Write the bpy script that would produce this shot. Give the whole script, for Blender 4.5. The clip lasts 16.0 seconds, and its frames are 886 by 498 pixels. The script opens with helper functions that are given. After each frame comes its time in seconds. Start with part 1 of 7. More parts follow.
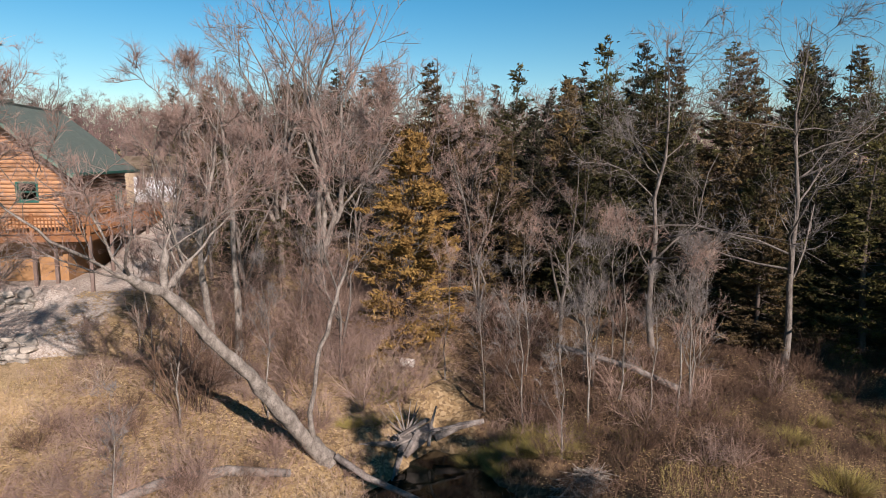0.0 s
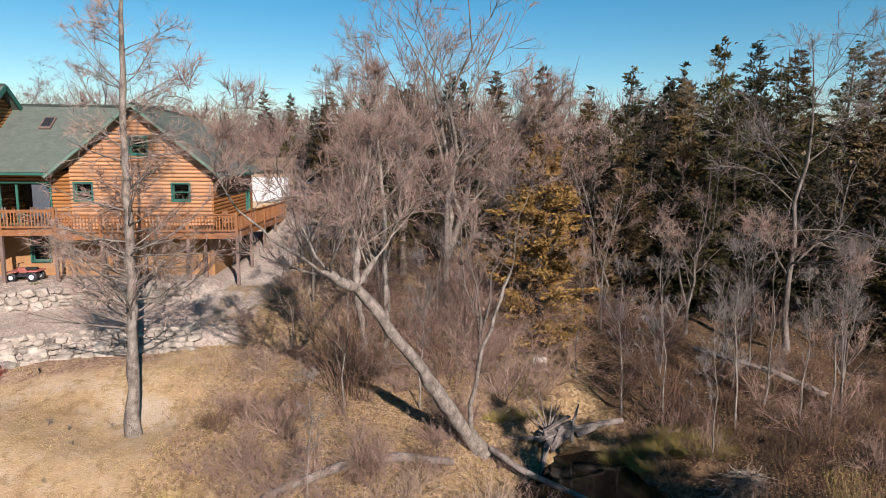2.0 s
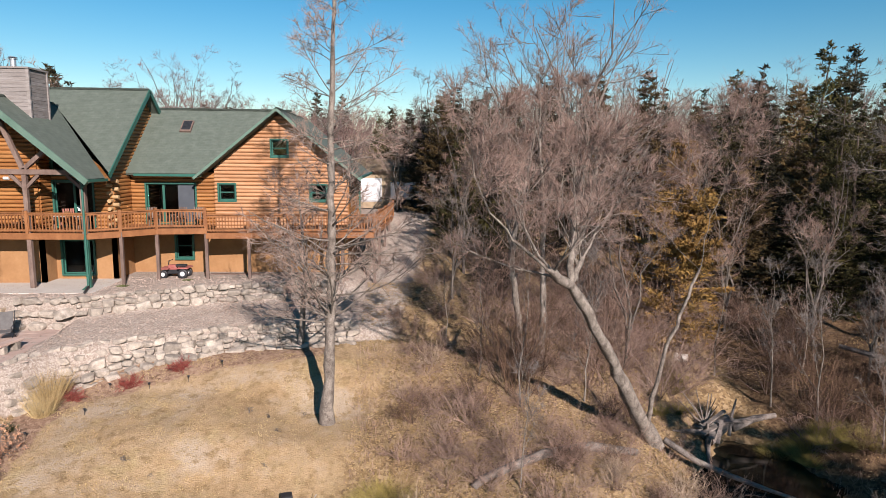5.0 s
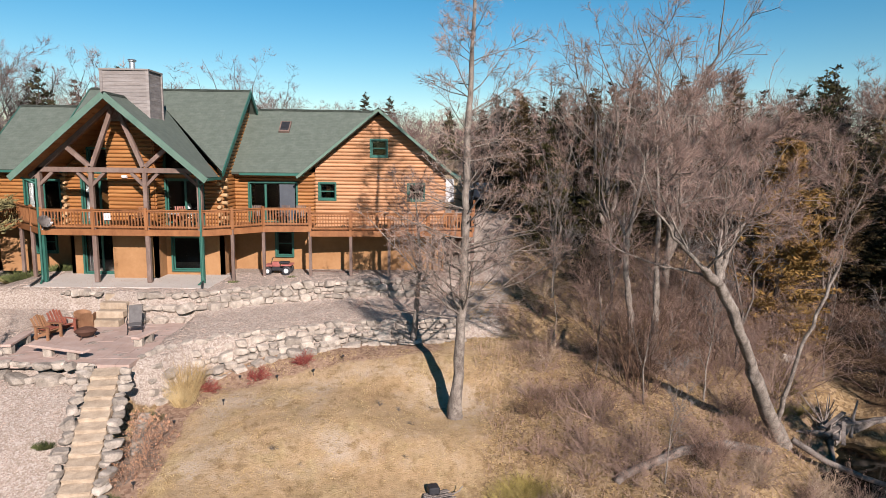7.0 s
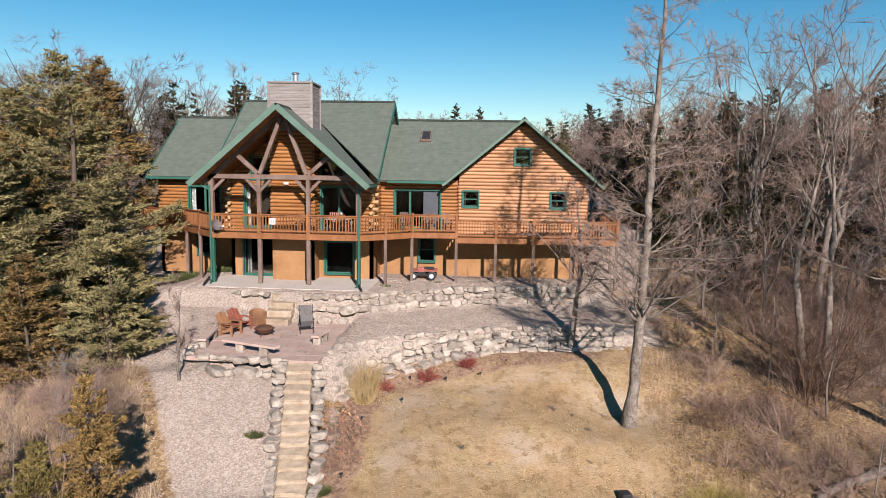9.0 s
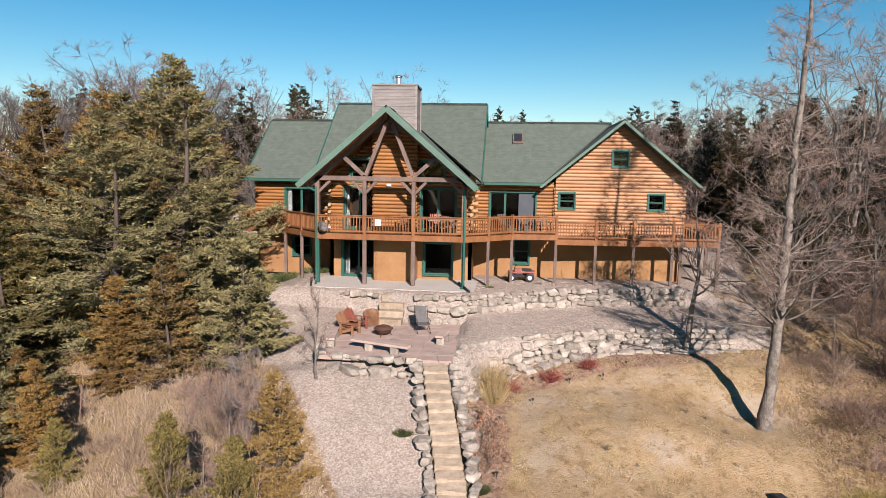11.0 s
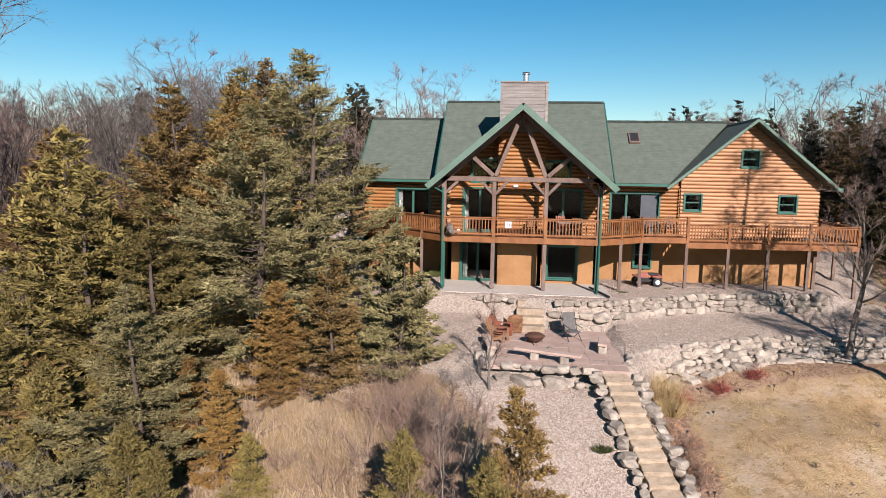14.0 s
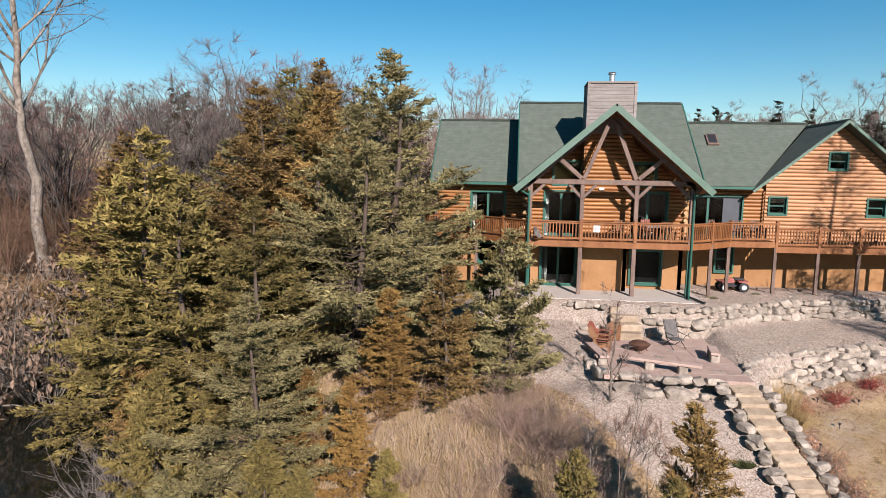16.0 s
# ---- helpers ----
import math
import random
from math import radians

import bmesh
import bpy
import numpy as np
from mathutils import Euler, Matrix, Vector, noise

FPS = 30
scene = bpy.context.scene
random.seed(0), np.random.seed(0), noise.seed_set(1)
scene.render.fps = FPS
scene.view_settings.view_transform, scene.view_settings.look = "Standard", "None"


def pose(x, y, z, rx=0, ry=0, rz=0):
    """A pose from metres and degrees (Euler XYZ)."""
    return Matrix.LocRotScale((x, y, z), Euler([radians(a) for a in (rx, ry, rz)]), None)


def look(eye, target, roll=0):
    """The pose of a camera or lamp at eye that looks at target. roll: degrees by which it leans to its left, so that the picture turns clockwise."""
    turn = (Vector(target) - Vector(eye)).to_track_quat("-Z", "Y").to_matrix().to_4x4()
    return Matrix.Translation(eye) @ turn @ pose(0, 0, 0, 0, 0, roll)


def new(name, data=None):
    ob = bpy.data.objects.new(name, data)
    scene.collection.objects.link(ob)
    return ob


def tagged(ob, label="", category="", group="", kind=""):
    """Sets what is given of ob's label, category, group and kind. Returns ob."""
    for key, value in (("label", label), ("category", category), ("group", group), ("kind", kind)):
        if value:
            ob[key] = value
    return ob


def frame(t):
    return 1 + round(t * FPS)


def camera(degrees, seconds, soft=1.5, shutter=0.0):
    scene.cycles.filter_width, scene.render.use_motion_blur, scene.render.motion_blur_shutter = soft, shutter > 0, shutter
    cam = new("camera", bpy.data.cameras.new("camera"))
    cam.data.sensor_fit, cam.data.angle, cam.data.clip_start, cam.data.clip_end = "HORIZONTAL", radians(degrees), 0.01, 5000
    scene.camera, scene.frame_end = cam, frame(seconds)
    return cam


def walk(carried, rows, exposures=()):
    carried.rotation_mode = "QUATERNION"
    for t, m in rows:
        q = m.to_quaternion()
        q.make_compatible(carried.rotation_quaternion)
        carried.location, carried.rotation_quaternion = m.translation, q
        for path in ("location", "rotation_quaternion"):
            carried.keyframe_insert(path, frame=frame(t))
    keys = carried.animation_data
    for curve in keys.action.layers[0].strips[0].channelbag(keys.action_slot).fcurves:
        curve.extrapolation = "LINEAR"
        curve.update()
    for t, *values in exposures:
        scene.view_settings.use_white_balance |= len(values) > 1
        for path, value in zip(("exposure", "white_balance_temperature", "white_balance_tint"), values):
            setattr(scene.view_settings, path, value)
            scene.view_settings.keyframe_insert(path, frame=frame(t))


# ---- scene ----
cam = camera(70.2, 16.0, soft=0.55)
METRES, EYE, TILT, LEAN, TURN = 34.0, 6.15, -8.0, -0.5, -10.0
ROWS = [
    (0.0, 0.0, 0.0, 0.0, 0.0, 0.0, -0.0),
    (0.5, -0.0174, -0.006, 0.0006, 2.41, 0.0, -0.29),
    (1.0, -0.0445, -0.0123, 0.0013, 3.85, -0.02, -0.57),
    (1.5, -0.0745, -0.0216, 0.003, 4.63, -0.18, -0.73),
    (2.0, -0.1027, -0.0311, 0.0011, 5.25, -0.09, -0.8),
    (2.5, -0.1305, -0.0424, 0.0002, 5.7, -0.11, -0.85),
    (3.0, -0.1601, -0.0536, -0.0003, 5.95, -0.14, -0.91),
    (3.5, -0.1899, -0.0623, -0.0001, 6.12, -0.16, -0.95),
    (4.0, -0.2216, -0.0701, 0.0005, 6.25, -0.21, -1.0),
    (6.5, -0.3705, -0.1018, -0.0073, 7.76, -0.04, -1.31),
    (7.0, -0.3998, -0.1094, -0.0096, 8.61, -0.01, -1.48),
    (7.5, -0.4303, -0.117, -0.0116, 9.75, -0.03, -1.67),
    (8.0, -0.4613, -0.1258, -0.0143, 11.55, 0.04, -1.98),
    (8.5, -0.4929, -0.1363, -0.0173, 13.23, 0.37, -2.29),
    (9.0, -0.5247, -0.1473, -0.0197, 14.31, 0.78, -2.48),
    (11.5, -0.6826, -0.1918, -0.0297, 15.98, 0.99, -2.72),
    (12.0, -0.7138, -0.1967, -0.031, 16.07, 1.0, -2.76),
    (12.5, -0.7464, -0.1984, -0.0322, 16.13, 1.04, -2.79),
    (13.0, -0.7785, -0.2008, -0.0329, 16.17, 1.04, -2.79),
    (13.5, -0.8111, -0.2025, -0.0339, 16.2, 1.08, -2.78),
    (14.0, -0.8439, -0.2033, -0.0331, 16.23, 1.05, -2.81),
    (14.5, -0.8772, -0.2043, -0.0323, 16.21, 1.05, -2.81),
    (15.0, -0.9088, -0.2072, -0.0322, 16.24, 1.07, -2.81),
    (15.5, -0.9382, -0.2128, -0.0328, 16.26, 1.1, -2.79),
    (16.0, -0.9699, -0.2154, -0.0327, 16.26, 1.09, -2.82),
]
walk(cam, [(t, pose(0, 0, EYE, TILT, LEAN, TURN) @ pose(METRES * x, METRES * y, METRES * z, 90 + pitch, roll, yaw)) for t, x, y, z, yaw, pitch, roll in ROWS])

# ---- light ----
SUN_EL, SUN_AZ = 27.5, 160.0  # elevation; azimuth clockwise from +y
world = bpy.data.worlds.new("sky")
scene.world = world
world.use_nodes = True
wn = world.node_tree.nodes
sky = wn.new("ShaderNodeTexSky")
sky.sky_type = "NISHITA"
sky.sun_disc = False
sky.sun_elevation, sky.sun_rotation = radians(SUN_EL), radians(SUN_AZ)
sky.air_density, sky.dust_density, sky.ozone_density = 1.0, 0.0, 1.6
tone = wn.new("ShaderNodeHueSaturation")  # the film's vivid sky
tone.inputs["Hue"].default_value, tone.inputs["Saturation"].default_value = 0.492, 1.5
world.node_tree.links.new(sky.outputs[0], tone.inputs["Color"])
world.node_tree.links.new(tone.outputs[0], wn["Background"].inputs[0])
wn["Background"].inputs[1].default_value = 0.0515
lamp = bpy.data.lights.new("sun", "SUN")
lamp.energy, lamp.angle, lamp.color = 5.0, radians(0.55), (1.0, 0.885, 0.855)
sun = new("sun", lamp)
az, el = radians(SUN_AZ), radians(SUN_EL)
sun_from = Vector((math.sin(az) * math.cos(el), math.cos(az) * math.cos(el), math.sin(el)))
sun.matrix_world = look(sun_from * 100 + Vector((-20, 25, 0)), Vector((-20, 25, 0)))
scene.view_settings.exposure = 1.08

# ---- materials ----


def mat(name, colours, scale=3.0, rough=0.8, bump=0.3, bump_scale=None, stretch=(1, 1, 1), spread=0.12, fine=0.25, metal=0.0, spots=None, object_space=False, spec=0.3):
    """A surface with colour variation at two scales, a random shift per object and per island, and fine relief."""
    m = bpy.data.materials.new(name)
    m.use_nodes = True
    nt = m.node_tree
    n, link = nt.nodes, nt.links.new
    b = n["Principled BSDF"]
    b.inputs["Roughness"].default_value, b.inputs["Metallic"].default_value = rough, metal
    b.inputs["Specular IOR Level"].default_value = spec
    if object_space:
        co = n.new("ShaderNodeTexCoord").outputs["Object"]
    else:
        co = n.new("ShaderNodeNewGeometry").outputs["Position"]
    mp = n.new("ShaderNodeMapping")
    mp.inputs["Scale"].default_value = stretch
    link(co, mp.inputs["Vector"])
    big, small = n.new("ShaderNodeTexNoise"), n.new("ShaderNodeTexNoise")
    for t, s, d in ((big, scale, 4), (small, scale * 9, 5)):
        t.inputs["Scale"].default_value, t.inputs["Detail"].default_value, t.inputs["Roughness"].default_value = s, d, 0.65
        link(mp.outputs[0], t.inputs["Vector"])
    mix = n.new("ShaderNodeMath")
    mix.operation = "MULTIPLY_ADD"
    link(small.outputs[0], mix.inputs[0])
    mix.inputs[1].default_value = fine * 2
    link(big.outputs[0], mix.inputs[2])
    off = n.new("ShaderNodeMath")
    off.operation = "SUBTRACT"
    link(mix.outputs[0], off.inputs[0])
    off.inputs[1].default_value = fine
    ramp = n.new("ShaderNodeValToRGB")
    el_ = ramp.color_ramp.elements
    k = len(colours)
    while len(el_) < k:
        el_.new(0.5)
    for i, c in enumerate(colours):
        el_[i].position, el_[i].color = 0.28 + 0.44 * i / max(1, k - 1), (*c, 1)
    link(off.outputs[0], ramp.inputs[0])
    hsv = n.new("ShaderNodeHueSaturation")
    link(ramp.outputs[0], hsv.inputs["Color"])
    info, isl = n.new("ShaderNodeObjectInfo"), n.new("ShaderNodeNewGeometry")
    add = n.new("ShaderNodeMath")
    link(info.outputs["Random"], add.inputs[0])
    link(isl.outputs["Random Per Island"], add.inputs[1])
    val = n.new("ShaderNodeMapRange")
    val.inputs["From Max"].default_value = 2.0
    val.inputs["To Min"].default_value, val.inputs["To Max"].default_value = 1 - spread * 2, 1 + spread * 2
    link(add.outputs[0], val.inputs[0])
    link(val.outputs[0], hsv.inputs["Value"])
    link(hsv.outputs[0], b.inputs["Base Color"])
    if bump:
        bt = n.new("ShaderNodeTexNoise")
        bt.inputs["Scale"].default_value, bt.inputs["Detail"].default_value = bump_scale or scale * 6, 6
        link(mp.outputs[0], bt.inputs["Vector"])
        bn = n.new("ShaderNodeBump")
        bn.inputs["Strength"].default_value, bn.inputs["Distance"].default_value = bump, 0.03
        link(bt.outputs[0], bn.inputs["Height"])
        link(bn.outputs[0], b.inputs["Normal"])
    return m


M_LOG = mat("honey_log", [(0.160, 0.060, 0.017), (0.228, 0.097, 0.029), (0.291, 0.143, 0.051)], 1.2, 0.5, 0.25, 14, (0.35, 1, 4), 0.12, 0.3)
M_LOGPALE = mat("sunbleached_log", [(0.261, 0.120, 0.050), (0.324, 0.167, 0.082), (0.375, 0.211, 0.116)], 1.2, 0.55, 0.25, 14, (0.35, 1, 4), 0.10, 0.3)
M_LOGEND = mat("log_end_grain", [(0.286, 0.171, 0.080), (0.354, 0.240, 0.126)], 6, 0.7, 0.2)
M_TIMBER = mat("weathered_timber", [(0.078, 0.051, 0.040), (0.114, 0.078, 0.062), (0.155, 0.112, 0.092)], 2.5, 0.75, 0.3, 20, (1, 1, 0.4), 0.08)
M_DECK = mat("stained_deck_timber", [(0.123, 0.046, 0.016), (0.179, 0.072, 0.025), (0.223, 0.097, 0.037)], 2.5, 0.65, 0.25, 20, (1, 1, 0.5), 0.12)
M_GREEN = mat("green_painted_trim", [(0.018, 0.072, 0.054), (0.025, 0.094, 0.070)], 2, 0.45, 0.1, 30, spread=0.05)
M_BARGE = mat("faded_green_board", [(0.063, 0.112, 0.083), (0.092, 0.145, 0.112)], 2, 0.6, 0.1, 30, spread=0.05)
M_STUCCO = mat("ochre_stucco", [(0.212, 0.108, 0.045), (0.243, 0.129, 0.056), (0.274, 0.151, 0.069)], 0.8, 0.9, 0.35, 60, spread=0.03)
M_CONCRETE = mat("pale_concrete", [(0.331, 0.297, 0.257), (0.394, 0.360, 0.320)], 1.0, 0.85, 0.2, 40, spread=0.04)
M_CHIMNEY = mat("grey_weathered_siding", [(0.131, 0.114, 0.102), (0.183, 0.163, 0.149), (0.240, 0.220, 0.206)], 2.0, 0.8, 0.3, 25, (0.4, 1, 3), 0.1)
M_STEEL = mat("galvanised_flue", [(0.405, 0.414, 0.423), (0.540, 0.540, 0.540)], 4, 0.35, 0.05, metal=0.8, spread=0.03)
M_STONE = mat("field_stone", [(0.107, 0.092, 0.077), (0.188, 0.161, 0.131), (0.278, 0.242, 0.201)], 2.6, 0.92, 0.6, 11, spread=0.32)
M_PEBBLE = mat("pale_pebbles", [(0.212, 0.157, 0.123), (0.274, 0.212, 0.171), (0.337, 0.277, 0.231)], 2.0, 0.9, 0, spread=0.22)
M_LAWNGRASS = mat("dry_lawn_blades", [(0.207, 0.135, 0.066), (0.289, 0.201, 0.110), (0.359, 0.270, 0.166)], 0.6, 0.9, 0, spread=0.16)
M_CEDARBARK = mat("cedar_bark", [(0.040, 0.029, 0.023), (0.069, 0.051, 0.040), (0.102, 0.080, 0.066)], 4, 0.95, 0.4, 22, (1, 1, 0.35), 0.1)
M_FLAG = mat("pink_flagstone", [(0.286, 0.200, 0.163), (0.331, 0.243, 0.200), (0.371, 0.286, 0.243)], 1.6, 0.9, 0.3, 18, spread=0.05)
M_STEP = mat("buff_stone_step", [(0.189, 0.143, 0.099), (0.252, 0.197, 0.139), (0.311, 0.252, 0.185)], 3.0, 0.9, 0.5, 14, spread=0.12)
M_BARK = mat("grey_bark", [(0.043, 0.034, 0.029), (0.102, 0.086, 0.071), (0.177, 0.151, 0.129)], 6, 0.95, 1.0, 20, (1, 1, 0.3), 0.12, 0.45)
M_BARKDARK = mat("dark_bark", [(0.026, 0.022, 0.019), (0.049, 0.041, 0.035), (0.080, 0.069, 0.060)], 4, 0.95, 0.6, 22, (1, 1, 0.35), 0.12)
M_BARKPALE = mat("pale_bark", [(0.057, 0.045, 0.037), (0.143, 0.120, 0.098), (0.240, 0.208, 0.177)], 5, 0.95, 1.0, 16, (1, 1, 0.6), 0.1, 0.5)
M_TWIG = mat("brown_twigs", [(0.123, 0.078, 0.062), (0.188, 0.128, 0.103), (0.257, 0.183, 0.149)], 0.7, 0.9, 0, spread=0.22)
M_TWIGPALE = mat("pale_pinkish_twigs", [(0.145, 0.094, 0.075), (0.215, 0.153, 0.121), (0.288, 0.213, 0.174)], 0.7, 0.9, 0, spread=0.2)
M_TWIGGREY = mat("grey_twigs", [(0.080, 0.069, 0.060), (0.126, 0.108, 0.097), (0.177, 0.157, 0.143)], 0.7, 0.9, 0, spread=0.2)
M_BRUSH = mat("red_brown_brush", [(0.130, 0.079, 0.059), (0.200, 0.131, 0.101), (0.272, 0.197, 0.151)], 0.7, 0.9, 0, spread=0.22)
M_CEDAR = mat("cedar_foliage", [(0.068, 0.052, 0.014), (0.131, 0.102, 0.029), (0.202, 0.153, 0.050)], 0.9, 0.85, 0, spread=0.3)
M_CEDARGREEN = mat("grey_green_cedar_foliage", [(0.067, 0.059, 0.025), (0.137, 0.117, 0.049), (0.220, 0.187, 0.084)], 0.9, 0.85, 0, spread=0.3)
M_CEDARRUST = mat("rusty_cedar_foliage", [(0.088, 0.054, 0.018), (0.153, 0.096, 0.030), (0.228, 0.151, 0.051)], 0.9, 0.85, 0, spread=0.3)
M_CEDARGOLD = mat("golden_cedar_foliage", [(0.083, 0.042, 0.011), (0.140, 0.080, 0.021), (0.190, 0.118, 0.033)], 0.5, 0.85, 0, spread=0.3)
M_WEED = mat("dark_brown_weeds", [(0.050, 0.028, 0.016), (0.083, 0.048, 0.030), (0.124, 0.077, 0.048)], 0.7, 0.9, 0, spread=0.22)
# cedar greens and browns darkened: the dense wood's inner shade is in the colour
M_CEDARSHADE = mat("dark_cedar_foliage", [(0.010, 0.009, 0.003), (0.022, 0.019, 0.007), (0.040, 0.032, 0.012)], 0.9, 0.9, 0, spread=0.3)
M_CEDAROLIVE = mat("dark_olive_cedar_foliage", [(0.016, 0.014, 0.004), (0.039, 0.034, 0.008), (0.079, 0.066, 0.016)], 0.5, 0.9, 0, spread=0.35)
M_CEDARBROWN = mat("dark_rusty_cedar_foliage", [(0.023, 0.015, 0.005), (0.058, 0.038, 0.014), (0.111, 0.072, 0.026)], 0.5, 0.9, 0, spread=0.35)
M_DRYBRUSH = mat("dry_brush_stalks", [(0.204, 0.140, 0.093), (0.297, 0.221, 0.155), (0.400, 0.315, 0.228)], 0.8, 0.9, 0, spread=0.2)
M_TWIGFAR = mat("distant_twigs", [(0.113, 0.066, 0.059), (0.160, 0.096, 0.085), (0.215, 0.134, 0.117)], 0.2, 0.9, 0, spread=0.2)
M_STRAW = mat("dead_grass", [(0.206, 0.137, 0.059), (0.288, 0.206, 0.096), (0.370, 0.288, 0.151)], 0.8, 0.9, 0, spread=0.2)
M_YELLOWGRASS = mat("yellow_green_grass", [(0.137, 0.106, 0.026), (0.223, 0.174, 0.051), (0.297, 0.234, 0.092)], 0.8, 0.9, 0, spread=0.25)
M_REDBUSH = mat("red_stems", [(0.114, 0.020, 0.017), (0.177, 0.037, 0.029), (0.228, 0.069, 0.045)], 2, 0.8, 0, spread=0.2)
M_LEAVES = mat("fallen_leaves", [(0.174, 0.110, 0.044), (0.260, 0.176, 0.081), (0.336, 0.255, 0.146)], 1.5, 0.9, 0, spread=0.3)
M_TANLEAF = mat("tan_dead_leaves", [(0.097, 0.060, 0.039), (0.160, 0.108, 0.074), (0.228, 0.171, 0.123)], 1.5, 0.85, 0, spread=0.3)
M_RUSSET = mat("russet_leaves", [(0.231, 0.103, 0.055), (0.349, 0.183, 0.104), (0.447, 0.271, 0.164)], 2.5, 0.85, 0, spread=0.3)
M_RUSTMETAL = mat("rusted_iron", [(0.057, 0.026, 0.016), (0.097, 0.045, 0.029)], 6, 0.85, 0.4, 30)
M_DARK = mat("black_plastic", [(0.012, 0.012, 0.014), (0.024, 0.024, 0.026)], 5, 0.5, 0.05)
M_WHITE = mat("white_paint", [(0.462, 0.462, 0.462), (0.530, 0.530, 0.523)], 1, 0.5, 0.05)
M_TAN = mat("tan_siding", [(0.240, 0.177, 0.108), (0.297, 0.228, 0.149)], 1, 0.8, 0.2)
M_CURTAIN = mat("pale_curtain", [(0.440, 0.448, 0.432), (0.560, 0.560, 0.544)], 3, 0.9, 0.2)
# near black, with the dimness of the rooms put into the colour
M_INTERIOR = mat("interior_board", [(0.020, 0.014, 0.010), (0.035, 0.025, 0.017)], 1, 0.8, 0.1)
M_REDPLASTIC = mat("faded_red_plastic", [(0.217, 0.057, 0.051), (0.286, 0.114, 0.097)], 3, 0.5, 0.05)
M_REDPAINT = mat("red_painted_wood", [(0.171, 0.049, 0.031), (0.240, 0.086, 0.057)], 4, 0.6, 0.1)
M_ORANGEWOOD = mat("orange_stained_wood", [(0.171, 0.080, 0.040), (0.240, 0.131, 0.069)], 4, 0.6, 0.15, 30, (1, 1, 0.4))
M_GREYFABRIC = mat("grey_sling_fabric", [(0.069, 0.063, 0.060), (0.108, 0.102, 0.097)], 6, 0.85, 0.15)
M_SCREEN = mat("insect_screen", [(0.045, 0.051, 0.060), (0.057, 0.065, 0.075)], 3, 0.6, 0, spread=0.02)
M_SHRUB = mat("evergreen_shrub", [(0.034, 0.043, 0.012), (0.063, 0.074, 0.023), (0.097, 0.102, 0.034)], 2, 0.85, 0, spread=0.25)
M_DEADWOOD = mat("bleached_deadwood", [(0.074, 0.060, 0.049), (0.155, 0.130, 0.112), (0.240, 0.208, 0.180)], 4, 0.9, 0.8, 16, spread=0.1, fine=0.45)


def shingle_material():
    m = mat("green_shingles", [(0.066, 0.081, 0.064), (0.077, 0.093, 0.075), (0.090, 0.105, 0.086)], 2.6, 0.9, 0, spread=0.02)
    nt = m.node_tree
    n, link = nt.nodes, nt.links.new
    uv = n.new("ShaderNodeUVMap")
    br = n.new("ShaderNodeTexBrick")
    br.inputs["Scale"].default_value = 1.0
    br.inputs["Brick Width"].default_value, br.inputs["Row Height"].default_value = 0.32, 0.145
    br.inputs["Mortar Size"].default_value, br.inputs["Mortar Smooth"].default_value = 0.010, 0.6
    br.inputs["Color1"].default_value, br.inputs["Color2"].default_value, br.inputs["Mortar"].default_value = (0.94, 0.94, 0.94, 1), (1.06, 1.06, 1.06, 1), (0.80, 0.80, 0.80, 1)
    link(uv.outputs[0], br.inputs["Vector"])
    hsv = next(k for k in n if k.bl_idname == "ShaderNodeHueSaturation")
    mul = n.new("ShaderNodeMix")
    mul.data_type, mul.blend_type = "RGBA", "MULTIPLY"
    mul.inputs[0].default_value = 1.0
    link(hsv.outputs[0], mul.inputs[6])
    link(br.outputs[0], mul.inputs[7])
    link(mul.outputs[2], n["Principled BSDF"].inputs["Base Color"])
    bn = n.new("ShaderNodeBump")
    bn.inputs["Strength"].default_value, bn.inputs["Distance"].default_value = 0.5, 0.01
    link(br.outputs[1], bn.inputs["Height"])
    bn.invert = True
    link(bn.outputs[0], n["Principled BSDF"].inputs["Normal"])
    return m


M_ROOF = shingle_material()


def glass_material():
    m = bpy.data.materials.new("window_glass")
    m.use_nodes = True
    b = m.node_tree.nodes["Principled BSDF"]
    b.inputs["Base Color"].default_value = (0.6, 0.64, 0.64, 1)
    b.inputs["Roughness"].default_value = 0.02
    b.inputs["Transmission Weight"].default_value = 1.0
    b.inputs["IOR"].default_value = 1.3
    return m


M_GLASS = glass_material()


def water_material():
    m = bpy.data.materials.new("dark_creek_water")
    m.use_nodes = True
    nt = m.node_tree
    b = nt.nodes["Principled BSDF"]
    b.inputs["Base Color"].default_value = (0.008, 0.009, 0.006, 1)
    b.inputs["Roughness"].default_value = 0.06
    t, bn = nt.nodes.new("ShaderNodeTexNoise"), nt.nodes.new("ShaderNodeBump")
    t.inputs["Scale"].default_value, t.inputs["Detail"].default_value = 1.6, 4
    bn.inputs["Strength"].default_value, bn.inputs["Distance"].default_value = 0.12, 0.05
    g = nt.nodes.new("ShaderNodeNewGeometry")
    nt.links.new(g.outputs["Position"], t.inputs["Vector"])
    nt.links.new(t.outputs[0], bn.inputs["Height"])
    nt.links.new(bn.outputs[0], b.inputs["Normal"])
    return m


M_WATER = water_material()


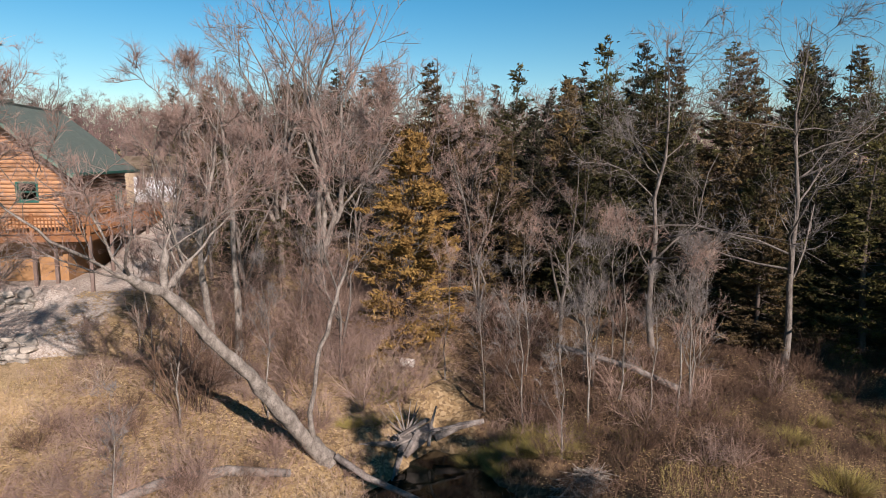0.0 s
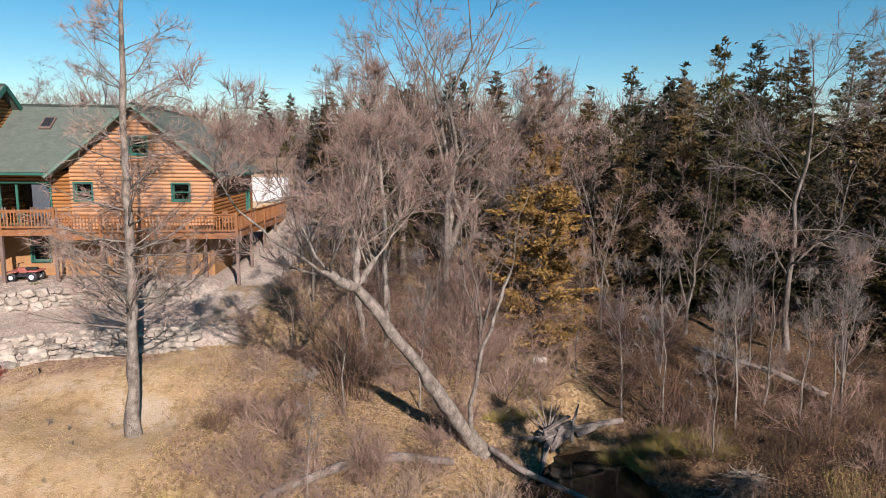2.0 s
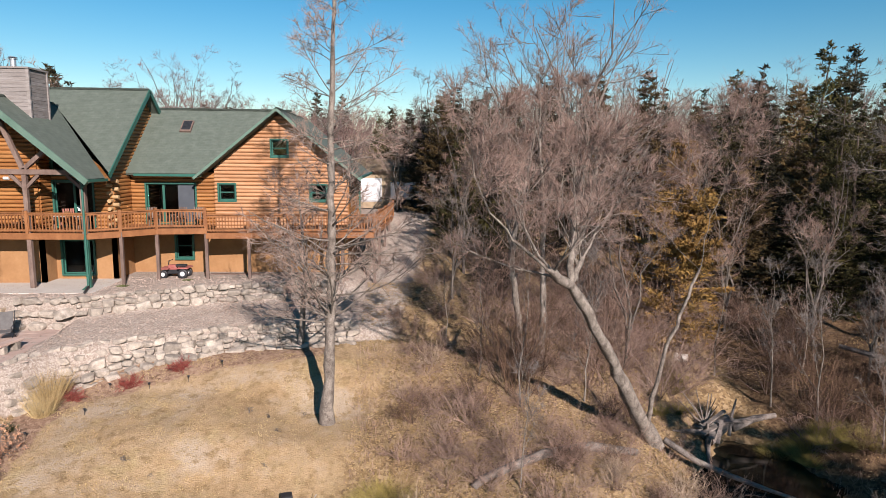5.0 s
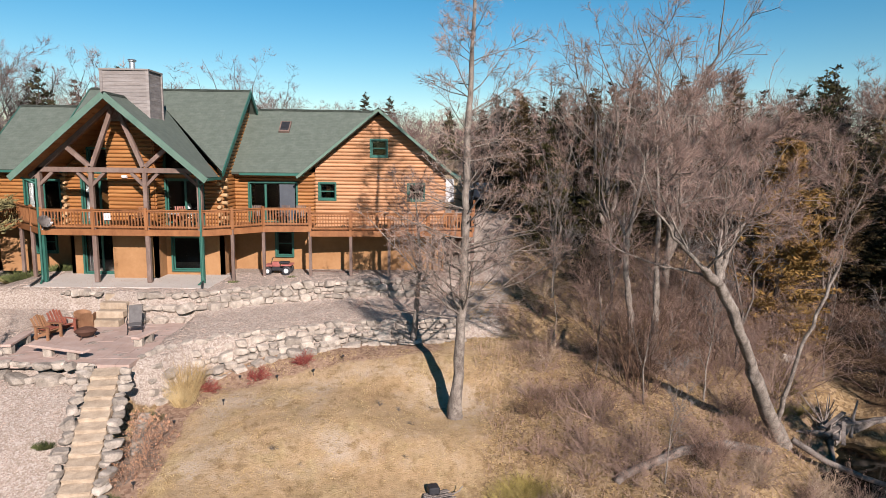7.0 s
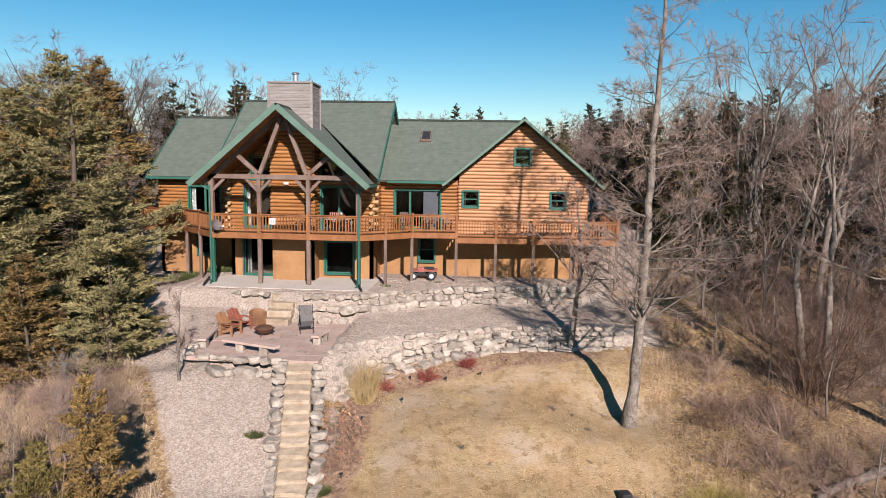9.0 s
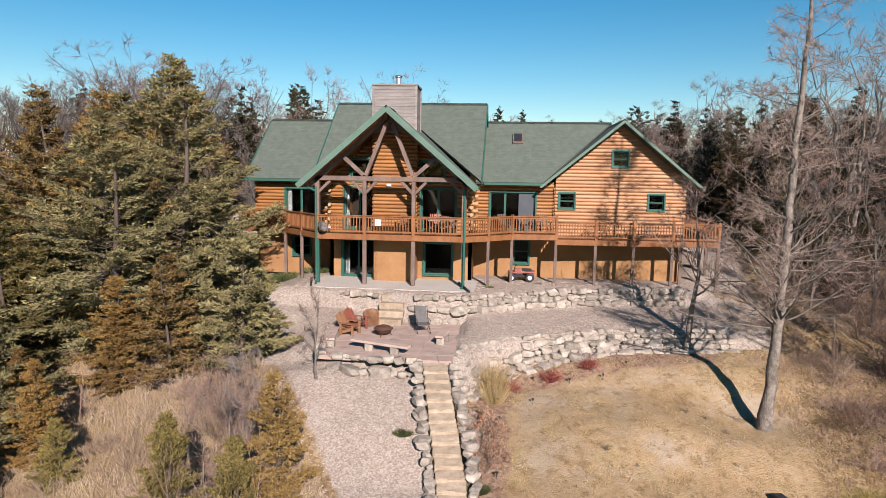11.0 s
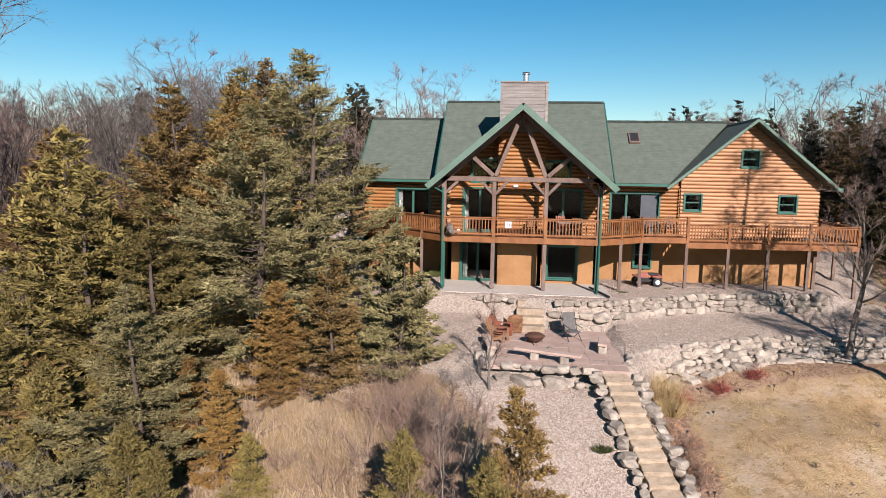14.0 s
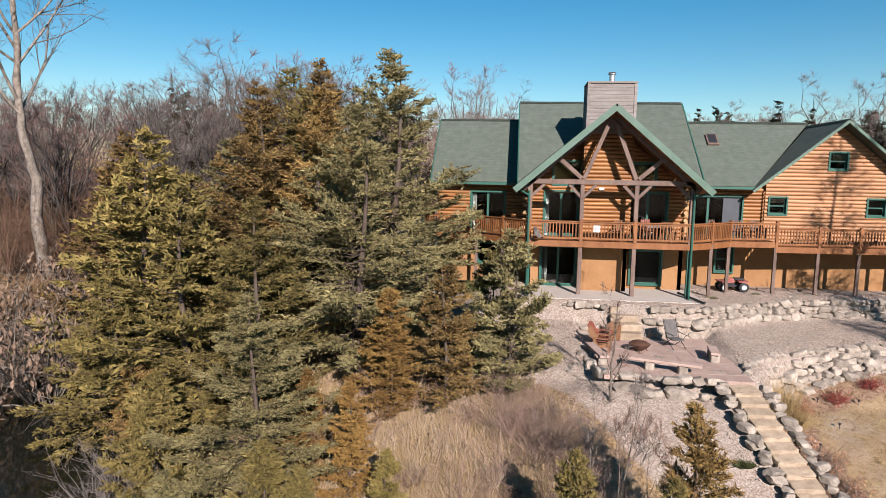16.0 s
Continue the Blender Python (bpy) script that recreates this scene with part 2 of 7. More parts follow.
def ground_material():
    """Leaf litter, with gravel, dry lawn and straw where the mesh's masks say, the seams broken up by noise."""
    m = bpy.data.materials.new("ground")
    m.use_nodes = True
    nt = m.node_tree
    n, link = nt.nodes, nt.links.new
    b = n["Principled BSDF"]
    b.inputs["Roughness"].default_value = 0.95
    b.inputs["Specular IOR Level"].default_value = 0.15
    pos = n.new("ShaderNodeNewGeometry").outputs["Position"]

    def noise_(scale, detail=5, rough=0.65):
        t = n.new("ShaderNodeTexNoise")
        t.inputs["Scale"].default_value, t.inputs["Detail"].default_value, t.inputs["Roughness"].default_value = scale, detail, rough
        link(pos, t.inputs["Vector"])
        return t.outputs[0]

    def ramp_(fac, cols, lo=0.3, hi=0.7):
        r = n.new("ShaderNodeValToRGB")
        e = r.color_ramp.elements
        while len(e) < len(cols):
            e.new(0.5)
        for i, c in enumerate(cols):
            e[i].position, e[i].color = lo + (hi - lo) * i / (len(cols) - 1), (*c, 1)
        link(fac, r.inputs[0])
        return r.outputs[0]

    def mix_(fac, a, c, blend="MIX"):
        x = n.new("ShaderNodeMix")
        x.data_type, x.blend_type = "RGBA", blend
        if isinstance(fac, float):
            x.inputs[0].default_value = fac
        else:
            link(fac, x.inputs[0])
        link(a, x.inputs[6])
        link(c, x.inputs[7])
        return x.outputs[2]

    def mask_(name, scale=2.0, width=0.5):
        a = n.new("ShaderNodeAttribute")
        a.attribute_name = name
        s = n.new("ShaderNodeMath")
        s.operation = "MULTIPLY_ADD"
        link(noise_(scale, 6, 0.75), s.inputs[0])
        s.inputs[1].default_value = width * 2
        link(a.outputs["Fac"], s.inputs[2])
        r = n.new("ShaderNodeMapRange")
        r.inputs["From Min"].default_value, r.inputs["From Max"].default_value = 0.5 + width - 0.1, 0.5 + width + 0.1
        link(s.outputs[0], r.inputs[0])
        return r.outputs[0]

    vor = n.new("ShaderNodeTexVoronoi")
    vor.inputs["Scale"].default_value = 9.0
    link(pos, vor.inputs["Vector"])
    peb = n.new("ShaderNodeTexVoronoi")
    peb.inputs["Scale"].default_value = 19.0
    link(pos, peb.inputs["Vector"])
    sepv, sepp = n.new("ShaderNodeSeparateColor"), n.new("ShaderNodeSeparateColor")
    link(vor.outputs["Color"], sepv.inputs[0])
    link(peb.outputs["Color"], sepp.inputs[0])
    leaf = mix_(0.55, ramp_(noise_(0.7), [(0.120, 0.078, 0.038), (0.190, 0.126, 0.066), (0.252, 0.178, 0.100)]),
                ramp_(sepv.outputs[0], [(0.057, 0.034, 0.020), (0.143, 0.092, 0.043), (0.228, 0.157, 0.080), (0.331, 0.245, 0.143)], 0.05, 0.95))
    gravel = mix_(0.62, ramp_(noise_(0.5), [(0.239, 0.189, 0.150), (0.281, 0.227, 0.185), (0.323, 0.273, 0.228)]),
                  ramp_(sepp.outputs[0], [(0.143, 0.109, 0.086), (0.227, 0.183, 0.147), (0.294, 0.248, 0.207), (0.378, 0.340, 0.301)], 0.03, 0.97))
    lawn = mix_(0.5, ramp_(noise_(0.35, 4), [(0.215, 0.136, 0.070), (0.296, 0.205, 0.112), (0.340, 0.250, 0.160)]),
                ramp_(noise_(3.2, 10, 0.92), [(0.090, 0.056, 0.026), (0.260, 0.178, 0.096), (0.420, 0.322, 0.216)], 0.36, 0.64))
    straw = mix_(0.5, ramp_(noise_(0.6), [(0.194, 0.126, 0.063), (0.251, 0.177, 0.097), (0.302, 0.228, 0.143)]),
                 ramp_(noise_(12.0, 6, 0.8), [(0.102, 0.069, 0.037), (0.206, 0.149, 0.088), (0.286, 0.228, 0.155)]))
    bare = ramp_(noise_(3.0, 6, 0.75), [(0.270, 0.222, 0.168), (0.345, 0.290, 0.228)])
    lawn = mix_(ramp_(noise_(0.24, 9, 0.66), [(0, 0, 0), (0.65, 0.65, 0.65)], 0.50, 0.60), lawn, bare)
    olive = ramp_(noise_(5.0, 8, 0.8), [(0.150, 0.106, 0.050), (0.262, 0.192, 0.096), (0.350, 0.272, 0.150)], 0.38, 0.62)
    lawn = mix_(ramp_(noise_(0.62, 9, 0.7), [(0, 0, 0), (0.8, 0.8, 0.8)], 0.51, 0.62), lawn, olive)
    lawn = mix_(ramp_(noise_(0.45, 9, 0.75), [(0, 0, 0), (0.8, 0.8, 0.8)], 0.50, 0.62), lawn, straw)
    thatch = ramp_(noise_(7.0, 6, 0.8), [(0.120, 0.076, 0.036), (0.226, 0.156, 0.080)], 0.4, 0.6)
    lawn = mix_(ramp_(noise_(1.7, 8, 0.68), [(0, 0, 0), (0.75, 0.75, 0.75)], 0.53, 0.60), lawn, thatch)
    c = mix_(mask_("straw"), leaf, straw)
    duff = mix_(0.5, ramp_(noise_(0.8), [(0.045, 0.027, 0.014), (0.086, 0.053, 0.029), (0.131, 0.083, 0.045)]), ramp_(sepv.outputs[0], [(0.029, 0.017, 0.010), (0.086, 0.053, 0.029), (0.171, 0.114, 0.063)], 0.1, 0.95))
    c = mix_(mask_("duff", 0.9, 0.6), c, duff)
    mulch = mix_(0.5, ramp_(noise_(1.4, 7, 0.7), [(0.126, 0.076, 0.049), (0.210, 0.133, 0.089), (0.277, 0.189, 0.133)]), ramp_(sepv.outputs[0], [(0.084, 0.050, 0.034), (0.202, 0.130, 0.088), (0.311, 0.223, 0.160)], 0.05, 0.95))
    lawn = mix_(mask_("mulch", 0.8, 0.7), lawn, mulch)
    c = mix_(mask_("lawn"), c, lawn)
    c = mix_(mask_("gravel", 3.0, 0.35), c, gravel)
    link(c, b.inputs["Base Color"])
    bn = n.new("ShaderNodeBump")
    bn.inputs["Strength"].default_value, bn.inputs["Distance"].default_value = 0.7, 0.06
    link(mix_(0.5, noise_(11.0, 7, 0.75), peb.outputs["Distance"]), bn.inputs["Height"])
    link(bn.outputs[0], b.inputs["Normal"])
    return m


M_GROUND = ground_material()

# ---- helpers for building ----


def place(name, me, material, parent=None, label="", m=None):
    """Links mesh data as one object; world-built meshes keep their place under a parent."""
    ob = new(name, me)
    if material is not None and not me.materials:
        me.materials.append(material)
    if m is not None:
        ob.matrix_basis = m
    if parent is not None:
        ob.parent = parent
    if label:
        tagged(ob, label)
    return ob


def part(name, bm, material, parent=None, label="", smooth=False, bevel=0.0):
    if bevel:
        bmesh.ops.bevel(bm, geom=list(bm.edges), offset=bevel, segments=1, affect="EDGES")
    me = bpy.data.meshes.new(name)
    bm.to_mesh(me)
    bm.free()
    if smooth:
        me.polygons.foreach_set("use_smooth", [True] * len(me.polygons))
    return place(name, me, material, parent, label)


def root(name, x, y, z, rz=0.0):
    ob = new(name)
    ob.empty_display_size = 0.2
    ob.matrix_basis = pose(x, y, z, 0, 0, rz)
    return ob


def raw_mesh(name, verts, faces, smooth=False):
    me = bpy.data.meshes.new(name)
    me.from_pydata(verts.tolist() if hasattr(verts, "tolist") else verts, [], faces.tolist() if hasattr(faces, "tolist") else faces)
    if smooth:
        me.polygons.foreach_set("use_smooth", [True] * len(me.polygons))
    me.update()
    return me


def box(bm, x0, x1, y0, y1, z0, z1):
    v = [bm.verts.new(p) for p in ((x0, y0, z0), (x1, y0, z0), (x1, y1, z0), (x0, y1, z0), (x0, y0, z1), (x1, y0, z1), (x1, y1, z1), (x0, y1, z1))]
    for f in ((3, 2, 1, 0), (4, 5, 6, 7), (0, 1, 5, 4), (1, 2, 6, 5), (2, 3, 7, 6), (3, 0, 4, 7)):
        bm.faces.new([v[i] for i in f])
    return bm


def nb():
    return bmesh.new()


def beam(bm, p, q, w, h=None, up=(0, 0, 1)):
    """A squared beam from p to q, w wide and h deep."""
    p, q, h = Vector(p), Vector(q), h or w
    d = (q - p).normalized()
    s = d.cross(Vector(up))
    s = (s if s.length > 1e-3 else d.cross(Vector((0, 1, 0)))).normalized()
    u = s.cross(d)
    ring = [(-w / 2, -h / 2), (w / 2, -h / 2), (w / 2, h / 2), (-w / 2, h / 2)]
    a = [bm.verts.new(p + s * i + u * j) for i, j in ring]
    b = [bm.verts.new(q + s * i + u * j) for i, j in ring]
    bm.faces.new(a[::-1])
    bm.faces.new(b)
    for i in range(4):
        bm.faces.new((a[i], a[(i + 1) % 4], b[(i + 1) % 4], b[i]))
    return bm


def tube(bm, pts, radii, sides=8):
    """A round tube along points."""
    rings = []
    pts = [Vector(p) for p in pts]
    for i, p in enumerate(pts):
        d = (pts[min(i + 1, len(pts) - 1)] - pts[max(i - 1, 0)]).normalized()
        s = d.cross(Vector((0.31, 0.17, 1.0) if abs(d.z) < 0.9 else (1, 0, 0))).normalized()
        u = s.cross(d)
        r = radii[i] if hasattr(radii, "__len__") else radii
        rings.append([bm.verts.new(p + (s * math.cos(a) + u * math.sin(a)) * r) for a in (2 * math.pi * k / sides for k in range(sides))])
    for a, b in zip(rings, rings[1:]):
        for k in range(sides):
            bm.faces.new((a[k], b[k], b[(k + 1) % sides], a[(k + 1) % sides]))
    bm.faces.new(rings[0])
    bm.faces.new(rings[-1][::-1])
    return bm


def disc(bm, x, y, z0, z1, r0, r1=None, sides=16):
    return tube(bm, [(x, y, z0), (x, y, z1)], [r0, r0 if r1 is None else r1], sides)


# ---- ground ----


def smooth(t):
    t = np.clip(t, 0, 1)
    return t * t * (3 - 2 * t)


def upper_wall(x):
    return np.interp(x, [-34, -31, -29.5, -27, -25, -22.3, -20, -17, -14, -11], [28.2, 28.1, 27.9, 27.4, 27.5, 29.1, 30.2, 31.0, 31.4, 31.4])


def lower_wall(x):
    return np.interp(x, [-31.5, -30, -25.9, -25.2, -24.5, -23.5, -22, -20, -17.5, -13, -11], [22.3, 21.4, 21.2, 21.0, 21.7, 23.6, 24.8, 25.8, 26.8, 27.5, 27.6])


def creek(y):
    return np.interp(y, [-5, 8, 14, 18, 21, 24, 30, 40, 60], [-20, -6, 1.6, 3.5, 3.6, 4.3, 6.6, 10, 13])


def wave(x, y, s, k):
    return np.sin(x * s + 1.3 * k + 0.7 * np.sin(y * s * 0.83 + k)) * np.cos(y * s * 1.13 - 0.6 * k + 0.5 * np.sin(x * s * 0.71))


def height(x, y):
    """The ground's height."""
    x, y = np.asarray(x, float), np.asarray(y, float)
    lawn = np.interp(y, [5, 10, 16.5, 20.8, 23.6, 25.2, 27.4], [-6.4, -5.3, -4.15, -3.3, -2.95, -2.3, -2.05])
    lawn = lawn + 0.06 * wave(x, y, 0.9, 1) - 0.5 * smooth((x + 18) / 5) * smooth((24.5 - y) / 2) - 0.6 * smooth((x + 21) / 5) * smooth((20.8 - y) / 2.5)
    slope = np.interp(y, [5, 10, 16.5, 18.5, 20.9], [-6.4, -5.4, -4.1, -3.0, -1.95]) + 0.05 * wave(x, y, 1.1, 2)
    low = slope + (lawn - slope) * smooth((x + 25.4) / 0.9)
    yu, yl = upper_wall(x), lower_wall(x)
    terrace = np.maximum(-0.85 - (yu - y) * 0.13, -1.42)
    court = smooth((x + 30.9) / 0.4) * smooth((-24.6 - x) / 0.5)
    terrace = terrace + (-1.412 - terrace) * court
    h = low + (terrace - low) * smooth((y - yl) / 0.7)
    h = h + (-0.05 - h) * smooth((y - yu + 0.1) / 0.45)
    # the wooded slope to the west, and the river
    west = np.interp(y, [5, 10, 14, 18.5, 21, 25, 30, 36, 45, 60], [-6.4, -5.5, -4.6, -3.2, -2.4, -1.7, -0.9, -0.3, 0.8, 2.6])
    bank = x - np.interp(y, [5, 19, 26, 30, 34, 40, 120], [-44, -48.5, -57, -63, -90, -200, -400])
    west = -6.6 + (west + 6.6) * smooth(bank / 13)
    h = h + (west - h) * smooth((-30.8 - 3.4 * smooth((y - 25.5) / 2.5) - x) / 3.0)
    # the wooded ravine to the east
    dx = x - creek(y) + 0.55 * wave(x, y, 1.1, 7) + 0.3 * wave(x, y, 2.9, 8)
    east = np.interp(y, [0, 8, 13, 18, 24, 30, 40, 60], [-6.5, -5.4, -4.9, -4.35, -3.7, -2.7, -0.8, 2.6])
    east = east + 0.9 * smooth((dx - 2) / 9) + 0.8 * smooth((-dx - 3) / 9)
    east = east - np.interp(y, [8, 23, 26, 34], [2.2, 2.0, 0.9, 0.2]) * np.exp(-((dx / np.interp(y, [20, 22.5, 25], [3.9, 3.3, 2.2])) ** 2)) + 0.12 * wave(x, y, 0.7, 3)
    drive = np.interp(y, [31, 33.5, 43, 46], [-0.4, -0.4, 2.3, 2.6])
    side = drive + (east - drive) * smooth((x + 9.5) / 6.5)
    seam = smooth((y - 28.5) / 4)
    h_e = (h + (east - h) * smooth((x + 11.5) / 8.5)) * (1 - seam) + side * seam
    h = h + (h_e - h) * smooth((x + 12.9) / 1.2)
    # behind the house
    back = 2.6 + 0.045 * np.maximum(y - 60, 0) * smooth((260 - y) / 260) + 0.5 * wave(x, y, 0.045, 4)
    h = h + (back - h) * smooth((y - 44.2) / 3.0) * (1 - smooth((x + 8) / 25)) * smooth((x + 55) / 14)
    h = np.where((y > 60), h + (back - h) * smooth((y - 60) / 12) * smooth((x + 0.9 * y + 20) / 30), h)
    # the far bank behind the camera
    h = np.where(y < -18, h + (0.5 - h) * smooth((-18 - y) / 25), h)
    return h


def grow_steps(lo, hi, step, far):
    a = list(np.arange(lo, hi + 1e-6, step))
    d, s = 0.0, step
    left, right = [], []
    while d < far:
        s *= 1.22
        d += s
        left.append(lo - d)
        right.append(hi + d)
    return np.array(left[::-1] + a + right)


gx, gy = grow_steps(-52, 18, 0.34, 2200), grow_steps(10, 47, 0.34, 2200)
GX, GY = np.meshgrid(gx, gy)
GZ = height(GX, GY) + np.where((GY < 29) | (GX > -12) | (GX < -34), 0.035 * wave(GX, GY, 3.1, 5) + 0.03 * wave(GX, GY, 5.3, 6), 0)
nx, ny = len(gx), len(gy)
idx = np.arange(nx * ny).reshape(ny, nx)
quads = np.stack([idx[:-1, :-1], idx[:-1, 1:], idx[1:, 1:], idx[1:, :-1]], -1).reshape(-1, 4)
gme = raw_mesh("ground", np.stack([GX, GY, GZ], -1).reshape(-1, 3), quads, True)
lawn_mask = smooth((lower_wall(GX) - GY + 0.2) / 0.8) * smooth((GX + 24.6) / 0.8) * smooth((-8.5 - 0.25 * (24 - GY) - GX) / 5.0) * smooth((GY - 13) / 3)
gravel_mask = np.maximum(smooth((GY - lower_wall(GX) + 0.4) / 0.5) * smooth((GX + 37) / 3) * smooth((-6.5 - GX - 0.15 * (40 - GY)) / 4), smooth((-25.0 - GX) / 0.6) * smooth((GX + 32.4 - 0.7 * (21 - GY)) / 1.6) * smooth((GY - 12) / 2))
gravel_mask = gravel_mask * smooth((60 - GY) / 8)
straw_mask = np.maximum(smooth((-31.6 + 0.72 * np.maximum(21 - GY, 0) - GX) / 1.2) * smooth((GX + 44) / 6) * smooth((27 - GY) / 5), 0.3 * smooth((GX + 14) / 4) * smooth((4 - GX) / 5) * smooth((29 - GY) / 4))
mulch_mask = np.maximum(smooth((GY - lower_wall(GX) + 2.4) / 1.2) * smooth((GX + 24.5) / 1) * smooth((-12.5 - GX) / 2), smooth((-22.2 - GX) / 1.0) * smooth((GX + 24.6) / 0.6)) * smooth((GY - 15) / 2)
duff_mask = np.maximum(smooth((GX - 4.4) / 2.6) * smooth((GY - 8) / 5), smooth((-43 - GX) / 4) * smooth((GY - 12) / 4))
duff_mask = np.maximum(duff_mask, 0.22 * smooth((GX + 11) / 4) * smooth((GY - 15) / 4))
duff_mask = np.maximum(duff_mask, np.maximum(smooth((GY - 46) / 5), smooth((-50 - GX) / 6)))
for name, mask in (("lawn", lawn_mask), ("mulch", mulch_mask), ("gravel", gravel_mask), ("straw", straw_mask), ("duff", duff_mask)):
    a = gme.attributes.new(name, "FLOAT", "POINT")
    a.data.foreach_set("value", mask.astype(np.float32).ravel())
tagged(place("ground", gme, M_GROUND), "sloping ground of leaf litter, pale gravel and dry lawn", "ground", kind="structure")


def hz(x, y):
    return float(height(x, y))


def water_sheet():
    bm = nb()
    n = 24
    rows = [[bm.verts.new((-260 + 320 * i / n, -60 + 190 * j / n, -5.45)) for i in range(n + 1)] for j in range(n + 1)]
    for a, b in zip(rows, rows[1:]):
        for i in range(n):
            bm.faces.new((a[i], a[i + 1], b[i + 1], b[i]))
    tagged(part("water", bm, M_WATER), "dark still creek water reflecting trees", "water", kind="structure")


water_sheet()

# ---- the log house ----
house = tagged(root("log_house", -25.5, 35, 0), "large log house with green shingle roof and ochre stucco basement", "house")
HOUSE_AT = Vector((-25.5, 35, 0))


def hp(name, bm, material, parent=None, label="", bevel=0.0):
    """A part of the house, built in world places."""
    ob = part(name, bm, material, parent or house, label, bevel=bevel)
    if parent is None:
        ob.location = -HOUSE_AT
    return ob


# one log of siding, one metre long, its round face towards -y
def log_mesh():
    prof = [(-0.096, 0.0), (-0.088, -0.04), (-0.055, -0.078), (0.0, -0.092), (0.055, -0.078), (0.088, -0.04), (0.096, 0.0)]
    v = [(0.0, y, z) for z, y in prof] + [(1.0, y, z) for z, y in prof]
    k = len(prof)
    f = [(i, i + k, i + k + 1, i + 1) for i in range(k - 1)] + [tuple(range(k)), tuple(range(2 * k - 1, k - 1, -1)), (0, k - 1, 2 * k - 1, k)]
    return raw_mesh("log", v, f, False)


LOG = {M_LOG: log_mesh(), M_LOGPALE: log_mesh()}
for m_, me_ in LOG.items():
    me_.materials.append(m_)


def log_wall(x, y, turn, length, z0, z1, openings=(), top=None, material=M_LOG, logs=True, core=None, label=""):
    """A wall from (x, y) along its turn, openings as (u0, u1, z0, z1), top(u) the roof line; its outside is to the right of its run."""
    top = top or (lambda u: z1)
    base = pose(x, y, 0, 0, 0, turn)
    cuts = sorted({0.0, length, *(round(u, 3) for o in openings for u in o[:2] if 0 < u < length), *np.arange(0, length, 0.3).round(3).tolist()})
    bm = nb()
    for a, b in zip(cuts, cuts[1:]):
        mid = (a + b) / 2
        spans, lo = [], z0
        for o in sorted((o for o in openings if o[0] < mid < o[1]), key=lambda o: o[2]):
            spans.append((lo, o[2]))
            lo = o[3]
        spans.append((lo, None))
        for s0, s1 in spans:
            t0, t1 = (top(a), top(b)) if s1 is None else (s1, s1)
            if max(t0, t1) - s0 < 0.02:
                continue
            t0, t1 = max(t0, s0 + 0.005), max(t1, s0 + 0.005)
            v = [bm.verts.new(base @ Vector(p)) for p in ((a, 0, s0), (b, 0, s0), (b, 0, t1), (a, 0, t0), (a, 0.2, s0), (b, 0.2, s0), (b, 0.2, t1), (a, 0.2, t0))]
            for f in ((0, 1, 2, 3), (7, 6, 5, 4), (0, 4, 5, 1), (1, 5, 6, 2), (2, 6, 7, 3), (3, 7, 4, 0)):
                bm.faces.new([v[i] for i in f])
    bmesh.ops.remove_doubles(bm, verts=list(bm.verts), dist=0.001)
    wall = hp("wall", bm, core or material, label=label)
    if not logs:
        return wall
    k = 0
    while z0 + 0.2 * k + 0.1 < max(top(u) for u in cuts):
        z = z0 + 0.2 * k + 0.1
        us = np.linspace(0, length, 241)
        ok = np.array([top(u) > z + 0.06 and not any(o[0] < u < o[1] and o[2] < z + 0.05 and o[3] > z - 0.05 for o in openings) for u in us])
        i = 0
        while i < len(us):
            if ok[i]:
                j = i
                while j + 1 < len(us) and ok[j + 1]:
                    j += 1
                if us[j] - us[i] > 0.12:
                    ob = place("log", LOG[material], None, wall)
                    ob.matrix_basis = base @ Matrix.Translation((us[i], -0.002, z)) @ Matrix.Diagonal((us[j] - us[i], 1, 1, 1))
                i = j
            i += 1
        k += 1
    return wall


